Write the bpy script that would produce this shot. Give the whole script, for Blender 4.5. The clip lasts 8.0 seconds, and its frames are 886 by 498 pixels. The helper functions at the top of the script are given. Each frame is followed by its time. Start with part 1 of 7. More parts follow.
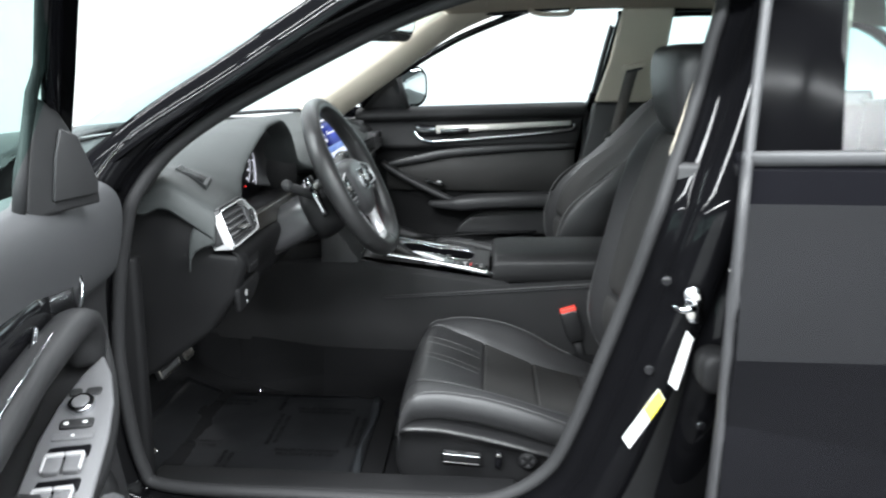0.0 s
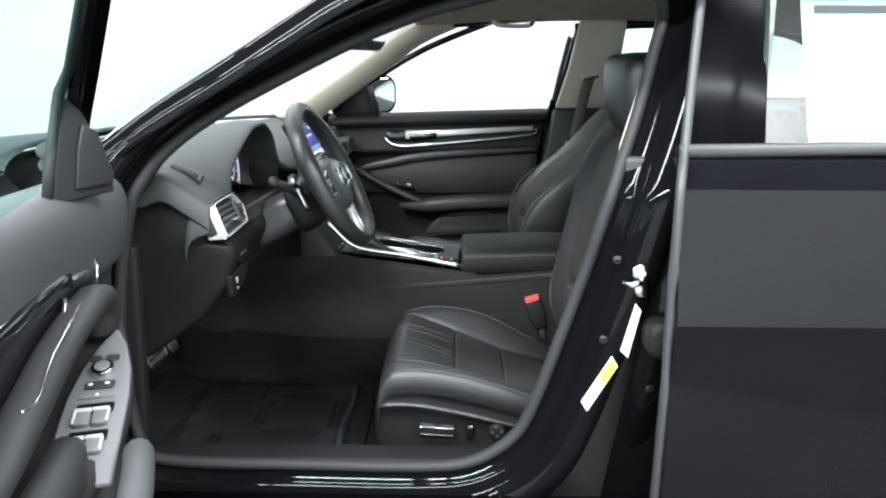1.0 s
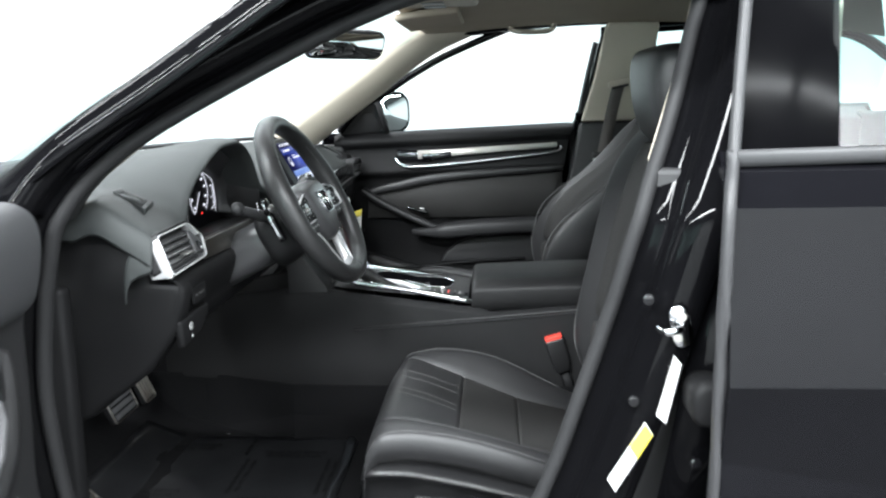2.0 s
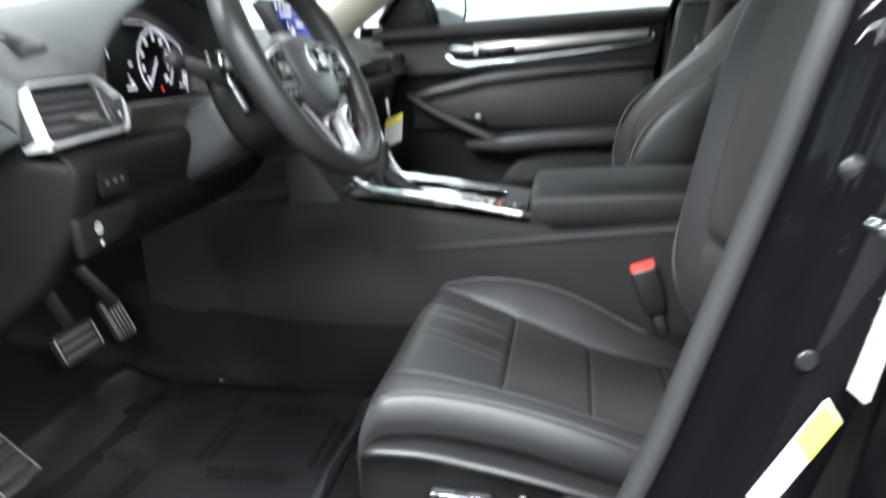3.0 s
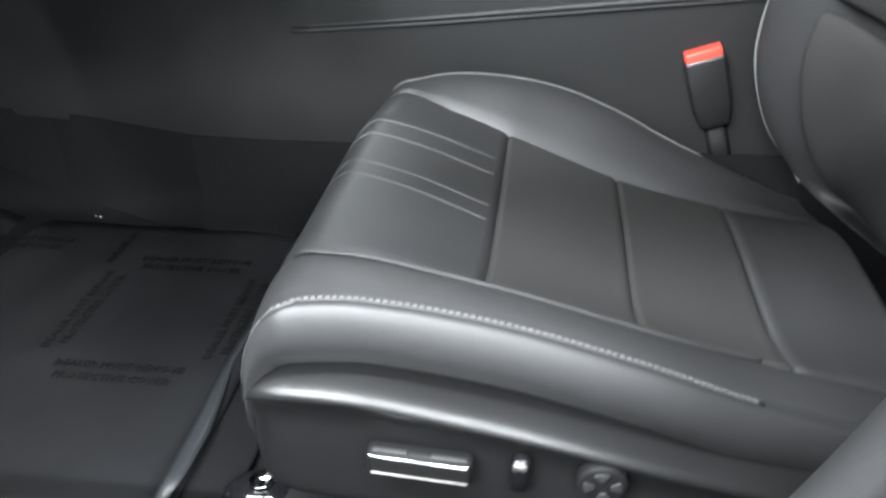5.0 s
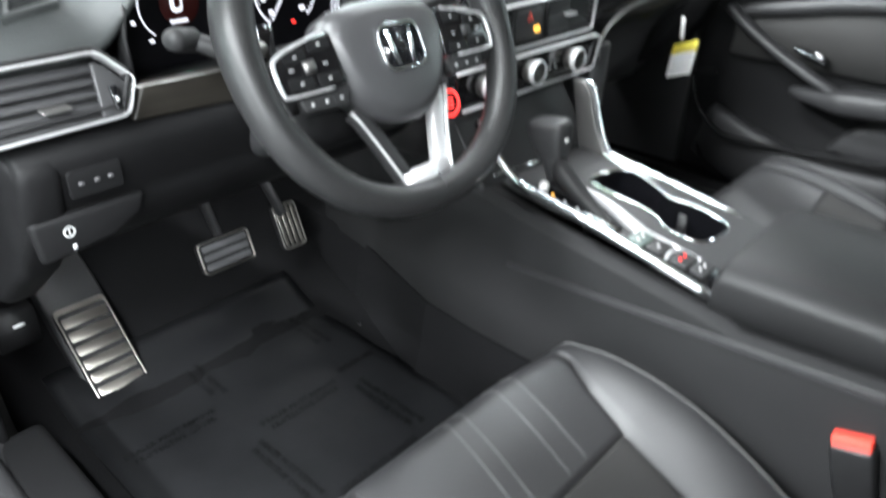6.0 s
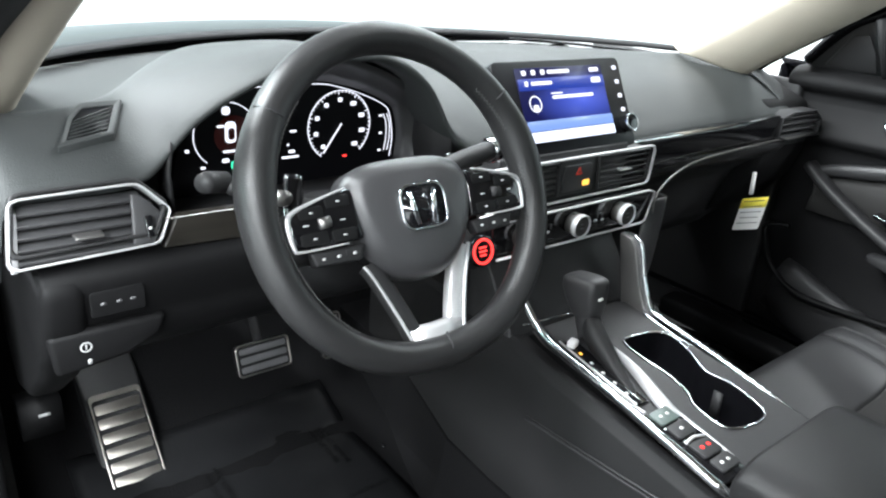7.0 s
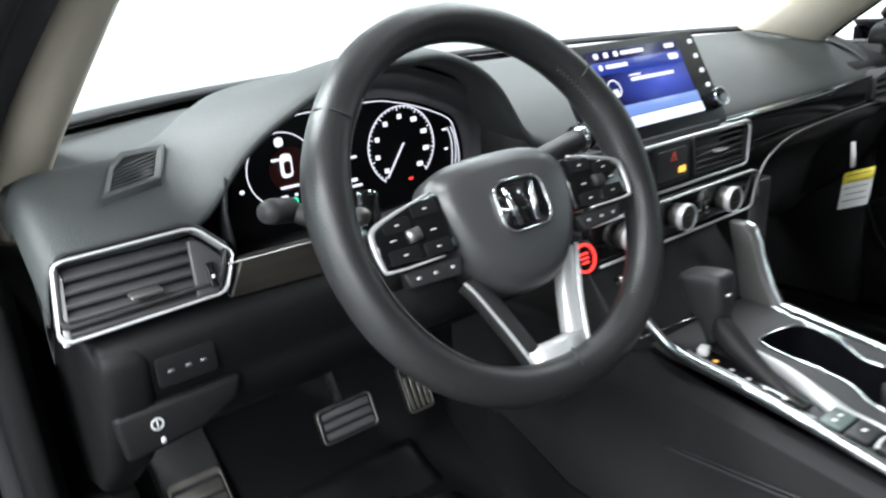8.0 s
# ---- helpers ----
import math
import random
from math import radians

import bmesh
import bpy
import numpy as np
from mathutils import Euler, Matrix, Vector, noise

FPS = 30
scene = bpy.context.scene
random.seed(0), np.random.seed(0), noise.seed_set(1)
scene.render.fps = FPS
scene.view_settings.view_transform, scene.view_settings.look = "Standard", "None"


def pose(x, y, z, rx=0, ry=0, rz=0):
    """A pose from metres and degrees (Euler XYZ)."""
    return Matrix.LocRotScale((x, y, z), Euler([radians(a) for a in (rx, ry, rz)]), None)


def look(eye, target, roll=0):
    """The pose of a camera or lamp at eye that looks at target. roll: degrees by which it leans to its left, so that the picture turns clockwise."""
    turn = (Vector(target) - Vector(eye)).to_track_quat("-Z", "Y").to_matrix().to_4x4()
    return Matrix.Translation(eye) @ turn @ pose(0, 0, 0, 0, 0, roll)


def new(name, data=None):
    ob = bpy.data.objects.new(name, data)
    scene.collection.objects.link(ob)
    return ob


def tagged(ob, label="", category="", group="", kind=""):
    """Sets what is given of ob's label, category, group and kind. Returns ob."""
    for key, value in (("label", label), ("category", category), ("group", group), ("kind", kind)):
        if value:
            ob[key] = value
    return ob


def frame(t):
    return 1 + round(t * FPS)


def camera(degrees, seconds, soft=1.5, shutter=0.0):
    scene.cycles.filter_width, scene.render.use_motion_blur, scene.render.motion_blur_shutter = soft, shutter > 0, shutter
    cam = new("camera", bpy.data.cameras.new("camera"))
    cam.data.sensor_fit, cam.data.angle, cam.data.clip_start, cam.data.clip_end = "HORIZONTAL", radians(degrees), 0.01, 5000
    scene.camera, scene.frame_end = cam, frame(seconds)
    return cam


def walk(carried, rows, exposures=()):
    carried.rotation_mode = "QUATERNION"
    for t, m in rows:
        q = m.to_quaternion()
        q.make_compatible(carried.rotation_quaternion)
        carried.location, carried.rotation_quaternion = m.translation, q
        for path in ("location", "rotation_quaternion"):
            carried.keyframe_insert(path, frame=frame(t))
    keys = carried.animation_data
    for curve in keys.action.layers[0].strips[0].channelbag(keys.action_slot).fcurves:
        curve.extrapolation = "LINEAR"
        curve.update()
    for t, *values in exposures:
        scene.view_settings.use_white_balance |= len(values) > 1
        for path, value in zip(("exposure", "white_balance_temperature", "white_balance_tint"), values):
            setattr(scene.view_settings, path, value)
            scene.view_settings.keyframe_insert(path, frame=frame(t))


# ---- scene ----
cam = camera(62.6, 8.0, soft=2.1, shutter=0.5)
PATH = [
    (0, (0.297, -1.825, 1.116), (0.162, 0.103, 0.603), 0.0),
    (0.5, (0.292, -1.947, 1.114), (0.273, 0.001, 0.663), 1.3),
    (1, (0.287, -1.961, 1.108), (0.247, -0.021, 0.623), 0.1),
    (1.2, (0.289, -1.951, 1.103), (0.246, -0.014, 0.608), -0.2),
    (2.3, (0.382, -1.595, 1.049), (0.179, 0.356, 0.667), -2.0),
    (2.5, (0.392, -1.52, 1.029), (0.146, 0.43, 0.66), -2.3),
    (3, (0.368, -1.313, 0.893), (0.019, 0.577, 0.338), -2.4),
    (3.2, (0.337, -1.208, 0.848), (0.026, 0.637, 0.139), -1.6),
    (3.5, (0.3, -1.08, 0.758), (0.021, 0.683, -0.146), -2.4),
    (3.8, (0.285, -0.994, 0.738), (0.058, 0.718, -0.271), -3.2),
    (4, (0.282, -0.969, 0.737), (0.077, 0.737, -0.286), -3.1),
    (4.2, (0.28, -0.96, 0.74), (0.09, 0.724, -0.322), -3.1),
    (5.3, (0.378, -0.927, 0.849), (-0.011, 0.695, -0.254), -0.7),
    (5.4, (0.401, -0.924, 0.88), (-0.088, 0.679, -0.211), -0.5),
    (5.5, (0.419, -0.92, 0.915), (-0.238, 0.632, -0.162), -1.8),
    (5.7, (0.473, -0.892, 0.978), (-0.467, 0.534, -0.063), -1.2),
    (5.9, (0.52, -0.856, 1.032), (-0.583, 0.468, 0.018), 0.6),
    (6, (0.535, -0.841, 1.047), (-0.626, 0.455, 0.062), 1.5),
    (6.5, (0.554, -0.774, 1.114), (-0.774, 0.485, 0.306), 5.9),
    (7, (0.557, -0.763, 1.112), (-0.846, 0.43, 0.332), 5.1),
    (7.5, (0.533, -0.764, 1.099), (-0.908, 0.4, 0.345), 3.4),
    (8, (0.459, -0.745, 1.034), (-1.068, 0.376, 0.392), -4.7),
]
EXPOSURES = [(0.0, -0.05), (1.2, -0.1), (2.7, 0.12), (3.0, 0.4), (3.5, 0.9), (4.2, 0.85), (5.3, 0.75), (5.6, 0.75), (6.0, 0.85), (6.5, 0.6), (7.0, 0.42), (8.0, 0.22)]
walk(cam, [(t, look(eye, target, roll)) for t, eye, target, roll in PATH], EXPOSURES)

# ---- light ----
world = bpy.data.worlds.new("studio_air")
scene.world = world
world.use_nodes = True
world.node_tree.nodes["Background"].inputs[0].default_value = (0.9, 0.97, 1.0, 1)
world.node_tree.nodes["Background"].inputs[1].default_value = 0.05


def strip_lamp(x, y, z, length, width, watts, rz=0.0):
    data = bpy.data.lights.new("tube_light", "AREA")
    data.shape, data.size, data.size_y, data.energy = "RECTANGLE", length, width, watts
    data.color = (0.95, 1.0, 1.03)
    ob = new("tube_light", data)
    ob.matrix_world = pose(x, y, z, 0, 0, rz)
    return ob


for lx, share in ((-3.4, 0.8), (-1.1, 1.35), (1.5, 0.8), (4.0, 0.7)):
    for ly, watts in ((-3.2, 330), (-1.55, 145), (1.6, 75), (2.8, 75)):
        strip_lamp(lx, ly, 3.05, 2.2, 0.16, watts * (share if ly < 0 else 0.8))


# ---- materials ----
def material(name, colour, rough=0.5, metal=0.0, scale=0.0, bump=0.0, vary=0.0, coat=0.0, spec=0.5, kind="noise", stretch=(1, 1, 1), glow=None, power=0.0):
    """A surface with large soft stains, a fine grain in its colour and a fine relief."""
    m = bpy.data.materials.new(name)
    m.use_nodes = True
    nt = m.node_tree
    p = nt.nodes["Principled BSDF"]
    p.inputs["Base Color"].default_value = (*colour, 1)
    p.inputs["Roughness"].default_value = rough
    p.inputs["Metallic"].default_value = metal
    p.inputs["Coat Weight"].default_value = coat
    p.inputs["Coat Roughness"].default_value = 0.03
    p.inputs["Specular IOR Level"].default_value = spec
    if glow:
        p.inputs["Emission Color"].default_value = (*glow, 1)
        p.inputs["Emission Strength"].default_value = power
    if scale:
        co = nt.nodes.new("ShaderNodeTexCoord")
        mp = nt.nodes.new("ShaderNodeMapping")
        mp.inputs["Scale"].default_value = stretch
        nt.links.new(co.outputs["Object"], mp.inputs["Vector"])
        if kind == "cells":
            fine = nt.nodes.new("ShaderNodeTexVoronoi")
            out = fine.outputs["Distance"]
        else:
            fine = nt.nodes.new("ShaderNodeTexNoise")
            fine.inputs["Detail"].default_value = 4
            out = fine.outputs["Fac"]
        fine.inputs["Scale"].default_value = scale
        nt.links.new(mp.outputs["Vector"], fine.inputs["Vector"])
        if bump:
            b = nt.nodes.new("ShaderNodeBump")
            b.inputs["Strength"].default_value = bump
            b.inputs["Distance"].default_value = 0.001
            nt.links.new(out, b.inputs["Height"])
            nt.links.new(b.outputs["Normal"], p.inputs["Normal"])
        if vary:
            wide = nt.nodes.new("ShaderNodeTexNoise")
            wide.inputs["Scale"].default_value = 7.0
            wide.inputs["Detail"].default_value = 5
            nt.links.new(co.outputs["Object"], wide.inputs["Vector"])
            both = nt.nodes.new("ShaderNodeMix")
            both.inputs["Factor"].default_value = 0.4
            nt.links.new(wide.outputs["Fac"], both.inputs["A"])
            nt.links.new(out, both.inputs["B"])
            ramp = nt.nodes.new("ShaderNodeMapRange")
            ramp.inputs["From Min"].default_value, ramp.inputs["From Max"].default_value = 0.25, 0.75
            ramp.inputs["To Min"].default_value, ramp.inputs["To Max"].default_value = 1 - vary, 1 + vary
            nt.links.new(both.outputs["Result"], ramp.inputs["Value"])
            mul = nt.nodes.new("ShaderNodeVectorMath")
            mul.operation = "SCALE"
            mul.inputs[0].default_value = colour
            nt.links.new(ramp.outputs["Result"], mul.inputs["Scale"])
            nt.links.new(mul.outputs["Vector"], p.inputs["Base Color"])
            rr = nt.nodes.new("ShaderNodeMapRange")
            rr.inputs["To Min"].default_value, rr.inputs["To Max"].default_value = max(0.02, rough - 0.1), min(1, rough + 0.1)
            nt.links.new(wide.outputs["Fac"], rr.inputs["Value"])
            nt.links.new(rr.outputs["Result"], p.inputs["Roughness"])
    return m


def glass(name, colour, rough=0.0):
    """A thin pane: clear straight through, with a mirror gloss on top."""
    m = bpy.data.materials.new(name)
    m.use_nodes = True
    nt = m.node_tree
    nt.nodes.remove(nt.nodes["Principled BSDF"])
    clear, gloss, mix, rim, steep, share = (nt.nodes.new(k) for k in ("ShaderNodeBsdfTransparent", "ShaderNodeBsdfGlossy", "ShaderNodeMixShader", "ShaderNodeLayerWeight", "ShaderNodeMath", "ShaderNodeMath"))
    clear.inputs["Color"].default_value = (*colour, 1)
    gloss.inputs["Roughness"].default_value = rough
    rim.inputs["Blend"].default_value = 0.5
    steep.operation, steep.inputs[1].default_value = "POWER", 5.0
    share.operation, share.inputs[1].default_value, share.inputs[2].default_value = "MULTIPLY_ADD", 0.3, 0.03
    nt.links.new(rim.outputs["Facing"], steep.inputs[0])
    nt.links.new(steep.outputs[0], share.inputs[0])
    nt.links.new(share.outputs[0], mix.inputs[0])
    nt.links.new(clear.outputs[0], mix.inputs[1])
    nt.links.new(gloss.outputs[0], mix.inputs[2])
    nt.links.new(mix.outputs[0], nt.nodes["Material Output"].inputs["Surface"])
    return m


LEATHER = material("black_leather", (0.021, 0.021, 0.022), 0.48, scale=900, bump=0.12, vary=0.12, kind="cells", spec=0.5)
FABRIC = material("black_woven_fabric", (0.028, 0.0275, 0.027), 0.7, scale=1500, bump=0.5, vary=0.2, spec=0.25)
PLASTIC = material("dark_grey_plastic", (0.022, 0.022, 0.023), 0.5, scale=700, bump=0.25, vary=0.12, spec=0.4)
PAD = material("soft_dash_pad", (0.031, 0.0345, 0.0345), 0.6, scale=800, bump=0.35, vary=0.1, kind="cells", spec=0.4)
# darker copy of PLASTIC: shade low in the cabin is put into its colour
SHADEPLASTIC = material("shaded_dark_plastic", (0.007, 0.007, 0.0075), 0.6, scale=700, bump=0.25, vary=0.15, spec=0.18)
COVER = material("airbag_cover_plastic", (0.044, 0.044, 0.046), 0.34, scale=700, bump=0.2, vary=0.1, spec=0.5)
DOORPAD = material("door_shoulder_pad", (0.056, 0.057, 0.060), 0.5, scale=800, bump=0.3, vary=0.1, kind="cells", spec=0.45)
SWITCHGREY = material("switch_panel_grey", (0.13, 0.13, 0.135), 0.38, scale=500, bump=0.1, vary=0.08)
GREY = material("grey_plastic", (0.13, 0.13, 0.135), 0.45, scale=700, bump=0.2, vary=0.08)
GREENGREY = material("green_grey_button", (0.09, 0.12, 0.11), 0.4, scale=300, bump=0.05, vary=0.1)
PIANO = material("piano_black", (0.006, 0.006, 0.007), 0.08, scale=300, bump=0.01, vary=0.2, coat=0.5)
PAINT = material("black_paint", (0.004, 0.004, 0.005), 0.12, scale=500, vary=0.2, coat=0.42, spec=0.0)
CHROME = material("chrome", (0.75, 0.76, 0.78), 0.1, 1.0, scale=200, bump=0.02, vary=0.04)
DIAL = material("dial_black", (0.004, 0.004, 0.005), 0.35, scale=300, bump=0.01, vary=0.2, spec=0.15)
BRUSHED = material("brushed_dark_metal", (0.20, 0.195, 0.19), 0.34, 0.8, scale=200, bump=0.1, vary=0.12, stretch=(1, 1, 10))
SATIN = material("satin_silver", (0.68, 0.68, 0.69), 0.32, 0.5, scale=400, bump=0.05, vary=0.06)
RIMLEATHER = material("wheel_rim_leather", (0.020, 0.020, 0.0205), 0.36, scale=800, bump=0.18, vary=0.15, kind="cells", spec=0.45)
FRAMEPAINT = material("frame_paint", (0.003, 0.003, 0.0035), 0.15, scale=500, bump=0.02, vary=0.2, coat=0.2, spec=0.0)
SHIELD = material("seat_shield_plastic", (0.009, 0.009, 0.0095), 0.33, scale=900, bump=0.15, vary=0.12, spec=0.5)
POST = material("matt_window_post", (0.002, 0.002, 0.0024), 0.16, scale=300, bump=0.01, vary=0.2, spec=0.03)
STEEL = material("brushed_steel", (0.80, 0.77, 0.72), 0.25, 0.5, scale=300, bump=0.1, vary=0.1, stretch=(1, 12, 1))
EDGE = material("grey_edge_rubber", (0.038, 0.038, 0.040), 0.45, scale=300, bump=0.15, vary=0.15, spec=0.4)
LOUVRE = material("vent_louvre_plastic", (0.045, 0.045, 0.047), 0.42, scale=600, bump=0.1, vary=0.1, spec=0.5)
RUBBER = material("black_rubber", (0.021, 0.021, 0.022), 0.6, scale=400, bump=0.2, vary=0.2, spec=0.22)
CARPET = material("black_carpet", (0.0055, 0.0055, 0.006), 0.95, scale=420, bump=1.0, vary=0.35, spec=0.1)
FILM = material("grey_plastic_film", (0.0086, 0.0089, 0.0098), 0.42, scale=40, bump=0.35, vary=0.25, spec=0.25)
LINER = material("beige_headliner", (0.42, 0.36, 0.29), 0.9, scale=900, bump=0.4, vary=0.08, spec=0.1)
BEIGE = material("beige_plastic", (0.5, 0.45, 0.37), 0.6, scale=700, bump=0.2, vary=0.06)
WOOD = material("dark_grain_trim", (0.02, 0.018, 0.015), 0.3, scale=60, bump=0.1, vary=0.5, stretch=(1, 0.15, 6), coat=0.3)
WHITE = material("white_wall", (0.82, 0.84, 0.84), 0.8, scale=30, bump=0.1, vary=0.03)
CEILING = material("dark_ceiling", (0.07, 0.07, 0.072), 0.8, scale=30, bump=0.1, vary=0.05)
FLOOR = material("grey_studio_floor", (0.045, 0.045, 0.046), 0.5, scale=20, bump=0.1, vary=0.1)
FOLD = material("clear_film_fold", (0.015, 0.0165, 0.0185), 0.42, scale=60, bump=0.3, vary=0.3, spec=0.35)
LIDLEATHER = material("armrest_leather", (0.009, 0.009, 0.0095), 0.5, scale=900, bump=0.15, vary=0.15, kind="cells", spec=0.3)
SIDEPLASTIC = material("console_side_plastic", (0.015, 0.015, 0.0155), 0.6, scale=700, bump=0.25, vary=0.2, spec=0.12)
PRINT = material("film_print", (0.003, 0.003, 0.0033), 0.6, scale=300, bump=0.05, vary=0.2, spec=0.2)
BELT = material("grey_seat_belt", (0.085, 0.075, 0.07), 0.6, scale=600, bump=0.5, vary=0.1, stretch=(1, 1, 4))
RED = material("red_plastic", (0.75, 0.06, 0.04), 0.4, scale=300, bump=0.05, vary=0.05)
# white price sheet; the window's teal dimming of light is put into its colour
SHEET = material("sheet_with_glass_tint", (0.40, 0.50, 0.50), 0.6, scale=200, bump=0.05, vary=0.06)
PEDAL = material("worn_pedal_steel", (0.58, 0.55, 0.50), 0.34, 1.0, scale=260, bump=0.15, vary=0.25, stretch=(1, 8, 1))
PAPER = material("white_paper", (0.75, 0.75, 0.74), 0.6, scale=200, bump=0.05, vary=0.04)
YELLOW = material("yellow_paper", (0.8, 0.68, 0.08), 0.6, scale=200, bump=0.05, vary=0.05)
INK = material("dark_print", (0.02, 0.02, 0.022), 0.7, scale=300, bump=0.05, vary=0.1)
GREYTEXT = material("pale_print", (0.55, 0.56, 0.56), 0.7, scale=300, bump=0.02, vary=0.05)
THREAD = material("grey_thread", (0.10, 0.10, 0.10), 0.8, scale=900, bump=0.4, vary=0.1)
LED = material("lit_white", (0.02, 0.02, 0.02), 0.4, spec=0.1, glow=(0.85, 0.88, 1.0), power=1.2)
LEDBLUE = material("lit_blue", (0.003, 0.003, 0.004), 0.3, spec=0.05, glow=(0.012, 0.03, 0.26), power=0.7)


def screen_gradient(m, dark, light):
    """The lit picture of a display: deep blue with a soft bright patch towards one side."""
    nt = m.node_tree
    co, mp, g, r = (nt.nodes.new(k) for k in ("ShaderNodeTexCoord", "ShaderNodeMapping", "ShaderNodeTexGradient", "ShaderNodeValToRGB"))
    mp.vector_type = "TEXTURE"
    mp.inputs["Location"].default_value = (0.5, 0.70, 0.52)
    mp.inputs["Scale"].default_value = (3.0, 0.62, 0.42)
    g.gradient_type = "SPHERICAL"
    r.color_ramp.elements[0].color = (*dark, 1)
    r.color_ramp.elements[1].color = (*light, 1)
    nt.links.new(co.outputs["Generated"], mp.inputs["Vector"])
    nt.links.new(mp.outputs["Vector"], g.inputs["Vector"])
    nt.links.new(g.outputs["Fac"], r.inputs["Fac"])
    nt.links.new(r.outputs["Color"], nt.nodes["Principled BSDF"].inputs["Emission Color"])


screen_gradient(LEDBLUE, (0.010, 0.012, 0.09), (0.10, 0.17, 0.95))
LEDMID = material("lit_mid_blue", (0.02, 0.02, 0.03), 0.3, spec=0.1, glow=(0.03, 0.08, 0.6), power=0.55)
LEDDIM = material("lit_pale_blue", (0.02, 0.02, 0.03), 0.3, spec=0.1, glow=(0.25, 0.42, 0.95), power=0.8)
LEDRED = material("lit_red", (0.05, 0.01, 0.01), 0.4, spec=0.1, glow=(1.0, 0.045, 0.04), power=2.2)
LEDRUST = material("lit_dim_red", (0.03, 0.01, 0.01), 0.4, spec=0.1, glow=(0.5, 0.06, 0.04), power=0.012)
LEDPALE = material("lit_pale_white", (0.02, 0.02, 0.03), 0.4, spec=0.1, glow=(0.75, 0.83, 1.0), power=1.3)
LEDGREEN = material("lit_green", (0.01, 0.05, 0.03), 0.4, spec=0.1, glow=(0.05, 0.8, 0.45), power=1.2)
LEDAMBER = material("lit_amber", (0.05, 0.03, 0.01), 0.4, spec=0.1, glow=(1.0, 0.5, 0.08), power=1.6)
GLASS = glass("clear_glass", (0.80, 0.90, 0.90))
TINT = glass("tinted_glass", (0.62, 0.86, 0.8))
DARKTINT = glass("privacy_glass", (0.66, 0.86, 0.84), 0.22)
MIRROR = material("mirror_glass", (0.8, 0.82, 0.82), 0.02, 1.0)


# ---- building helpers ----
def empty(name, label, category, at=(0, 0, 0), group="", kind=""):
    ob = new(name)
    ob.empty_display_size = 0.05
    ob.location = at
    return tagged(ob, label, category, group, kind)


def part(name, bm, mat, parent=None, label="", smooth=True, bevel=0.0, subsurf=0, solid=0.0, kind=""):
    me = bpy.data.meshes.new(name)
    bmesh.ops.recalc_face_normals(bm, faces=bm.faces)
    bm.to_mesh(me)
    bm.free()
    if smooth:
        for f in me.polygons:
            f.use_smooth = True
    me.materials.append(mat)
    ob = new(name, me)
    if solid:
        s = ob.modifiers.new("thick", "SOLIDIFY")
        s.thickness, s.offset = solid, 0
    if bevel:
        b = ob.modifiers.new("round", "BEVEL")
        b.width, b.segments, b.limit_method, b.angle_limit = bevel, 3, "ANGLE", radians(35)
        b.harden_normals = False
    if subsurf:
        s = ob.modifiers.new("soft", "SUBSURF")
        s.levels = s.render_levels = subsurf
    if parent is not None:
        p, q = parent, Matrix.Identity(4)
        chain = []
        while p is not None:
            chain.append(p)
            p = p.parent
        for p in reversed(chain):
            q = q @ p.matrix_parent_inverse @ p.matrix_basis
        ob.parent = parent
        ob.matrix_parent_inverse = q.inverted()
    return tagged(ob, label, kind=kind)


def V(*a):
    return Vector(a)


def curve(points, per=6, closed=False):
    """A smooth line through the points."""
    pts = [Vector(p) for p in points]
    n, out = len(pts), []
    for i in range(n if closed else n - 1):
        a, b, c, d = (pts[(i + k) % n] if closed else pts[min(max(i + k, 0), n - 1)] for k in (-1, 0, 1, 2))
        for k in range(per):
            t = k / per
            out.append(0.5 * ((2 * b) + (c - a) * t + (2 * a - 5 * b + 4 * c - d) * t * t + (3 * b - a - 3 * c + d) * t ** 3))
    if not closed:
        out.append(pts[-1])
    return out


def loft(rings, closed=True, caps=True, loop=False, bm=None):
    """Skin over rings of equal count. closed: each ring is a loop; loop: the last ring joins the first."""
    bm = bm or bmesh.new()
    rows = [[bm.verts.new(p) for p in r] for r in rings]
    n = len(rows[0])
    pairs = list(zip(rows, rows[1:])) + ([(rows[-1], rows[0])] if loop else [])
    for a, b in pairs:
        for i in range(n if closed else n - 1):
            j = (i + 1) % n
            bm.faces.new((a[i], a[j], b[j], b[i]))
    if caps and closed and not loop:
        bm.faces.new(rows[0][::-1])
        bm.faces.new(rows[-1])
    return bm


def tube(points, wide, high=None, sides=10, closed=False, up=(0, 0, 1), bm=None, square=0.0):
    """A bar swept along the points; wide is across, high along up."""
    pts = [Vector(p) for p in points]
    high = high or wide
    n, rings = len(pts), []
    for i, p in enumerate(pts):
        a = pts[(i - 1) % n] if closed or i else p
        b = pts[(i + 1) % n] if closed or i < n - 1 else p
        t = (b - a).normalized()
        s = t.cross(Vector(up))
        s = s.normalized() if s.length > 1e-5 else t.orthogonal().normalized()
        u = s.cross(t)
        w = wide(i / (n - 1)) if callable(wide) else wide
        h = high(i / (n - 1)) if callable(high) else high
        ring = []
        for k in range(sides):
            c, d = math.cos(2 * math.pi * (k + 0.5) / sides), math.sin(2 * math.pi * (k + 0.5) / sides)
            if square:
                c, d = math.copysign(abs(c) ** (1 - square), c), math.copysign(abs(d) ** (1 - square), d)
            ring.append(p + s * (w / 2 * c) + u * (h / 2 * d))
        rings.append(ring)
    return loft(rings, caps=not closed, loop=closed, bm=bm)


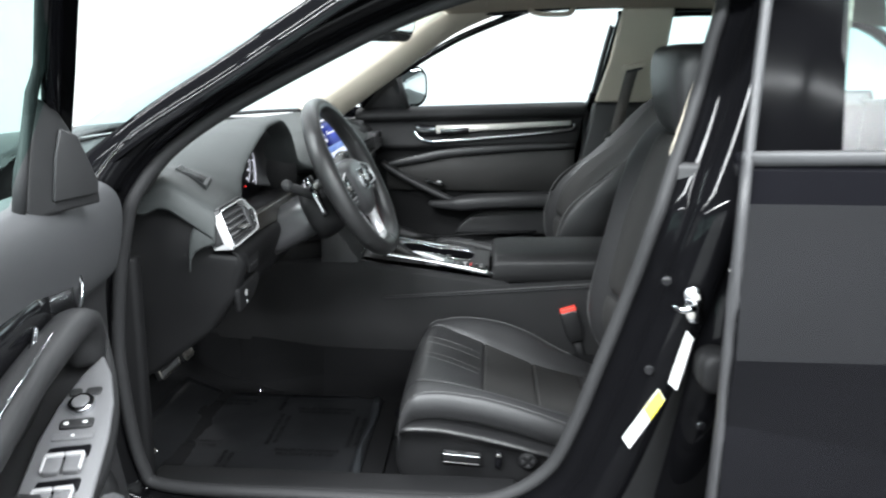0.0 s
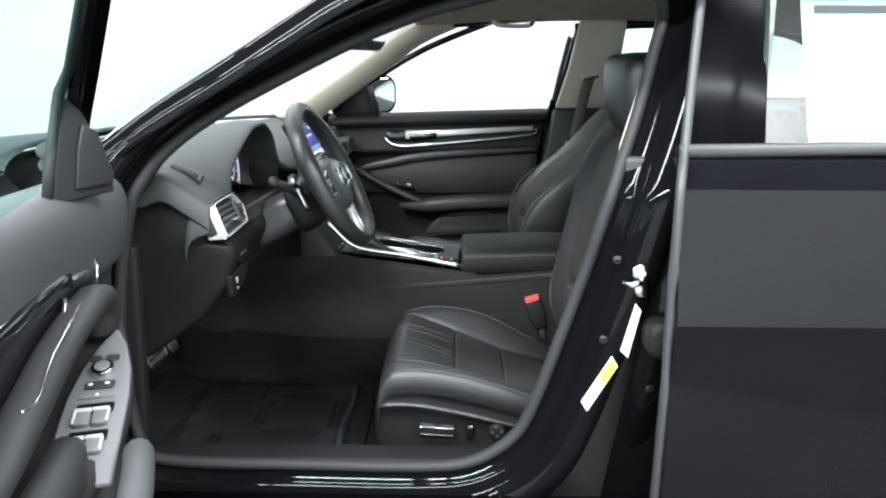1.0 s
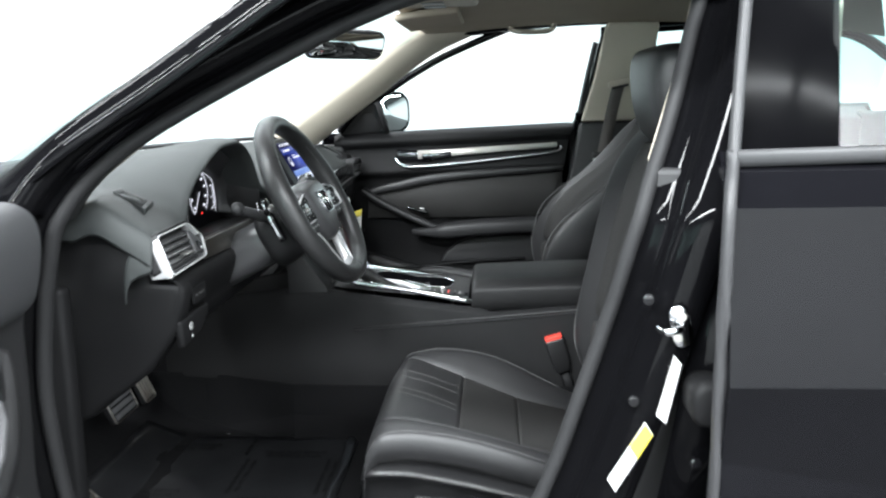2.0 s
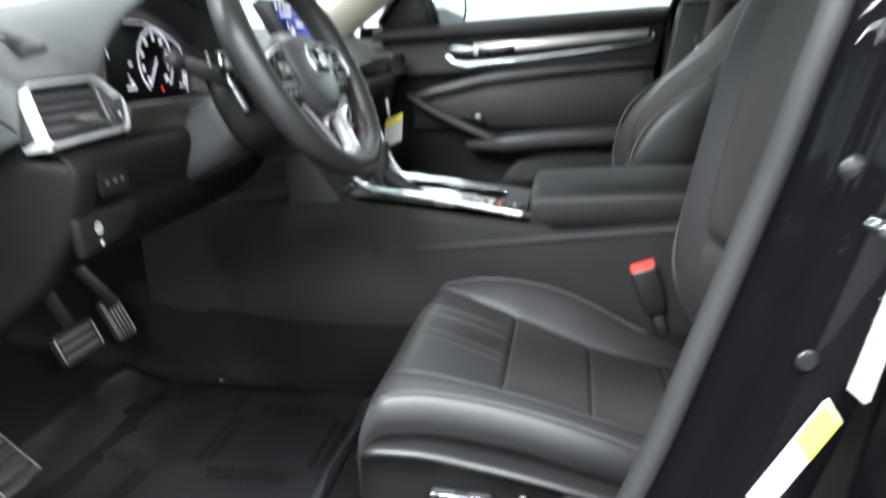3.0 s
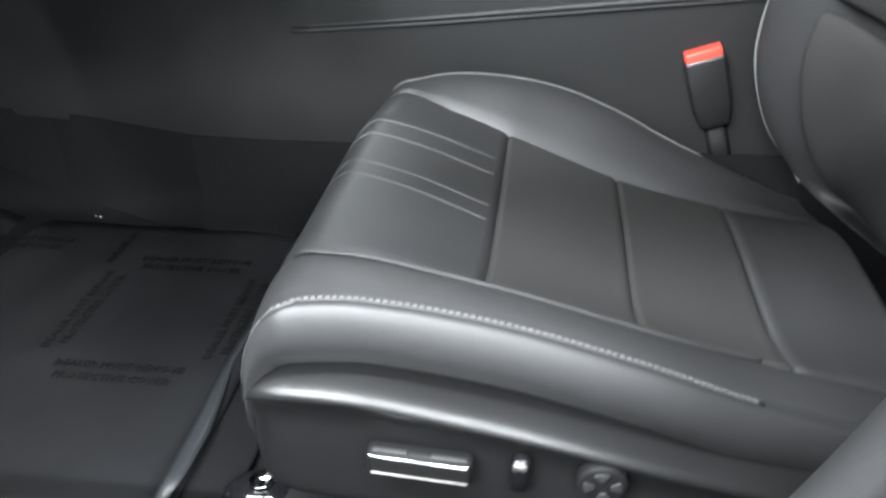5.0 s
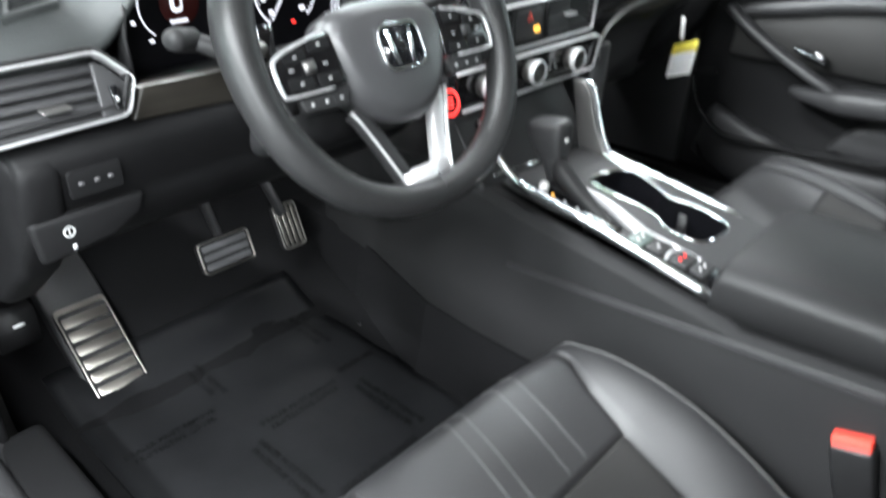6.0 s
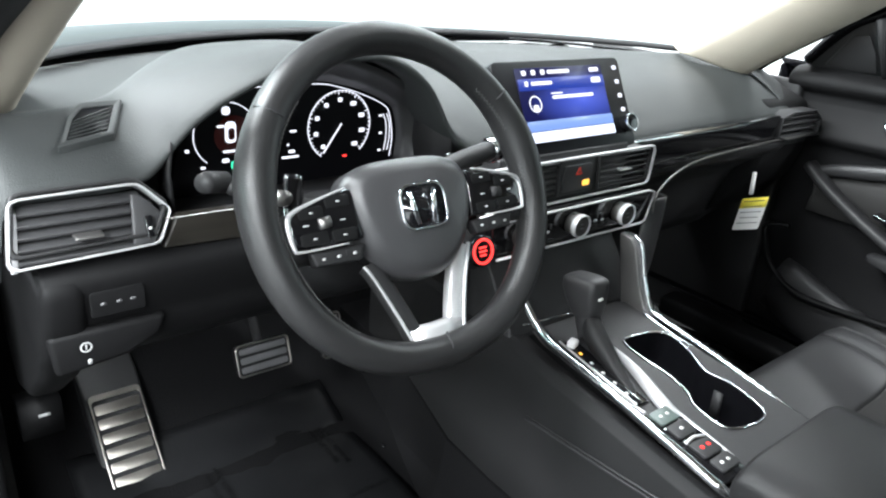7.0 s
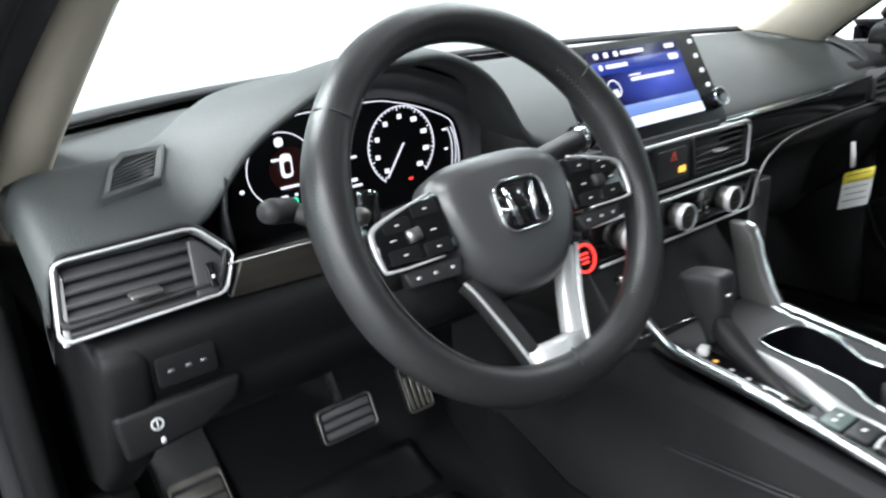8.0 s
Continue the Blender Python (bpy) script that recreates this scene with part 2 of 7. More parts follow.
def rbox(centre, size, rot=(0, 0, 0), bm=None, taper=1.0):
    """A box; taper narrows its top."""
    bm = bm or bmesh.new()
    m = pose(*centre, *rot)
    x, y, z = (s / 2 for s in size)
    rings = [[m @ V(sx * x * k, sy * y * k, zz) for sx, sy in ((-1, -1), (1, -1), (1, 1), (-1, 1))] for zz, k in ((-z, 1.0), (z, taper))]
    return loft(rings, bm=bm)


def plate(outline, origin, u, v, depth, bm=None):
    """A slab: an outline in the axes u and v, thickened from origin along u x v by depth."""
    o, u, v = Vector(origin), Vector(u), Vector(v)
    w = u.cross(v).normalized()
    rings = [[o + u * a + v * b + w * d for a, b in outline] for d in (0, depth)]
    return loft(rings, bm=bm)


def frame_plate(outer, inner, origin, u, v, depth, bm=None):
    """A flat ring between two outlines of equal count."""
    o, u, v = Vector(origin), Vector(u), Vector(v)
    w = u.cross(v).normalized()
    rings = [[o + u * a + v * b + w * d for a, b in line] for line, d in ((outer, 0), (outer, depth), (inner, depth), (inner, 0))]
    return loft(rings, caps=False, loop=True, bm=bm)


def rounded(w, h, r, n=4, cx=0.0, cy=0.0):
    """The outline of a rectangle with round corners."""
    out = []
    for sx, sy, a0 in ((1, 1, 0), (-1, 1, 90), (-1, -1, 180), (1, -1, 270)):
        for k in range(n + 1):
            a = radians(a0 + 90 * k / n)
            out.append((cx + sx * (w / 2 - r) + r * math.cos(a), cy + sy * (h / 2 - r) + r * math.sin(a)))
    return out


def disc(r, n=24, cx=0.0, cy=0.0):
    return [(cx + r * math.cos(2 * math.pi * k / n), cy + r * math.sin(2 * math.pi * k / n)) for k in range(n)]


def lettering(words, at, height, mat, parent, wide=1.0):
    """A line of print as a flat mesh of its own; at places it, lying in its x and y."""
    data = bpy.data.curves.new("print", "FONT")
    data.body, data.size, data.extrude, data.resolution_u = words, height, 0.0002, 1
    data.align_x = "CENTER"
    ob = bpy.data.objects.new("print", data)
    me = ob.to_mesh()
    bm = bmesh.new()
    bm.from_mesh(me)
    ob.to_mesh_clear()
    bpy.data.objects.remove(ob)
    bmesh.ops.transform(bm, matrix=at @ Matrix.Diagonal((wide, 1, 1, 1)), verts=bm.verts)
    return part("print_line", bm, mat, parent, smooth=False)


def interp(x, table):
    xs, ys = zip(*table)
    return float(np.interp(x, xs, ys))


def side(z, base=0.74):
    """The half width of the cabin at a height: upright below the belt, leaning in above it."""
    return base - 0.42 * max(0.0, z - 0.9)


# ---- the studio ----
def room():
    x0, x1, y0, y1, h = -5.5, 6.0, -5.0, 4.5, 3.2
    bm = bmesh.new()
    rbox(((x0 + x1) / 2, (y0 + y1) / 2, -0.1), (x1 - x0 + 0.4, y1 - y0 + 0.4, 0.2), bm=bm)
    tagged(part("floor", bm, FLOOR, smooth=False), "smooth grey studio floor under the car", "floor", kind="structure")
    for name, c, s in (
        ("wall_north", ((x0 + x1) / 2, y1 + 0.1, h / 2), (x1 - x0 + 0.4, 0.2, h)),
        ("wall_south", ((x0 + x1) / 2, y0 - 0.1, h / 2), (x1 - x0 + 0.4, 0.2, h)),
        ("wall_west", (x0 - 0.1, (y0 + y1) / 2, h / 2), (0.2, y1 - y0, h)),
        ("wall_east", (x1 + 0.1, (y0 + y1) / 2, h / 2), (0.2, y1 - y0, h)),
    ):
        tagged(part(name, rbox(c, s), WHITE, smooth=False), "plain white wall of a photo studio", "wall", kind="structure")
    tagged(part("ceiling", rbox(((x0 + x1) / 2, (y0 + y1) / 2, h + 0.1), (x1 - x0 + 0.4, y1 - y0 + 0.4, 0.2)), CEILING, smooth=False), "dark ceiling with rows of tube lights", "ceiling", kind="structure")


room()


# ---- the car's shell ----
OPENING = [(-0.305, 0.43), (-0.255, 0.388), (0.0, 0.382), (0.23, 0.381), (0.324, 0.396), (0.396, 0.449), (0.434, 0.528), (0.47, 0.637), (0.512, 0.772), (0.552, 0.91), (0.595, 1.029), (0.627, 1.133), (0.645, 1.21), (0.60, 1.262), (0.44, 1.25), (0.264, 1.212), (0.165, 1.178), (0.067, 1.134), (-0.125, 1.033), (-0.216, 0.968), (-0.265, 0.903), (-0.289, 0.834), (-0.314, 0.712), (-0.322, 0.6)]


def ring_at(sign, out, base, per=8, pillar=None, inset=0.0):
    """The door opening's line, grown outwards by out, on the cabin side of that half width."""
    pts = [V(x, 0, z) for x, z in OPENING]
    line = curve(pts, per, closed=True)
    n, res = len(line), []
    for i, p in enumerate(line):
        t = (line[(i + 1) % n] - line[(i - 2) % n]).normalized()
        q = p + V(t.z, 0, -t.x) * ((out * 0.74 if pillar is None else pillar) if p.x < 0.3 and p.z > 0.9 else out)
        clear = 0.0 if pillar is None or p.x > 0.45 else inset * min(1.0, max(0.0, (p.z - 0.86) / 0.08))
        res.append(V(q.x, sign * (side(q.z, base) + clear), q.z))
    return res


def shell():
    car = empty("car", "black sedan with its front door open, standing in a white studio", "car")
    for sign in (-1,):
        part("door_seal", tube(ring_at(sign, 0.0, 0.735), 0.022, 0.026, 8, closed=True, up=(0, 1, 0)), RUBBER, car, "dark grey rubber door seal")
        rings = [ring_at(sign, o, b, 8, q, d) for o, b, q, d in ((0.030, 0.690, -0.003, 0.012), (0.010, 0.712, -0.002, 0.006), (0.0, 0.728, 0.0, 0.0))]
        part("opening_trim", loft(rings, caps=False), PLASTIC, car, "black plastic trim inside the door opening", solid=0.004)
        rings = [ring_at(sign, o, b, 8, o * 0.52) for o, b in ((0.004, 0.738), (0.03, 0.742), (0.04, 0.76), (0.045, 0.785), (0.075, 0.793), (0.10, 0.797))]
        part("door_frame", loft(rings, caps=False), FRAMEPAINT, car, "glossy black painted door frame", solid=0.004)
    # sill outside
    prof = [(-0.79, 0.352), (-0.86, 0.345), (-0.885, 0.31), (-0.88, 0.24), (-0.80, 0.2)]
    part("rocker_panel", loft([[V(x, y, z) for y, z in prof] for x in (-0.5, 0.0, 0.6, 1.6)], closed=False), FRAMEPAINT, car, "glossy black painted rocker panel", solid=0.01)
    part("rocker_panel", loft([[V(x, -y, z) for y, z in prof] for x in (-0.5, 0.0, 0.6, 1.6)], closed=False), FRAMEPAINT, car, "glossy black painted rocker panel", solid=0.01)
    part("sill_plate", rbox((0.02, -0.694, 0.361), (0.66, 0.066, 0.054)), SHADEPLASTIC, car, "dark plastic sill plate", bevel=0.012)
    part("sill_plate", rbox((0.02, 0.698, 0.349), (0.66, 0.065, 0.05)), SHADEPLASTIC, car, "dark plastic sill plate", bevel=0.012)
    # floor and firewall
    part("floor_pan", rbox((0.55, 0, 0.24), (2.2, 1.5, 0.04)), PLASTIC, car, "black underbody", smooth=False)
    rows = []
    for y in np.linspace(-0.70, 0.70, 15):
        rows.append([V(-0.78, y, 0.75), V(-0.66, y, 0.50), V(-0.52, y, 0.34), V(-0.40, y, 0.285), V(-0.2, y, 0.272), V(0.9, y, 0.272), V(1.1, y, 0.30)])
    part("carpet", loft(rows, closed=False), CARPET, car, "black loop carpet over floor and firewall", subsurf=1)
    part("kick_panel", loft([[V(-0.75, y, 0.27), V(-0.75, y, 0.8), V(-0.28, y, 0.8), V(-0.30, y, 0.27)] for y in (-0.70, -0.73)]), SHADEPLASTIC, car, "dark plastic kick panel", bevel=0.01)
    part("kick_panel", loft([[V(-0.75, y, 0.27), V(-0.75, y, 0.9), V(-0.17, y, 0.9), V(-0.17, y, 0.27)] for y in (0.80, 0.825)]), PLASTIC, car, "dark plastic kick panel", bevel=0.01)
    part("firewall", rbox((-0.80, 0, 0.57), (0.03, 1.5, 0.62)), PLASTIC, car, smooth=False)
    # roof
    rows_in, rows_out = [], []
    for k in range(13):
        s = -1 + k / 6
        y = s * (0.585 if s < 0 else 0.655)
        arch = 1 - s * s
        rows_in.append([V(x, y * w, z + arch * 0.045) for x, z, w in ((0.145 + 0.05 * s * s - 0.05, 1.235, 0.98), (0.3, 1.255, 1.0), (0.6, 1.268, 1.0), (1.0, 1.262, 0.99), (1.4, 1.23, 0.96), (1.65, 1.16, 0.94))])
        rows_out.append([p + V(-0.01, y * 0.08, 0.05) for p in rows_in[-1]])
    part("headliner", loft(rows_in, closed=False), LINER, car, "beige fabric headliner", subsurf=1, solid=0.006)
    part("roof_panel", loft(rows_out, closed=False), PAINT, car, "glossy black roof", subsurf=1, solid=0.006)
    # windscreen with its bow forwards
    rows = []
    for k in range(17):
        s = -1 + k / 8
        b = V(-0.335 - 0.36 * (1 - s * s) ** 0.8, s * 0.70, 0.94)
        t = V(0.13 - 0.05 * (1 - s * s), s * 0.57, 1.243 + 0.04 * (1 - s * s))
        rows.append([b.lerp(t, q / 6) + V(-0.03, 0, 0.03) * math.sin(math.pi * q / 6) * max(0.15, 1 - abs(s) ** 3) for q in range(7)])
    shield = part("windscreen", loft(rows, closed=False), GLASS, car, "clear curved windscreen")
    shield.visible_shadow = False
    part("windscreen_band", tube([r[0] + V(-0.005, 0, -0.004) for r in rows], 0.045, 0.012, 8), RUBBER, car, "black band along the glass")
    # pillars
    for sign in (-1, 1):
        ahead = -0.022 if sign < 0 else 0.0
        base = [V(ahead, 0, 0) + p for p in (V(-0.30, sign * 0.708, 0.915), V(-0.125, sign * 0.663, 1.045), V(0.035, sign * 0.618, 1.15), V(0.185, sign * 0.578, 1.232), V(0.36, sign * 0.57, 1.262))]
        if sign < 0:
            base = [V(-0.372, -0.668, 0.845), V(-0.312, -0.656, 0.915), V(-0.145, -0.616, 1.045), V(0.015, -0.578, 1.15), V(0.165, -0.548, 1.232), V(0.34, -0.548, 1.262)]
        broad, deep = (0.052, 0.03) if sign < 0 else (0.03, 0.115)
        if sign < 0:
            part("a_pillar_trim", tube(curve(base, 6), broad, deep, 10, up=(0.5, 0, -1)), BEIGE, car, "pale beige windscreen pillar trim")
        else:
            inner = curve([V(-0.335, 0.585, 0.938), V(-0.283, 0.58, 0.975), V(-0.08, 0.58, 1.108), V(0.128, 0.58, 1.248), V(0.30, 0.58, 1.285)], 5)
            outer = curve([V(-0.245, 0.69, 0.902), V(-0.188, 0.68, 0.944), V(-0.045, 0.68, 1.043), V(0.158, 0.68, 1.186), V(0.34, 0.675, 1.262)], 5)
            part("a_pillar_trim", loft([[a + V(-0.02, 0.004, 0.012), a, a.lerp(b, 0.2) + V(0.008, -0.012, 0.004), a.lerp(b, 0.6) + V(0.010, -0.014, 0.004), a.lerp(b, 0.9) + V(0.006, -0.006, 0.0), b, b + V(-0.02, 0.012, 0.012)] for a, b in zip(inner, outer)], closed=False), BEIGE, car, "broad pale beige windscreen pillar trim", solid=0.004)
            base = [p + V(-0.02, 0.03, 0.0) for p in outer]
        outer = [p + V(-0.004, sign * (0.072 if sign < 0 else 0.05), 0.014 if sign > 0 else 0.008) for p in base[(1 if sign < 0 else 0):]]
        part("a_pillar", tube(curve(outer, 6), 0.045, 0.03, 10, up=(0.5, 0, -1)), PAINT, car, "glossy black windscreen pillar")
        rail = [V(0.25, sign * 0.59, 1.255), V(0.6, sign * 0.59, 1.28), V(1.0, sign * 0.585, 1.275), V(1.4, sign * 0.565, 1.24)] if sign < 0 else [V(0.25, 0.672, 1.262), V(0.6, 0.672, 1.285), V(1.0, 0.665, 1.28), V(1.4, 0.64, 1.245)]
        part("roof_rail", tube(curve(rail, 6), 0.09, 0.05, 10), PAINT, car, "glossy black roof rail")
    # broad outer face of the near windscreen pillar, running on into the roof
    edge = curve([V(x, 0, z) for x, z in ((-0.43, 0.915), (-0.365, 0.955), (-0.241, 1.040), (-0.118, 1.112), (0.0, 1.184), (0.089, 1.236), (0.22, 1.290), (0.45, 1.325), (0.75, 1.335))], 5)
    rows = []
    for k, p in enumerate(edge):
        t = (edge[min(k + 1, len(edge) - 1)] - edge[max(k - 1, 0)]).normalized()
        n = V(t.z, 0, -t.x)
        rows.append([V(p.x, y, p.z) + n * d for y, d in ((-0.62, 0.012), (-0.665, 0.002), (-0.70, 0.0), (-0.728, 0.006), (-0.748, 0.022), (-0.768, 0.048))])
    part("a_pillar", loft(rows, closed=False), FRAMEPAINT, car, "broad glossy black windscreen pillar", solid=0.006)
    # hood and cowl
    rows = []
    for k in range(9):
        s = -1 + k / 4
        arch = 1 - s * s
        rows.append([V(-0.42 - 0.33 * arch, s * 0.80, 0.905 + 0.02 * arch), V(-1.0, s * 0.80, 0.87 + 0.05 * arch), V(-1.5, s * 0.76, 0.78 + 0.06 * arch), V(-1.75, s * 0.7, 0.68 + 0.05 * arch), V(-1.8, s * 0.66, 0.3)])
    part("hood", loft(rows, closed=False), PAINT, car, "glossy black hood", subsurf=1, solid=0.01)
    for sign in (-1, 1):
        rows = [[V(-0.40, sign * 0.80, 0.905), V(-0.40, sign * 0.87, 0.82), V(-0.40, sign * 0.885, 0.5), V(-0.42, sign * 0.86, 0.22)], [V(-1.0, sign * 0.80, 0.87), V(-1.0, sign * 0.88, 0.8), V(-1.0, sign * 0.89, 0.66), V(-1.0, sign * 0.88, 0.62)], [V(-1.5, sign * 0.76, 0.78), V(-1.5, sign * 0.86, 0.7), V(-1.5, sign * 0.87, 0.5), V(-1.5, sign * 0.85, 0.25)], [V(-1.75, sign * 0.7, 0.68), V(-1.76, sign * 0.72, 0.6), V(-1.78, sign * 0.70, 0.4), V(-1.78, sign * 0.68, 0.25)]]
        part("front_fender", loft(rows, closed=False), PAINT, car, "glossy black front fender", subsurf=1, solid=0.008)
    # far side below and behind the passenger's opening
    part("b_pillar_trim", loft([[V(x0, y, z), V(x1, y, z), V(x1, y + 0.03, z), V(x0, y + 0.03, z)] for x0, x1, y, z in ((0.641, 0.84, 0.76, 0.961), (0.675, 0.855, 0.70, 1.10), (0.70, 0.86, 0.635, 1.265))]), BEIGE, car, "beige upper pillar trim", bevel=0.01)
    part("b_pillar_base", loft([[V(x0, y, z), V(x1, y, z), V(x1, y + 0.06, z), V(x0, y + 0.06, z)] for x0, x1, y, z in ((0.53, 0.86, 0.77, 0.3), (0.59, 0.85, 0.77, 0.7), (0.641, 0.84, 0.765, 0.958))]), PLASTIC, car, "dark lower pillar trim", bevel=0.01)
    part("b_pillar_trim", loft([[V(x0, y, z), V(x1, y, z), V(x1, y - 0.02, z), V(x0, y - 0.02, z)] for x0, x1, y, z in ((0.56, 0.80, -0.69, 0.965), (0.61, 0.83, -0.63, 1.10), (0.65, 0.85, -0.575, 1.25))]), BEIGE, car, "beige upper pillar trim", bevel=0.01)
    part("b_pillar_base", loft([[V(x0, y, z), V(x1, y, z), V(x1, y - 0.03, z), V(x0, y - 0.03, z)] for x0, x1, y, z in ((0.45, 0.86, -0.70, 0.3), (0.51, 0.85, -0.70, 0.7), (0.562, 0.83, -0.695, 0.962))]), PLASTIC, car, "dark lower pillar trim", bevel=0.01)
    part("b_pillar_skin", loft([[V(x0, -0.782, z), V(0.70, -0.782, z)] for x0, z in ((0.545, 0.33), (0.605, 0.70), (0.645, 0.93))], closed=False), FRAMEPAINT, car, "glossy black outer pillar skin", solid=0.004)
    # rear: shelf, back glass and trunk that close the cabin
    rows = []
    for k in range(9):
        s = -1 + k / 4
        rows.append([V(1.65 + 0.02 * s * s, s * 0.54, 1.175 + 0.03 * (1 - s * s)), V(1.95, s * 0.58, 1.05), V(2.2, s * 0.6, 0.97)])
    part("rear_glass", loft(rows, closed=False), DARKTINT, car, "tinted back window").visible_shadow = False
    for sign in (-1, 1):
        part("quarter_trim", loft([[V(1.5, sign * y, z), V(2.35, sign * y, z)] for y, z in ((0.70, 0.3), (0.69, 0.7), (0.68, 0.96), (0.72, 0.975))], closed=False), PLASTIC, car, "black rear side trim", solid=0.01)
    part("trunk_lid", rbox((2.5, 0, 0.72), (0.7, 1.6, 0.5)), PAINT, car, "glossy black tail", bevel=0.08)
    for sign in (-1, 1):
        part("c_pillar", loft([[V(1.55, sign * 0.56, 1.24), V(1.72, sign * 0.56, 1.18)], [V(1.62, sign * 0.70, 0.98), V(2.25, sign * 0.70, 0.96)], [V(1.62, sign * 0.85, 0.93), V(2.3, sign * 0.83, 0.93)], [V(1.6, sign * 0.88, 0.25), V(2.6, sign * 0.85, 0.25)]], closed=False), PAINT, car, "glossy black rear quarter", solid=0.02)
    # wheels under the body
    for x in (-1.12, 1.70):
        for sign in (-1, 1):
            ring = [[V(x + r * math.cos(a), sign * y, 0.325 + r * math.sin(a)) for a in np.linspace(0, 2 * math.pi, 40, endpoint=False)] for y, r in ((0.68, 0.22), (0.67, 0.30), (0.69, 0.322), (0.76, 0.325), (0.83, 0.322), (0.85, 0.30), (0.845, 0.23), (0.83, 0.22))]
            t = part("wheel", loft(ring), RUBBER, car, "black tyre on a dark alloy rim")
            part("rim", loft([[V(x + r * math.cos(a), sign * y, 0.325 + r * math.sin(a)) for a in np.linspace(0, 2 * math.pi, 40, endpoint=False)] for y, r in ((0.70, 0.22), (0.836, 0.222), (0.842, 0.212), (0.80, 0.19), (0.795, 0.04))]), BRUSHED, t, "dark alloy rim")
            for k in range(10):
                a = 2 * math.pi * k / 10
                part("spoke", tube([V(x + r * math.cos(a), sign * y, 0.325 + r * math.sin(a)) for r, y in ((0.03, 0.828), (0.21, 0.836))], 0.022, 0.02, 6), BRUSHED, t)
    return car


CAR = shell()


def rear_door(sign):
    door = empty("rear_door", "closed glossy black rear door with tinted window", "car door", (0.62, sign * 0.85, 0.3), "rear doors")
    rows = []
    for x in (0.625, 0.64, 0.72, 0.82, 0.92, 1.05, 1.25, 1.58):
        crease = 0.615 - 0.17 * (x - 0.65)
        rows.append([V(x, sign * y, z) for y, z in ((0.80, 0.985), (0.812, 0.972), (0.860, 0.926), (0.872, 0.845), (0.883, 0.775), (0.8915, 0.722), (0.876, crease), (0.888, crease - 0.12), (0.896, 0.34))])
    part("outer_skin", loft(rows, closed=False), PAINT, door, "glossy black door skin", smooth=False, solid=0.012)
    part("inner_panel", loft([[V(x, sign * 0.72, 0.30), V(x, sign * 0.71, 0.6), V(x, sign * 0.72, 0.95), V(x, sign * 0.79, 0.985)] for x in (0.86, 1.55)], closed=False), PLASTIC, door, "black inner door panel", solid=0.02)
    edge = [V(0.622, sign * 0.862, 0.34), V(0.622, sign * 0.872, 0.6), V(0.622, sign * 0.868, 0.90), V(0.64, sign * 0.815, 0.985), V(0.658, sign * 0.765, 1.1), V(0.677, sign * 0.715, 1.21)]
    part("front_edge", tube(curve(edge, 5), 0.016, 0.026, 8), EDGE, door, "grey rubber strip on the front edge")
    part("belt_strip", tube([V(0.63, sign * 0.822, 0.982), V(1.0, sign * 0.822, 0.988), V(1.58, sign * 0.815, 0.992)], 0.012, 0.022, 8), EDGE, door, "grey rubber strip below the glass")
    f0 = [V(x, sign * y, z) for x, y, z in ((0.645, 0.80, 0.985), (0.69, 0.70, 1.235), (0.80, 0.685, 1.235), (0.775, 0.79, 0.985))]
    f1 = [p + V(0, -sign * 0.03, 0) for p in f0]
    part("window_frame", loft([f0, f1]), POST, door, "gloss black window post", bevel=0.003)
    top = [V(0.69, sign * 0.69, 1.24), V(1.0, sign * 0.685, 1.255), V(1.4, sign * 0.67, 1.225), V(1.58, sign * 0.70, 1.14)]
    part("window_frame", tube(curve(top, 5), 0.04, 0.035, 8), PAINT, door, "black upper window frame")
    g = part("window_glass", loft([[V(0.765, sign * 0.79, 0.97), V(1.58, sign * 0.79, 0.97)], [V(0.79, sign * 0.69, 1.24), V(1.58, sign * 0.67, 1.24)]], closed=False), DARKTINT, door, "teal tinted window glass")
    g.visible_shadow = False
    return door


rear_door(-1)
rear_door(1)


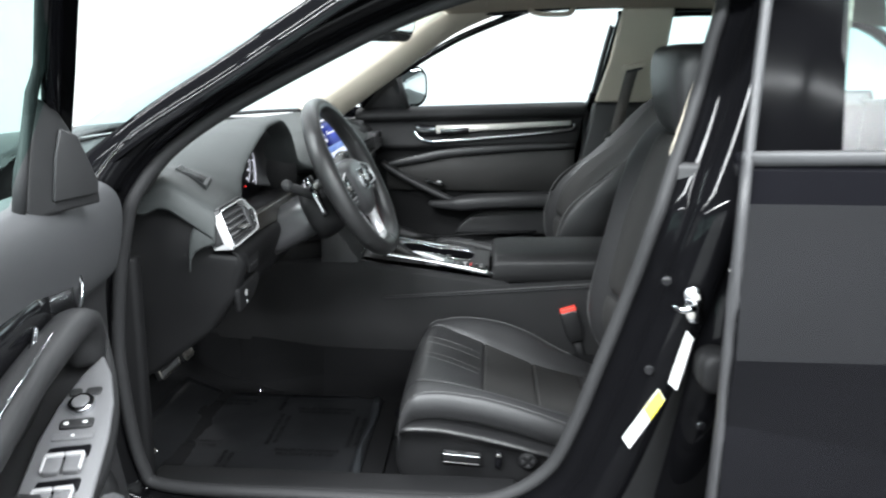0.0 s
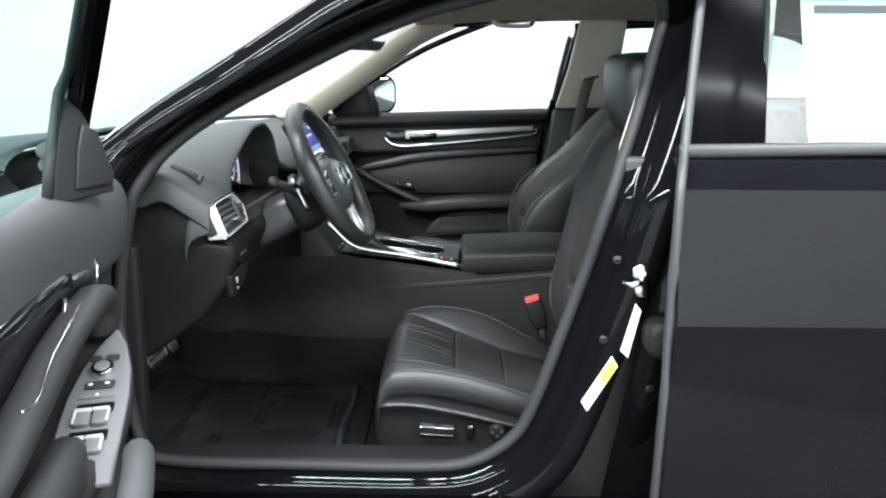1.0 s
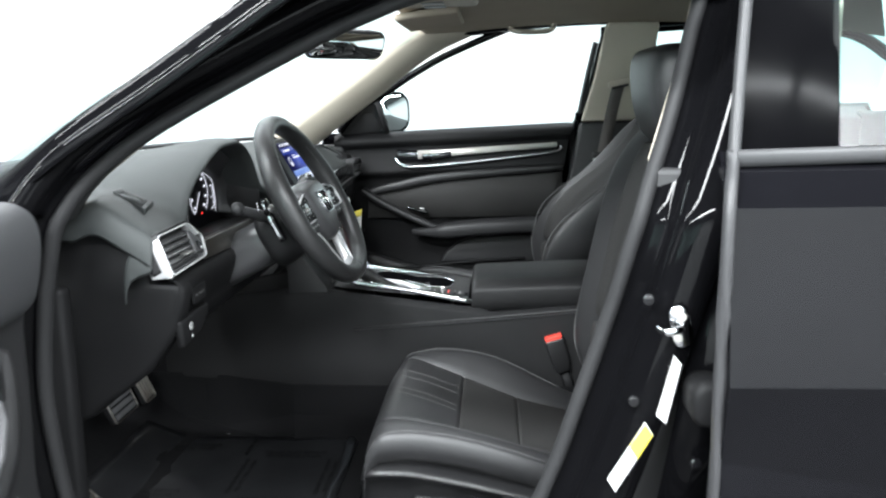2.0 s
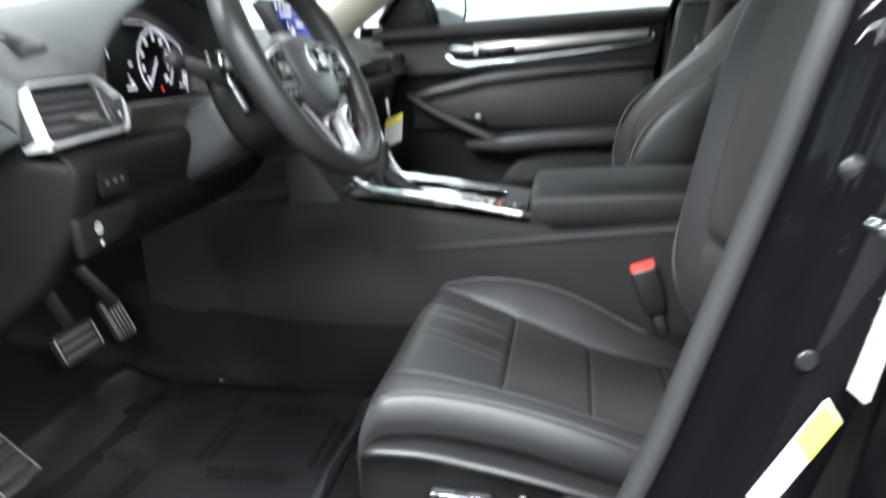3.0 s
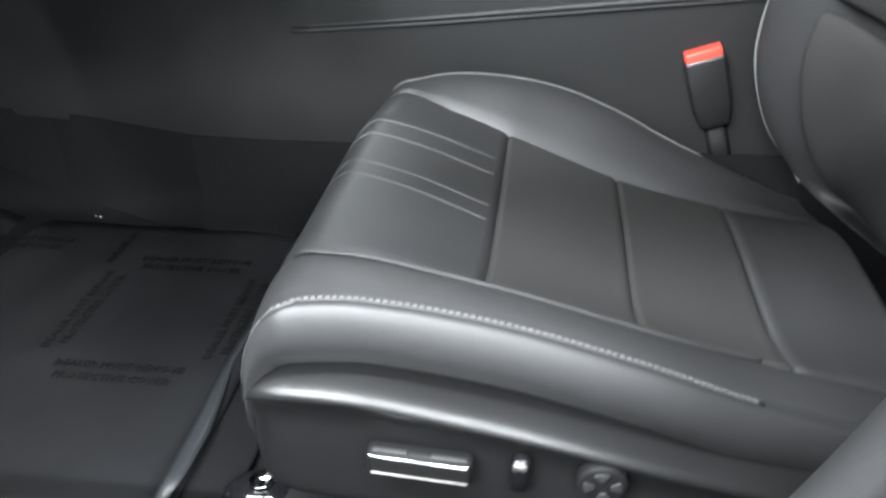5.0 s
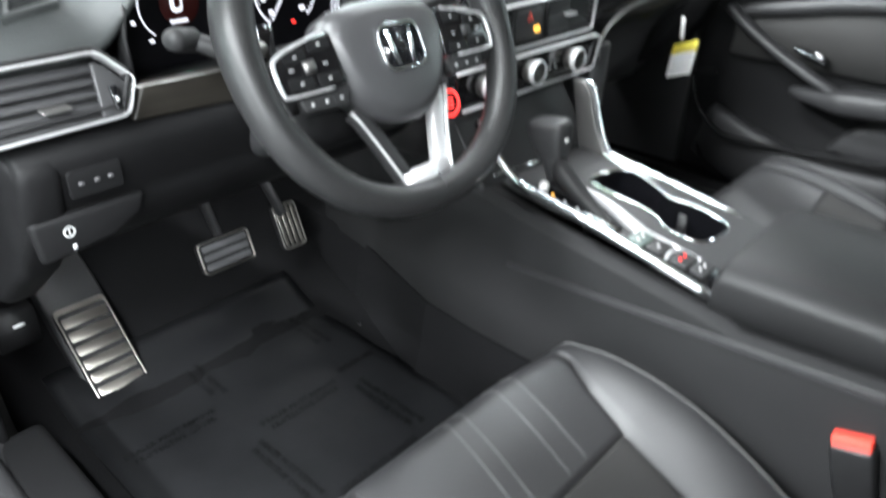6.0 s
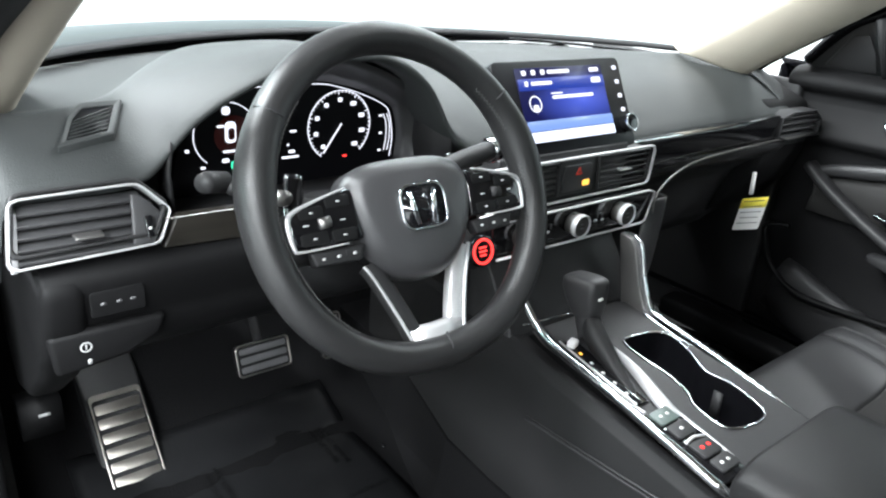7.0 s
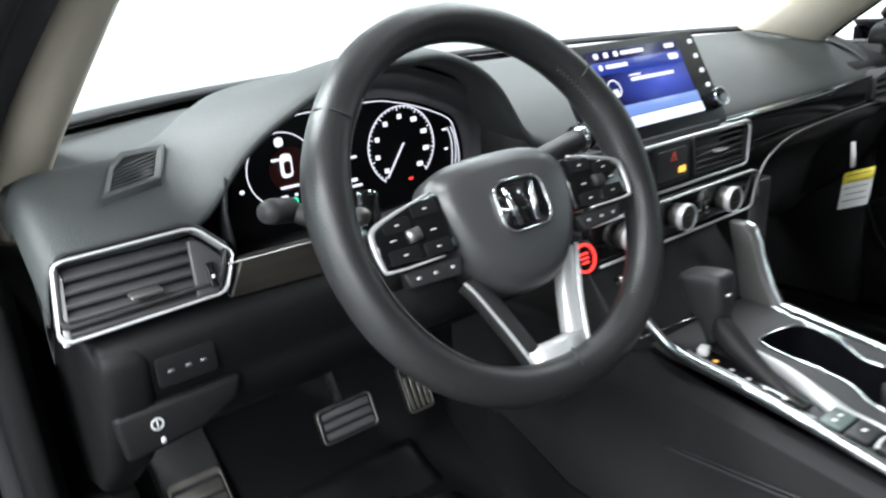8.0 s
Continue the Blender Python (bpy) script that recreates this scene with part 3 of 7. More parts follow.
# ---- front doors ----
def door_panel(at, mirror, name, label, group, switches):
    """A front door, built closed in axes u (rearwards), v (inwards), z, and set by the pose at; mirror flips v."""
    door = empty(name, label, "car door", tuple(at.translation), group)

    def T(u, v, z):
        return at @ V(u, v * mirror, z)

    def S(u, v, z):
        """Parts on the lining: the driver's door lining tapers towards its rear edge."""
        return T(u, v - 0.122 * u if switches else v, z)

    def tall(z):
        return 0.033 + 0.46 * max(0.0, z - 0.94) if switches else 0.05 + 0.42 * max(0.0, z - 0.9)

    rows = []
    for k in (0.0, 0.1, 0.25, 0.5, 0.75, 0.92, 1.0):
        ring = []
        soft = ((0.02, 0.945), (0.062, 0.948), (0.088, 0.936), (0.098, 0.918), (0.100, 0.895), (0.097, 0.87), (0.092, 0.845), (0.086, 0.822), (0.080, 0.808), (0.072, 0.798), (0.062, 0.79), (0.06, 0.72), (0.055, 0.62), (0.045, 0.52), (0.06, 0.44), (0.06, 0.34), (0.0, 0.31))
        for v, z in soft if switches else ((0.03, 0.948), (0.062, 0.946), (0.085, 0.93), (0.088, 0.912), (0.074, 0.902), (0.066, 0.895), (0.07, 0.86), (0.082, 0.825), (0.088, 0.812), (0.078, 0.80), (0.062, 0.79), (0.06, 0.72), (0.055, 0.62), (0.045, 0.52), (0.06, 0.44), (0.06, 0.34), (0.0, 0.31)):
            end = interp(z, [(0.3, 0.70), (0.65, 0.785), (0.95, 0.85)])
            ring.append(S(0.02 + (end - 0.02) * k, v, z + (0.026 * (k - 0.2) if z > 0.8 else 0.02 * (k - 0.2) if z > 0.7 else 0)))
        rows.append(ring)
    # same lining on both doors; the closed one has cabin shade in its colour
    part("inner_panel", loft([r[9 if switches else 5:] for r in rows], closed=False), PLASTIC if switches else SHADEPLASTIC, door, "dark grey soft door lining", subsurf=2, solid=0.006)
    part("door_shoulder", loft([r[:11 if switches else 7] for r in rows], closed=False), DOORPAD if switches else SHADEPLASTIC, door, "soft padded shoulder of the door", subsurf=2, solid=0.006)
    rows = [[T(u, v, z) for v, z in ((0.03, 0.945), (-0.06, 0.9), (-0.085, 0.6), (-0.08, 0.30), (-0.02, 0.29))] for u in (-0.03, 0.3, 0.7, 0.93)]
    part("outer_skin", loft(rows, closed=False), PAINT, door, "glossy black outer skin", solid=0.006)
    for u in (-0.03, 0.9):
        part("door_edge", loft([[T(u + d, v, z) for v, z in ((0.0, 0.94), (-0.06, 0.9), (-0.085, 0.6), (-0.07, 0.30), (0.0, 0.31), (0.02, 0.6), (0.02, 0.93))] for d in (-0.004, 0.004)]), PAINT, door, "glossy black door edge")
    # dark grained blade over a chrome line, with the handle in a gloss recess
    if switches:
        part("chrome_line", tube(curve([S(0.196, 0.088, 0.856), S(0.190, 0.092, 0.838), S(0.192, 0.094, 0.818), S(0.215, 0.096, 0.800), S(0.250, 0.096, 0.788)], 6), 0.006, 0.008, 8), CHROME, door, "bright chrome curve beside the handle")
        part("handle_recess", tube([S(0.21, 0.078, 0.815), S(0.32, 0.083, 0.815), S(0.6, 0.084, 0.81), S(0.72, 0.078, 0.80)], 0.03, lambda s: 0.05 + 0.045 * math.sin(math.pi * min(1.0, s * 1.1)), 10, square=0.6), PIANO, door, "gloss black handle recess")
        part("door_handle", tube(curve([S(0.345, 0.100, 0.826), S(0.372, 0.108, 0.818), S(0.40, 0.110, 0.811), S(0.435, 0.102, 0.802)], 5), 0.008, 0.012, 8), CHROME, door, "bright inner door handle")
        part("chrome_line", tube(curve([T(0.24, 0.072, 0.803), T(0.33, 0.077, 0.823), T(0.443, 0.077, 0.818), T(0.52, 0.076, 0.81), T(0.574, 0.075, 0.796), T(0.612, 0.072, 0.803)], 5), 0.003, 0.004, 6), CHROME, door, "fine bright line along the armrest")
        arch = curve([S(0.235, 0.105, 0.745), S(0.250, 0.114, 0.788), S(0.285, 0.118, 0.812), S(0.369, 0.120, 0.808), S(0.447, 0.120, 0.796), S(0.53, 0.118, 0.770), S(0.62, 0.112, 0.735), S(0.76, 0.10, 0.70)], 5)
        part("armrest_arch", tube(arch, 0.045, 0.032, 12, square=0.2), PLASTIC, door, "dark padded arch of the armrest")
    else:
        part("trim_blade", tube([T(0.315, 0.084, 0.872), T(0.45, 0.087, 0.879), T(0.79, 0.083, 0.898)], 0.014, lambda s: 0.030 - 0.012 * s, 8, square=0.4), STEEL, door, "brushed metal trim strip")
        part("chrome_line", tube(curve([T(0.235, 0.086, 0.862), T(0.255, 0.094, 0.842), T(0.285, 0.098, 0.832), T(0.325, 0.098, 0.832), T(0.5, 0.096, 0.846), T(0.775, 0.088, 0.873), T(0.80, 0.084, 0.895)], 6), 0.008, 0.010, 8), CHROME, door, "bright chrome line under the trim")
        part("door_handle", tube(curve([T(0.33, 0.094, 0.866), T(0.38, 0.102, 0.868), T(0.43, 0.096, 0.874)], 5), 0.010, 0.02, 8), PIANO, door, "dark inner door handle")
        part("handle_recess", tube(curve([T(0.24, 0.072, 0.868), T(0.30, 0.070, 0.862), T(0.36, 0.072, 0.864)], 4), 0.03, 0.05, 8, square=0.3), PIANO, door, "gloss black handle recess")
    if switches:
        part("insert", tube([S(0.20, 0.055, 0.745), S(0.5, 0.060, 0.745), S(0.775, 0.054, 0.755)], 0.022, lambda s: 0.10 + 0.02 * s, 12, square=0.75), LEATHER, door, "black leather insert")
        arm = curve([S(0.13, 0.065, 0.765), S(0.20, 0.078, 0.728), S(0.30, 0.098, 0.685), S(0.42, 0.108, 0.655), S(0.6, 0.104, 0.645), S(0.78, 0.08, 0.648)], 5)
        part("armrest", tube(arm, lambda s: 0.05 + 0.07 * math.sin(math.pi * min(1, s * 1.05)), lambda s: 0.03 + 0.02 * s, 12, square=0.35), PLASTIC, door, "padded black armrest")
    else:
        edge = curve([T(0.13, 0.080, 0.722), T(0.172, 0.082, 0.735), T(0.247, 0.083, 0.750), T(0.359, 0.083, 0.772), T(0.542, 0.082, 0.788), T(0.81, 0.076, 0.803)], 5)
        part("door_roll", tube([p + V(0, -0.004, 0.017) for p in edge], lambda s: 0.020, lambda s: 0.020 + 0.012 * math.sin(math.pi * s), 12), LEATHER, door, "soft black roll above the insert")
        part("insert", loft([[p + V(0, 0.004, 0) for p in edge], [V(p.x, p.y + 0.012, p.z * 0.55 + 0.645 * 0.45) for p in edge], [V(p.x, p.y + 0.004, 0.640) for p in edge]], closed=False), FABRIC, door, "black cloth insert", solid=0.004)
        ridge = curve([T(0.118, 0.090, 0.752), T(0.177, 0.104, 0.716), T(0.258, 0.112, 0.674), T(0.339, 0.116, 0.637), T(0.385, 0.112, 0.617)], 5)
        part("grab_ridge", tube(ridge, 0.034, 0.022, 12, square=0.3), PLASTIC, door, "slanted black grab handle")
        arm = curve([T(0.29, 0.100, 0.606), T(0.36, 0.116, 0.608), T(0.413, 0.122, 0.613), T(0.504, 0.124, 0.622), T(0.646, 0.120, 0.628), T(0.80, 0.10, 0.630)], 5)
        part("armrest", tube(arm, lambda s: 0.03 + 0.045 * min(1, s * 3), lambda s: 0.018 + 0.034 * min(1, s * 2.5), 12, square=0.45), PLASTIC, door, "padded black armrest")
        part("lower_panel", loft([[T(u, v, z) for u, z in ((0.38, 0.490), (0.405, 0.530), (0.446, 0.565), (0.50, 0.582), (0.74, 0.588), (0.72, 0.49))] for v in (0.06, 0.092)]), PLASTIC, door, "raised black panel below the armrest", bevel=0.010)
    if not switches:
        lip = curve([T(0.118, 0.100, 0.612), T(0.078, 0.104, 0.604), T(0.070, 0.106, 0.586), T(0.10, 0.110, 0.524), T(0.16, 0.114, 0.482), T(0.245, 0.120, 0.479), T(0.345, 0.122, 0.488), T(0.50, 0.116, 0.500), T(0.68, 0.09, 0.505)], 5)
        part("pocket_lip", tube(lip, 0.014, 0.012, 8), SHADEPLASTIC, door, "raised lip of the door pocket")
        sw = part("window_switch", rbox(tuple(T(0.308, 0.100, 0.684)), (0.07, 0.03, 0.010), (0, 14, 0)), PIANO, door, "small window switch plate", bevel=0.004)
        part("bright_lip", rbox(tuple(T(0.325, 0.104, 0.687)), (0.016, 0.012, 0.005), (0, 14, 0)), SATIN, sw, "bright switch lip", bevel=0.002)
        part("speaker_grille", plate(disc(0.065, 28), T(0.16, 0.068, 0.43), (1, 0, 0), (0, 0, 1), 0.006), SHADEPLASTIC, door, "round speaker grille", bevel=0.002)
    part("map_pocket", tube(curve([S(0.1, 0.05, 0.46), S(0.3, 0.085, 0.41), S(0.5, 0.085, 0.40), S(0.68, 0.06, 0.42)], 5), 0.05, 0.14, 12, square=0.3), PLASTIC, door, "black map pocket")
    # corner panel, window frame and glass
    if switches:
        tri = [T(0.285, 0.046, 0.935), T(0.275, 0.052, 0.99), T(0.262, 0.068, 1.072), T(0.235, 0.078, 1.062), T(0.222, 0.090, 1.03), T(0.19, 0.106, 0.965), T(0.185, 0.106, 0.935)]
        grille = [T(0.252, 0.066, 0.950), T(0.247, 0.072, 1.0), T(0.240, 0.080, 1.035), T(0.222, 0.0935, 1.025), T(0.198, 0.1055, 0.965), T(0.198, 0.104, 0.950)]
        line = [(0.20, 1.04), (0.28, 1.10), (0.41, 1.20), (0.54, 1.30), (0.68, 1.35), (0.80, 1.355), (0.93, 1.335), (0.965, 1.26), (0.925, 1.09), (0.885, 0.96)]
        panes = ((0.275, 1.08), (0.40, 1.19), (0.54, 1.30), (0.72, 1.345), (0.93, 1.32))
        post = [T(u, v, z) for u, v, z in ((0.219, 0.066, 1.06), (0.28, 0.088, 1.10), (0.434, 0.141, 1.20), (0.588, 0.194, 1.30), (0.539, 0.210, 1.30), (0.41, 0.164, 1.20), (0.281, 0.118, 1.10), (0.177, 0.080, 1.02))]
        part("window_post", loft([post, [p + (T(-0.02, -0.012, 0) - T(0, 0, 0)) for p in post]]), POST, door, "broad black post at the front of the glass", bevel=0.003)
        part("glass_guide", tube([T(0.290, 0.040, 0.935), T(0.280, 0.047, 0.99), T(0.262, 0.064, 1.075), T(0.30, 0.086, 1.105), T(0.44, 0.139, 1.20), T(0.60, 0.19, 1.30)], 0.012, 0.016, 8), RUBBER, door, "black rubber guide of the glass")
    else:
        tri = [T(0.04, 0.052, 0.94), T(0.22, 0.056, 0.94), T(0.215, 0.082, 0.99), T(0.185, 0.096, 1.045), T(0.155, 0.098, 1.055), T(0.12, 0.092, 1.03)]
        grille = [T(0.075, 0.058, 0.95), T(0.18, 0.062, 0.95), T(0.178, 0.081, 0.985), T(0.16, 0.092, 1.02), T(0.13, 0.09, 1.018)]
        line = [(0.04, 0.955), (0.12, 1.035), (0.20, 1.075), (0.32, 1.145), (0.445, 1.205), (0.675, 1.288), (0.80, 1.303), (0.93, 1.303), (0.965, 1.25), (0.925, 1.09), (0.885, 0.96)]
        panes = ((0.17, 1.05), (0.32, 1.125), (0.445, 1.185), (0.675, 1.26), (0.85, 1.298), (0.93, 1.29))
        part("window_post", tube([T(0.212, tall(0.95) + 0.012, 0.95), T(0.20, tall(1.0) + 0.01, 1.0), T(0.185, tall(1.05) + 0.005, 1.055)], 0.016, 0.022, 8), RUBBER, door, "black rubber guide of the glass")
    sail = part("corner_panel", loft([tri, [p + (T(-0.018, -0.018, 0) - T(0, 0, 0)) for p in tri]]), PLASTIC, door, "dark corner panel", bevel=0.005)
    part("tweeter_grille", loft([grille, [p + (T(0.004, 0.004, 0) - T(0, 0, 0)) for p in grille]]), PLASTIC, sail, "small speaker grille", bevel=0.003)
    part("window_frame", tube(curve([T(u, tall(z) - 0.015, z) for u, z in line], 5), 0.022, 0.024, 8, up=(0, 0, 1)), PAINT, door, "black window frame")
    g = []
    for u, top in panes:
        g.append([T(u, tall(0.94 + (top - 0.94) * q) - 0.012, 0.935 + (top - 0.935) * q) for q in (0, 0.33, 0.66, 1)])
    part("window_glass", loft(g, closed=False), TINT if switches else GLASS, door, "pale teal tinted side window").visible_shadow = False
    if switches:
        tilt = (S(0.40, 0.11, 0.675) - S(0.30, 0.105, 0.712)).normalized()
        across = (T(0, 1, 0) - T(0, 0, 0)).normalized()
        o = S(0.365, 0.128, 0.703)
        up = tilt.cross(across) * -1
        if up.z < 0:
            up = -up
        base = [(-0.135, 0.005), (-0.10, 0.022), (-0.05, 0.035), (0.0, 0.04), (0.14, 0.042), (0.14, -0.036), (0.0, -0.034), (-0.05, -0.026), (-0.10, -0.012)]
        sign = 1 if tilt.cross(across).dot(up) > 0 else -1
        pl = part("switch_panel", plate(base, o - up * 0.008 * sign, tilt, across, 0.01 * sign), SWITCHGREY, door, "grey switch panel", bevel=0.004)

        def switch(name, outline, low, high, mat, label, par=None, bev=0.002):
            return part(name, plate(outline, o + up * low, tilt, across, (high - low) * sign), mat, par or pl, label, bevel=bev)

        switch("mirror_knob", disc(0.0145, 20, -0.045, 0.002), 0.002, 0.012, CHROME, "round chrome mirror knob")
        switch("knob_cap", disc(0.0095, 16, -0.045, 0.002), 0.012, 0.0135, GREY, "grey knob cap", bev=0.001)
        switch("fold_button", rounded(0.012, 0.018, 0.004, 3, -0.068, 0.010), 0.002, 0.006, PLASTIC, "small black button")
        switch("fold_button", rounded(0.012, 0.014, 0.004, 3, -0.068, -0.010), 0.002, 0.006, PLASTIC, "small black button")
        lock = switch("lock_button", rounded(0.014, 0.036, 0.004, 3, -0.018, 0.003), 0.002, 0.006, PLASTIC, "door lock rocker")
        switch("lock_mark", rounded(0.004, 0.006, 0.002, 2, -0.018, -0.008), 0.006, 0.0066, PAPER, "", lock, 0)
        switch("lock_mark", rounded(0.004, 0.006, 0.002, 2, -0.018, 0.012), 0.006, 0.0066, PAPER, "", lock, 0)
        lock = switch("window_lock", rounded(0.010, 0.044, 0.002, 2, 0.0, 0.003), 0.002, 0.005, GREY, "window lock button")
        switch("lock_mark", rounded(0.003, 0.004, 0.001, 2, 0.0, 0.003), 0.005, 0.0056, PAPER, "", lock, 0)
        for k in (0, 1):
            u0 = 0.022 + 0.045 * k
            switch("switch_well", rounded(0.018, 0.044, 0.003, 2, u0, 0.004), 0.001, 0.0032, DIAL, "dark finger well")
            for w in (-0.006, 0.014):
                sw = switch("window_switch", rounded(0.022, 0.018, 0.003, 2, u0 + 0.020, w), 0.002, 0.010, SWITCHGREY, "window switch with a chrome lip")
                switch("chrome_lip", rounded(0.0045, 0.019, 0.001, 1, u0 + 0.009, w), 0.008, 0.0125, SATIN, "bright lip", sw, 0.001)
                switch("chrome_lip", rounded(0.020, 0.003, 0.001, 1, u0 + 0.019, w + (0.009 if w > 0 else -0.009)), 0.007, 0.0112, SATIN, "bright side lip", sw, 0.0008)
        part("pull_grip", tube(curve([T(0.452, 0.136, 0.630), T(0.462, 0.140, 0.664), T(0.50, 0.148, 0.684), T(0.60, 0.156, 0.694), T(0.72, 0.158, 0.694)], 5), 0.034, 0.036, 12), DOORPAD, door, "rounded grey pull grip beside the switches")
        part("pull_grip", tube(curve([S(0.50, 0.135, 0.69), S(0.56, 0.145, 0.69), S(0.70, 0.135, 0.665)], 4), 0.045, 0.06, 10, square=0.3), PLASTIC, door, "rounded grey pull grip")
    return door


door_panel(pose(-0.355, -0.80, 0, 0, 0, -73), 1, "front_door", "front door swung wide open, dark grey lining and switch panel", "front doors", True)
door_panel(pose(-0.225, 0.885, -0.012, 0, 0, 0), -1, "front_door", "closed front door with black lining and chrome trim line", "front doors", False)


# ---- on the driver's door post ----
def post_details():
    def label(corners, mat, text):
        return part("label", loft([[V(x, y, z) for x, z in corners] for y in (-0.7985, -0.8005)]), mat, CAR, text, smooth=False)

    label([(0.584, 0.726), (0.594, 0.714), (0.577, 0.630), (0.564, 0.642)], PAPER, "white tyre label on the door post")
    label([(0.550, 0.632), (0.561, 0.614), (0.513, 0.530), (0.502, 0.548)], PAPER, "white and yellow warning label on the door post")
    part("label_band", loft([[V(x, y, z) for x, z in ((0.550, 0.630), (0.560, 0.614), (0.541, 0.580), (0.530, 0.598))] for y in (-0.801, -0.802)]), YELLOW, CAR, "yellow band of the label", smooth=False)
    for k in range(4):
        q = k / 4
        part("print_bar", tube([V(0.577 - 0.012 * q, -0.8012, 0.712 - 0.06 * q), V(0.585 - 0.011 * q, -0.8012, 0.702 - 0.06 * q)], 0.002, 0.0006, 4), GREYTEXT, CAR, smooth=False)
    s = part("striker", plate(rounded(0.026, 0.056, 0.012), (0.590, -0.800, 0.767), (1, 0, 0.2), (-0.2, 0, 1), 0.006), CHROME, CAR, "chrome door striker plate", bevel=0.002)
    part("striker_loop", tube(curve([V(0.592, -0.800, 0.768), V(0.588, -0.818, 0.768), V(0.568, -0.822, 0.765), V(0.560, -0.803, 0.764)], 4), 0.007, 0.010, 8), CHROME, s, "chrome loop")
    for z, dx in ((0.752, 0), (0.780, 0.004)):
        part("striker_screw", plate(disc(0.006, 12), (0.586 + dx, -0.8055, z), (1, 0, 0), (0, 0, 1), 0.003), STEEL, s, "", bevel=0.001)
    for x, z in ((0.515, 0.66), (0.53, 0.80), (0.60, 0.57)):
        part("post_plug", plate(disc(0.008, 14), (x + 0.02, -0.792, z), (1, 0, 0), (0, 0, 1), 0.006), PIANO, CAR, "small black plug", bevel=0.002)
    part("hinge_cover", loft([[V(0.622 + a * k, y, 0.675 + b * k) for a, b in rounded(0.05, 0.062, 0.022, 5)] for y, k in ((-0.80, 1.0), (-0.838, 1.0), (-0.846, 0.9), (-0.849, 0.7))]), SHADEPLASTIC, CAR, "rounded dark hinge cover")


post_details()


def sticker():
    s = tagged(part("window_sticker", plate([(0, 0), (0.22, 0), (0.22, 0.24), (0, 0.24)], (0.850, -0.772, 0.992), (1, 0, 0), (0, 0.37, 0.93), -0.001), SHEET, None, smooth=False), "large white price sheet inside the rear window", "window sticker")
    for w, h, y, mat in ((0.12, 0.014, 0.218, INK), (0.18, 0.002, 0.02, BELT), (0.15, 0.0015, 0.17, GREYTEXT), (0.17, 0.0015, 0.14, GREYTEXT), (0.12, 0.0015, 0.11, GREYTEXT)):
        part("print_bar", plate([(0.02, y), (0.02 + w, y), (0.02 + w, y + h), (0.02, y + h)], (0.850, -0.774, 0.992), (1, 0, 0), (0, 0.37, 0.93), -0.0006), mat, s, smooth=False)


sticker()


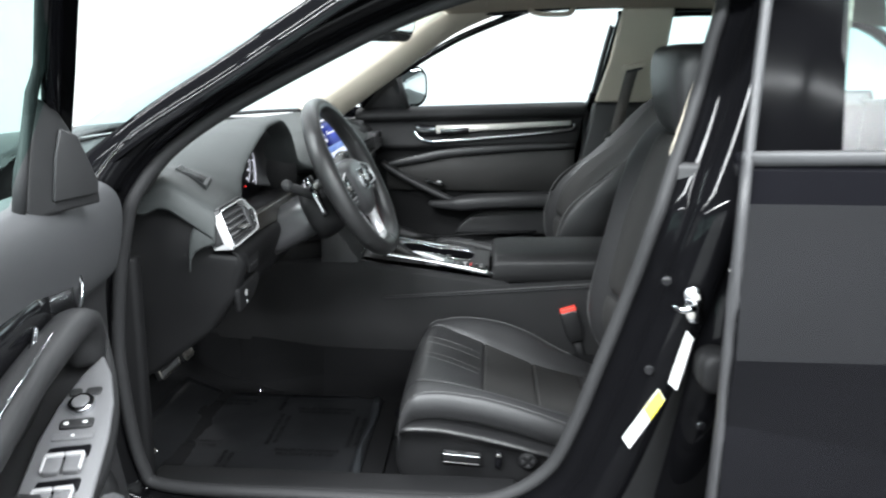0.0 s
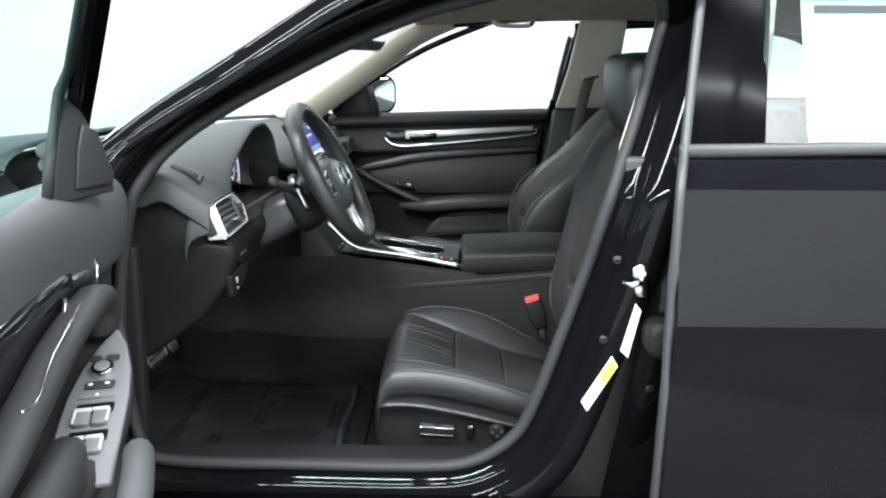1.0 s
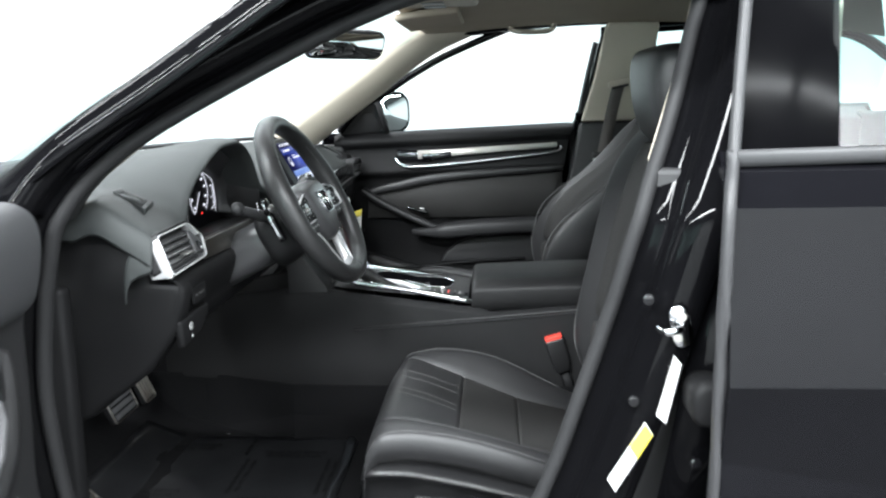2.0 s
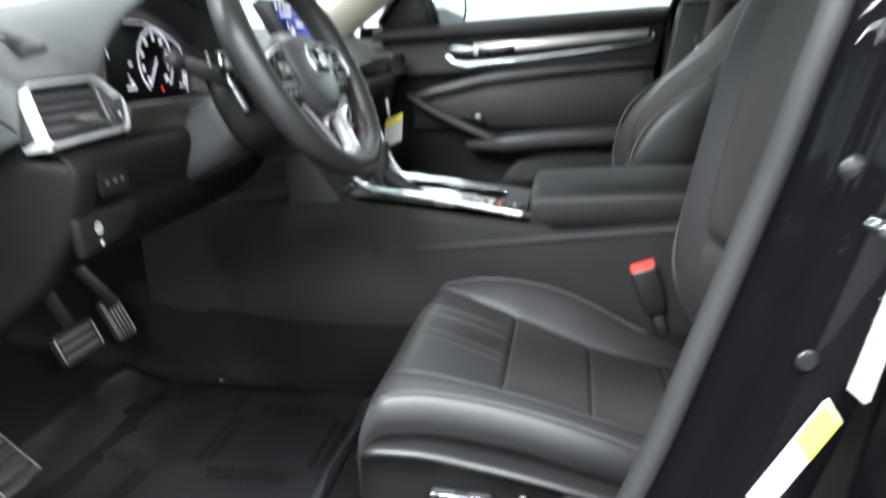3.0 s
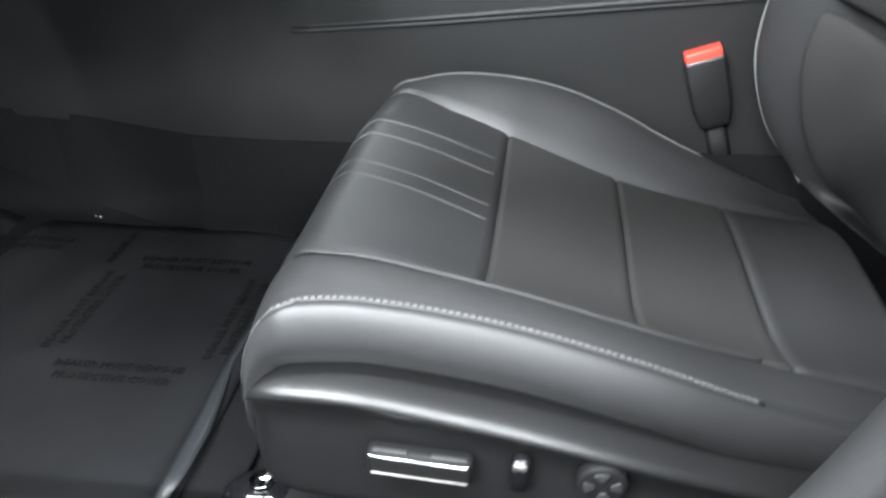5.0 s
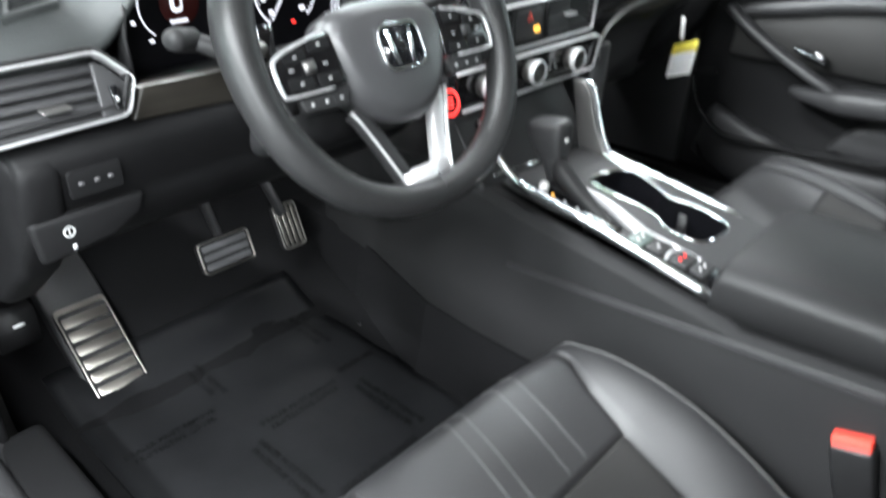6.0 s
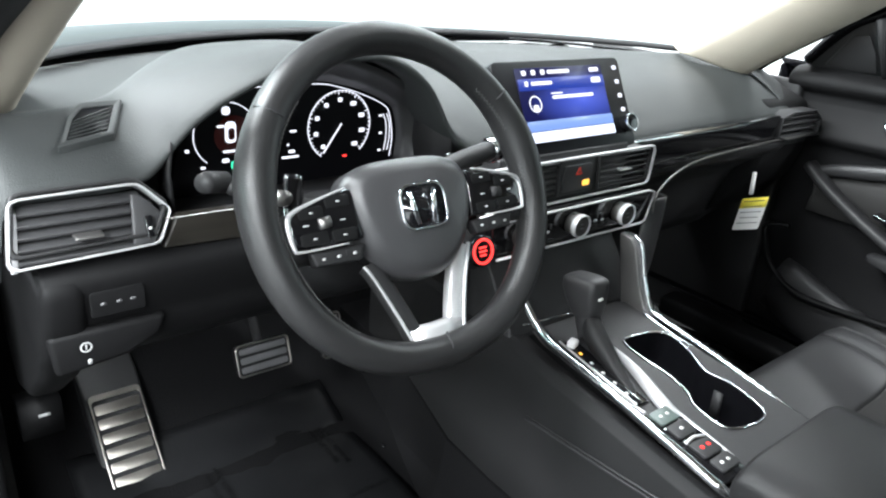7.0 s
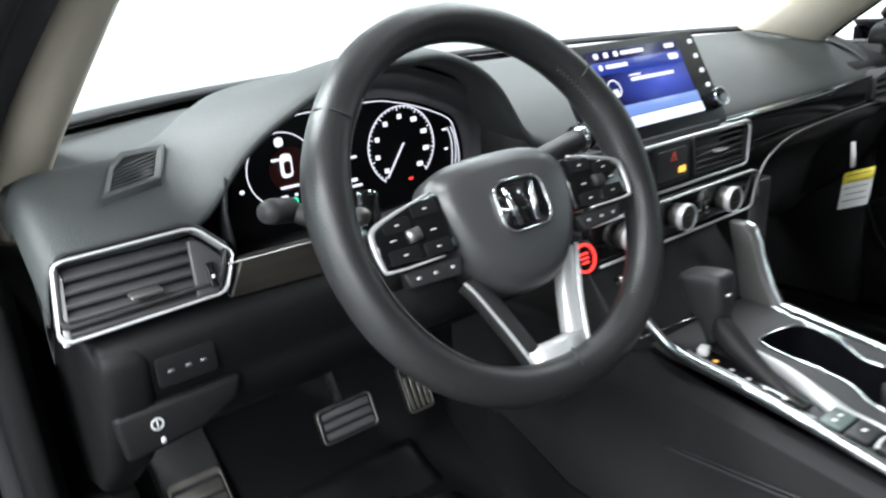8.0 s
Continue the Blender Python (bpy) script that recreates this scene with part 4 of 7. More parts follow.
# ---- seats ----
def seat(yc, dx, dz, s, label, power, recline=0.0):
    """A front seat centred on yc; s is +1 where its outer side lies towards -y."""
    ob = empty("front_seat", label, "car seat", (0.35 + dx, yc, 0.28 + dz), "front seats")

    def T(x, y, z):
        return V(x + dx + recline * interp(z, [(0.42, 0.0), (0.52, 0.0), (0.62, -0.011), (0.72, 0.01), (0.80, 0.08), (0.84, 0.14), (0.94, 0.185), (1.15, 0.25)]), yc - s * y, z + dz)

    # cushion: heights of its lines along x; y runs from the inner edge (-) to the outer edge (+)
    def smooth(table, x):
        return sum(interp(x + d, table) for d in (-0.024, -0.012, 0, 0.012, 0.024)) / 5

    HIGH = {
        "middle": [(0.12, 0.508), (0.15, 0.507), (0.21, 0.497), (0.285, 0.471), (0.39, 0.437), (0.50, 0.412), (0.60, 0.415)],
        "near": [(0.12, 0.508), (0.15, 0.509), (0.19, 0.510), (0.207, 0.509), (0.237, 0.503), (0.275, 0.495), (0.314, 0.486), (0.352, 0.475), (0.391, 0.464), (0.458, 0.445), (0.60, 0.41)],
        "stitch": [(0.12, 0.508), (0.15, 0.509), (0.19, 0.513), (0.22, 0.512), (0.262, 0.506), (0.30, 0.499), (0.346, 0.486), (0.383, 0.474), (0.42, 0.461), (0.456, 0.446), (0.60, 0.40)],
        "far": [(0.12, 0.500), (0.158, 0.502), (0.185, 0.509), (0.22, 0.514), (0.275, 0.512), (0.335, 0.501), (0.395, 0.475), (0.46, 0.438), (0.53, 0.406), (0.60, 0.372)],
        "fold": [(0.12, 0.504), (0.18, 0.500), (0.225, 0.492), (0.284, 0.475), (0.345, 0.449), (0.407, 0.424), (0.475, 0.409), (0.53, 0.398), (0.60, 0.39)],
    }

    def fold(x):
        return interp(x, [(0.12, -0.196), (0.17, -0.196), (0.225, -0.172), (0.287, -0.155), (0.42, -0.150), (0.60, -0.14)])

    def seam(x):
        return interp(x, [(0.12, 0.124), (0.16, 0.127), (0.25, 0.131), (0.42, 0.134), (0.60, 0.125)])

    nose = [(90 - 10 * k) for k in range(9)]
    ROWS = [("nose", q) for q in nose] + [("run", x) for x in np.linspace(0.165, 0.60, 60)]

    def at(row, y, line, lift=0.0):
        """A point of the cushion's skin; the nose rounds off the front."""
        kind, q = row
        bow = 0.012 * (abs(y) / 0.22) ** 3
        if kind == "nose":
            turn = math.radians(q)
            return T(0.165 - 0.047 * math.sin(turn) + bow, y, smooth(HIGH[line], 0.165) - 0.085 * (1 - math.cos(turn)) + lift)
        return T(q + bow * max(0.0, 1 - (q - 0.165) / 0.06), y, smooth(HIGH[line], q) + lift)

    def where(row):
        return 0.15 if row[0] == "nose" else row[1]

    def skin(row, v):
        """Across the panels: v from 0 at the inner fold to 1 at the outer seam."""
        x = where(row)
        y = fold(x) + (seam(x) - fold(x)) * v
        m, lo, hi = (at(row, y, k) for k in ("middle", "fold", "near"))
        wl, wh = max(0.0, 1 - v / 0.35) ** 2, max(0.0, 1 - (1 - v) / 0.3) ** 2
        return m.lerp(lo, wl) if wl > 0 else m.lerp(hi, wh)

    def panel(x0, x1, name, mat, label):
        rows = [r for r in ROWS if (r[0] == "nose" and x0 < 0.16) or (r[0] == "run" and x0 + 0.006 < r[1] < x1 - 0.006)]
        if x0 > 0.16:
            rows = [("run", x0), ("run", x0 + 0.0015), ("run", x0 + 0.004)] + rows
        rows = rows + [("run", x1 - 0.004), ("run", x1 - 0.0015), ("run", x1)]
        grid = []
        for r in rows:
            edge = min(x1 - r[1], r[1] - x0 if x0 > 0.16 else 1) if r[0] == "run" else 1
            dip = 0.0045 * max(0.0, 1 - edge / 0.004) ** 1.5
            line = []
            for v in [0, 0.012, 0.03] + list(np.linspace(0.07, 0.93, 20)) + [0.97, 0.988, 1.0]:
                side_dip = 0.004 * max(0.0, 1 - min(v, 1 - v) / 0.02) ** 1.5
                line.append(skin(r, v) - V(0, 0, dip + side_dip))
            grid.append(line)
        part(name, loft(grid, closed=False), mat, ob, label)

    panel(0.128, 0.2835, "thigh_panel", LEATHER, "black leather thigh panel with pleats")
    panel(0.2835, 0.3945, "cushion_insert", FABRIC, "fine black cloth cushion insert")
    panel(0.3945, 0.50, "cushion_insert", FABRIC, "fine black cloth cushion insert")
    panel(0.50, 0.60, "rear_panel", LEATHER, "black leather panel behind the insert")
    # inner bolster: one slanted face up to a stitched edge
    grid = []
    for r in ROWS:
        x = where(r)
        y0, y1 = fold(x), -0.217
        line = []
        for k in range(9):
            u = k / 8
            lo, hi = at(r, y0 + (y1 - y0) * u, "fold"), at(r, y0 + (y1 - y0) * u, "far")
            line.append(lo.lerp(hi, math.sin(u * math.pi / 2) ** 1.1) - V(0, 0, 0.005 * max(0.0, 1 - u / 0.08)))
        out = line[-1]
        line += [out - V(0, s * -0.004, 0.004), out - V(0, s * -0.007, 0.014), out - V(0, s * -0.006, 0.05)]
        grid.append(line)
    part("cushion_bolster", loft(grid, closed=False), LEATHER, ob, "slanted black leather bolster")
    part("piping", tube([at(r, -0.2175, "far", -0.0005) for r in ROWS[6:54]], 0.0028, 0.0028, 6), THREAD, ob, "grey stitched edge")
    def edge_at(row):
        if row[0] == "nose":
            return 0.186 + 0.008 * math.sin(radians(row[1]))
        return interp(row[1], [(0.12, 0.186), (0.2, 0.182), (0.45, 0.178), (0.6, 0.165)])

    # outer bolster: top strip from the seam to the stitches, then the rounded flank
    grid = []
    for r in ROWS:
        x = where(r)
        y0, y1 = seam(x), edge_at(r)
        flat = 1.0 if r[0] == "run" else 1 - 0.75 * math.sin(radians(r[1]))
        line = []
        for k in range(8):
            u = k / 7
            lo, hi = at(r, y0 + (y1 - y0) * u, "near"), at(r, y0 + (y1 - y0) * u, "stitch")
            line.append(lo.lerp(hi, math.sin(u * math.pi / 2)) + V(0, 0, 0.003 * math.sin(math.pi * u) - 0.004 * max(0.0, 1 - u / 0.1) - 0.002 * max(0.0, 1 - (1 - u) / 0.1)))
        last = at(r, y1, "stitch")
        back = max(0.0, (x - 0.42) / 0.18)
        for dy, low in ((0.003, -0.0005), (0.007, -0.004), (0.012, -0.012), (0.014, -0.024), (0.012, -0.036), (0.004, -0.050), (-0.010, -0.063)):
            line.append(last + V(0, -s * dy * flat * (1 - 0.5 * back), low * (0.4 + 0.6 * flat)))
        grid.append(line)
    part("cushion_bolster", loft(grid, closed=False), LEATHER, ob, "rounded black leather bolster")
    part("piping", tube([at(r, seam(where(r)) + 0.0015, "near", 0.0005) for r in ROWS[7:52]], 0.0035, 0.003, 6), LEATHER, ob, "raised seam between bolster and insert")
    run = [at(r, edge_at(r) - 0.001 + (0.003 * math.sin(radians(r[1])) if r[0] == "nose" else 0), "stitch", 0.0003) for r in ROWS[1:51]]
    path = [run[0]]
    for q in run[1:]:
        while (q - path[-1]).length > 0.0046:
            path.append(path[-1] + (q - path[-1]).normalized() * 0.0046)
    first = None
    for k in range(len(path) - 1):
        along = (path[k + 1] - path[k]).normalized()
        q = part("stitch", rbox((0, 0, 0), (0.0031, 0.0016, 0.0011)), THREAD, ob, smooth=False) if first is None else first.copy()
        if first is not None:
            scene.collection.objects.link(q)
        first = first or q
        q.matrix_basis = Matrix.Translation(path[k]) @ along.to_track_quat("X", "Z").to_matrix().to_4x4()
    part("piping", tube([q - V(0, 0, 0.0014) for q in run], 0.0045, 0.002, 6), LEATHER, ob, "seam under the stitches")
    for y in (-0.113, -0.082, -0.026, -0.003) if power else ():
        line = []
        for r in ROWS[5:30]:
            if where(r) < 0.281:
                yy = y + 0.021 * (max(0.14, where(r)) - 0.15) / 0.13
                line.append(at(r, yy, "middle", 0.0001))
        part("pleat", tube(line, 0.0016, 0.0008, 6), THREAD, ob, "stitched pleat")
    # backrest
    rings = []
    for z, x, w in ((0.40, 0.655, 0.19), (0.43, 0.632, 0.203), (0.46, 0.608, 0.212), (0.50, 0.590, 0.217), (0.55, 0.580, 0.222), (0.62, 0.590, 0.230), (0.72, 0.612, 0.235), (0.84, 0.635, 0.225), (0.94, 0.66, 0.19), (1.0, 0.68, 0.14), (1.015, 0.70, 0.11)):
        th = 0.10 if z < 0.95 else 0.06
        rings.append([T(x + px * th, py * w, z) for px, py in ((-0.3, 1.02), (-0.60, 0.99), (-0.62, 0.94), (-0.40, 0.80), (-0.06, 0.66), (-0.02, 0.3), (-0.02, -0.3), (-0.06, -0.66), (-0.40, -0.80), (-0.62, -0.94), (-0.60, -0.99), (-0.3, -1.02), (0.5, -1.02), (0.9, -0.8), (1.0, 0), (0.9, 0.8), (0.5, 1.02))])
    part("backrest", loft(rings), LEATHER, ob, "black leather backrest with side bolsters", subsurf=2)
    # cloth insert in two panels between the bolsters, with a seam across
    for low, high in ((0.43, 0.60), (0.606, 0.97)):
        rows = []
        for z in np.linspace(low, high, 9):
            x, w = interp(z, [(0.43, 0.630), (0.46, 0.606), (0.50, 0.588), (0.55, 0.578), (0.62, 0.587), (0.72, 0.607), (0.84, 0.630), (0.97, 0.662)]), interp(z, [(0.43, 0.130), (0.50, 0.150), (0.62, 0.165), (0.80, 0.165), (0.97, 0.11)])
            edge = 0.004 * max(0.0, 1 - min(z - low, high - z) / 0.012)
            rows.append([T(x - 0.010 - 0.020 * abs(y) ** 3 + edge, y * w, z) for y in np.linspace(-1, 1, 13)])
        part("back_insert", loft(rows, closed=False), FABRIC, ob, "black cloth back insert", subsurf=1, solid=0.012)
    for e in (-1, 1):
        line = curve([T(x - 0.0575, e * w * 0.97, z) for z, x, w in ((0.41, 0.645, 0.196), (0.43, 0.632, 0.203), (0.46, 0.608, 0.212), (0.50, 0.590, 0.217), (0.55, 0.580, 0.222), (0.62, 0.590, 0.230), (0.72, 0.612, 0.235), (0.84, 0.635, 0.22), (0.92, 0.655, 0.195))], 6)
        part("piping", tube(line, 0.003, 0.003, 6), THREAD, ob, "grey stitched seam")
    # headrest on two posts
    rings = []
    for z, x, w, th in ((0.965, 0.690, 0.09, 0.07), (0.975, 0.680, 0.118, 0.10), (1.02, 0.668, 0.130, 0.118), (1.09, 0.660, 0.130, 0.120), (1.122, 0.660, 0.126, 0.114), (1.134, 0.663, 0.116, 0.100), (1.138, 0.668, 0.07, 0.05)):
        rings.append([T(x + th / 2 * px, py * w, z) for px, py in ((-0.92, 0.90), (-1, 0.6), (-1, 0), (-1, -0.6), (-0.92, -0.90), (-0.6, -1), (0.5, -1), (0.85, -0.85), (1, 0), (0.85, 0.85), (0.5, 1), (-0.6, 1))])
    part("headrest", loft(rings), LEATHER, ob, "black leather headrest", subsurf=2)
    for y in (-0.05, 0.05):
        part("headrest_post", tube([T(0.69, y, 0.96), T(0.69, y, 1.03)], 0.012, 0.012, 8), CHROME, ob, "chrome post")
    # side shield with switches: a ridge above a hollow face
    rings = []
    for x, lo, hi, inset in ((0.116, 0.372, 0.405, 0.034), (0.119, 0.347, 0.424, 0.016), (0.127, 0.333, 0.437, 0.005), (0.148, 0.327, 0.4435, 0.0), (0.204, 0.325, 0.444, 0.0), (0.24, 0.325, 0.437, 0.0), (0.313, 0.328, 0.423, 0.0), (0.386, 0.330, 0.404, 0.0), (0.452, 0.333, 0.388, 0.0), (0.62, 0.335, 0.362, 0.0)):
        tall = (hi - lo) / 0.11
        rings.append([T(x, yy - inset, zz) for yy, zz in ((0.15, lo), (0.190, lo), (0.199, lo + 0.010), (0.197, lo + 0.022), (0.193, hi - 0.055 * tall), (0.1925, hi - 0.030 * tall), (0.195, hi - 0.016 * tall), (0.2025, hi - 0.0065), (0.2045, hi - 0.002), (0.2025, hi + 0.002), (0.196, hi + 0.005), (0.185, hi + 0.008), (0.171, hi + 0.011), (0.15, hi + 0.012))])
    part("side_shield", loft(rings), SHIELD, ob, "black plastic side shield", subsurf=1)
    part("seat_base", rbox(tuple(T(0.38, 0, 0.34)), (0.40, 0.36, 0.10)), PLASTIC, ob, bevel=0.02)
    for y in (-0.16, 0.17):
        rail = part("seat_rail", rbox(tuple(T(0.37, y, 0.287)), (0.50, 0.04, 0.03)), SHADEPLASTIC, ob, "black seat rail", bevel=0.004)
        foot = T(0.104, y, 0.272)
        part("rail_foot", loft([[foot + V(0.036 * k * math.cos(q), 0.026 * k * math.sin(q), h) for q in np.linspace(0, 2 * math.pi, 20, endpoint=False)] for h, k in ((0.0, 1.0), (0.014, 0.98), (0.026, 0.85), (0.034, 0.6), (0.037, 0.3))]), PIANO, rail, "glossy black rounded rail foot")
        part("rail_bolt", plate(disc(0.010, 14), foot + V(0.004, 0, 0.036), (1, 0, 0), (0, 1, 0), 0.006), CHROME, rail, "bright bolt", bevel=0.002)
    if power:
        y = 0.199
        sw = part("slide_switch", rbox(tuple(T(0.247, y + 0.002, 0.3885)), (0.074, 0.014, 0.024), (0, 4, 0)), SHADEPLASTIC, ob, "dark slide switch with chrome edges", bevel=0.005)
        part("switch_chrome", rbox(tuple(T(0.247, y + 0.0075, 0.3965)), (0.069, 0.005, 0.0020), (0, 4, 0)), CHROME, sw, "chrome edge", bevel=0.0012)
        for dx2 in (-0.019, 0.021):
            part("switch_chrome", rbox(tuple(T(0.247 + dx2, y + 0.006, 0.4005 - 0.07 * dx2)), (0.024, 0.004, 0.003), (0, 4, 0)), PLASTIC, sw, "dark upper edge", bevel=0.001)
        part("switch_chrome", rbox(tuple(T(0.247, y + 0.0085, 0.3805)), (0.067, 0.003, 0.0013), (0, 4, 0)), BRUSHED, sw, "metal lower edge", bevel=0.0008)
        rc = part("recline_switch", rbox(tuple(T(0.3155, y, 0.385)), (0.014, 0.014, 0.032), (0, 4, 0)), PIANO, ob, "upright recline switch", bevel=0.005)
        part("switch_chrome", rbox(tuple(T(0.3155, y + 0.0065, 0.3965)), (0.010, 0.003, 0.006), (0, 4, 0)), BRUSHED, rc, "satin tip", bevel=0.002)
        knob = part("lumbar_knob", plate(disc(0.0170, 32), tuple(T(0.370, y - 0.004, 0.387)), (1, 0, 0), (0, 0, 1), 0.012), SHADEPLASTIC, ob, "round four-way lumbar knob", bevel=0.003)
        o = T(0.370, y + 0.0075, 0.387)
        for k in range(4):
            a0 = k * math.pi / 2 + 0.1
            petal = [(0.0128 * math.cos(a0 + q), 0.0128 * math.sin(a0 + q)) for q in (-0.42, -0.2, 0, 0.2, 0.42)] + [(0.0055 * math.cos(a0 + q), 0.0055 * math.sin(a0 + q)) for q in (0.3, 0, -0.3)]
            part("knob_dimple", plate(petal, tuple(o), (1, 0, 0), (0, 0, 1), 0.0018), PLASTIC, knob, "dark dimple", bevel=0.0006)
    return ob


seat(-0.405, 0, 0, 1, "black leather front seat with power switches and stitching", True)
seat(0.42, -0.045, 0.0, -1, "black leather front passenger seat", False, 1.0)


# ---- dashboard ----
def lip(y):
    """Height of the pad's rear edge, arched over the gauges."""
    return interp(y, [(-0.72, 0.870), (-0.55, 0.870), (-0.52, 0.895), (-0.505, 0.915), (-0.47, 0.942), (-0.42, 0.968), (-0.36, 0.985), (-0.27, 0.987), (-0.22, 0.968), (-0.19, 0.942), (-0.165, 0.90), (-0.15, 0.875), (-0.12, 0.858), (0.2, 0.85), (0.72, 0.86)])


def dashboard():
    dash = empty("dashboard", "dark grey soft-touch dashboard with vents, gauges and screen", "dashboard", (-0.3, 0, 0.7))
    rows = []
    ys = sorted(set([-0.682, -0.677] + list(np.linspace(-0.668, -0.56, 4)) + list(np.linspace(-0.54, -0.13, 22)) + list(np.linspace(-0.1, 0.70, 13))))
    for y in ys:
        front = -0.345 - 0.33 * max(0.0, 1 - (y / 0.72) ** 2) ** 0.8
        h = lip(y)
        g = 1.0 if -0.53 < y < -0.145 else 0.0
        hump = max(0.0, h - 0.885)
        lx = -0.165 - 0.01 * min(1.0, max(0.0, (-0.43 - y) / 0.085)) * g - (0.032 if y < -0.53 else 0.0)
        step = -0.46 + 0.17 * abs(y / 0.7) ** 2.5 if y > 0 else interp(y, [(-0.67, -0.262), (-0.59, -0.272), (-0.519, -0.334), (-0.483, -0.368), (-0.40, -0.432), (-0.30, -0.455), (0.0, -0.46)])
        low = min(1.0, max(0.0, (-0.44 - y) / 0.10))
        rows.append([V(front - 0.03, y, 0.912), V(front + 0.02, y, 0.922), V(step - 0.03, y, 0.922 - 0.012 * low), V(step - 0.016, y, 0.922 - 0.016 * low), V(step, y, 0.934 + hump * 0.2 - 0.016 * low), V(step + 0.012, y, 0.936 + hump * 0.22 - 0.017 * low), V(max(-0.29, step + 0.026), y, 0.917 + hump * 0.55), V(max(-0.22 + (0.6 * (lx + 0.165) if g else 0.0), step + 0.042), y, 0.905 + hump * 0.85), V(lx + 0.03 * (1 - g), y, h), V(lx + 0.007 + 0.03 * (1 - g), y, h - 0.006), V(lx + 0.03 * (1 - g), y, h - 0.014), V(-0.275 if g else -0.20 if y < 0 else -0.14, y, h - 0.012 if g else h - 0.018), V(-0.29 if g else -0.21 if y < 0 else -0.15, y, h - 0.03 if g else 0.82), V(-0.295 if g else -0.21 if y < 0 else -0.15, y, 0.80)])
    for row, drop in zip(rows, (0.05, 0.012)):
        for p in row:
            p.z -= drop
    part("upper_pad", loft(rows, closed=False), PAD, dash, "grey-green soft upper pad with gauge hood", subsurf=1, solid=0.004)
    # end caps
    for sign in (-1, 1):
        prof = [(-0.40, 0.90), (-0.24, 0.90), (-0.19 if sign < 0 else -0.14, 0.868), (-0.178 if sign < 0 else -0.13, 0.794), (-0.13, 0.79), (-0.126, 0.77), (-0.142, 0.715), (-0.19, 0.648), (-0.30, 0.565), (-0.38, 0.535), (-0.42, 0.6)]
        part("end_panel", loft([[V(x, sign * y, z) for x, z in prof] for y in (0.62, 0.663 if sign < 0 else 0.79)]), SHADEPLASTIC, dash, "dark grey side panel of the dashboard", bevel=0.012)
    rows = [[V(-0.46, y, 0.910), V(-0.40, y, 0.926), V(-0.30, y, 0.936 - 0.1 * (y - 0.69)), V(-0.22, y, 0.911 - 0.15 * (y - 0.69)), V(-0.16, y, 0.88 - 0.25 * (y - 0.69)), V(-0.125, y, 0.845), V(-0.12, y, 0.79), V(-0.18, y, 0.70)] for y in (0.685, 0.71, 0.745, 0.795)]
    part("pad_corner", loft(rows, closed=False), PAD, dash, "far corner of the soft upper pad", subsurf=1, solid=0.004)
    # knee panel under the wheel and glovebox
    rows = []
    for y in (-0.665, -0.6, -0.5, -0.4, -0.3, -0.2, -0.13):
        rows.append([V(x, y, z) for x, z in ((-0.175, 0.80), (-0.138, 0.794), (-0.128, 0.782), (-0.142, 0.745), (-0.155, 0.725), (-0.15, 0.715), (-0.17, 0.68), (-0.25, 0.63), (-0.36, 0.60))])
    part("knee_panel", loft(rows, closed=False), SHADEPLASTIC, dash, "dark grey lower panel", subsurf=1, solid=0.006)
    rows = []
    for y in (0.13, 0.2, 0.35, 0.5, 0.6, 0.68):
        rows.append([V(x, y, z) for x, z in ((-0.12, 0.805), (-0.11, 0.795), (-0.13, 0.77), (-0.19, 0.74), (-0.21, 0.66), (-0.24, 0.58), (-0.36, 0.54))])
    part("glovebox", loft(rows, closed=False), PLASTIC, dash, "dark glovebox lid", subsurf=1, solid=0.006)
    near = ((-0.070, 0.192, 0.766), (-0.076, 0.186, 0.738), (-0.060, 0.150, 0.715), (-0.030, 0.120, 0.675), (-0.020, 0.116, 0.630))
    ridge = ((-0.074, 0.245, 0.762), (-0.072, 0.240, 0.712), (-0.068, 0.232, 0.670), (-0.056, 0.205, 0.630), (-0.044, 0.165, 0.595))
    rows = [[V(*p) for p in near], [V(*p).lerp(V(*q), 0.5) + V(0.006, 0, 0.003) for p, q in zip(near, ridge)], [V(*q) for q in ridge], [V(*q) + V(-0.03, 0.012, -0.004) for q in ridge], [V(*q) + V(-0.12, 0.02, -0.01) for q in ridge]]
    part("stack_cheek", loft(rows, closed=False), COVER, dash, "curved dark cheek beside the centre stack", subsurf=1, solid=0.004)
    # trim band
    part("trim_band", plate([(-0.543, 0.800), (-0.17, 0.784), (-0.17, 0.826), (-0.47, 0.833), (-0.528, 0.834)], (-0.150, 0, 0), (0, 1, 0), (0, 0, 1), 0.012), WOOD, dash, "dark grained trim band", bevel=0.003)
    part("trim_band", plate([(0.17, 0.780), (0.26, 0.793), (0.37, 0.805), (0.60, 0.810), (0.62, 0.812), (0.62, 0.856), (0.45, 0.850), (0.17, 0.847)], (-0.130, 0, 0), (0, 1, 0), (0, 0, 1), 0.022), PIANO, dash, "gloss black trim band", bevel=0.004)
    part("trim_line", tube([V(-0.1375, -0.540, 0.8325), V(-0.1375, -0.17, 0.8265)], 0.0014, 0.0016, 6), BRUSHED, dash)
    part("chrome_line", tube(curve([V(-0.062, 0.186, 0.745), V(-0.070, 0.200, 0.771), V(-0.085, 0.262, 0.791), V(-0.098, 0.364, 0.803), V(-0.106, 0.60, 0.808), V(-0.106, 0.79, 0.806)], 5), 0.004, 0.005, 6), BRUSHED, dash)
    return dash


DASH = dashboard()


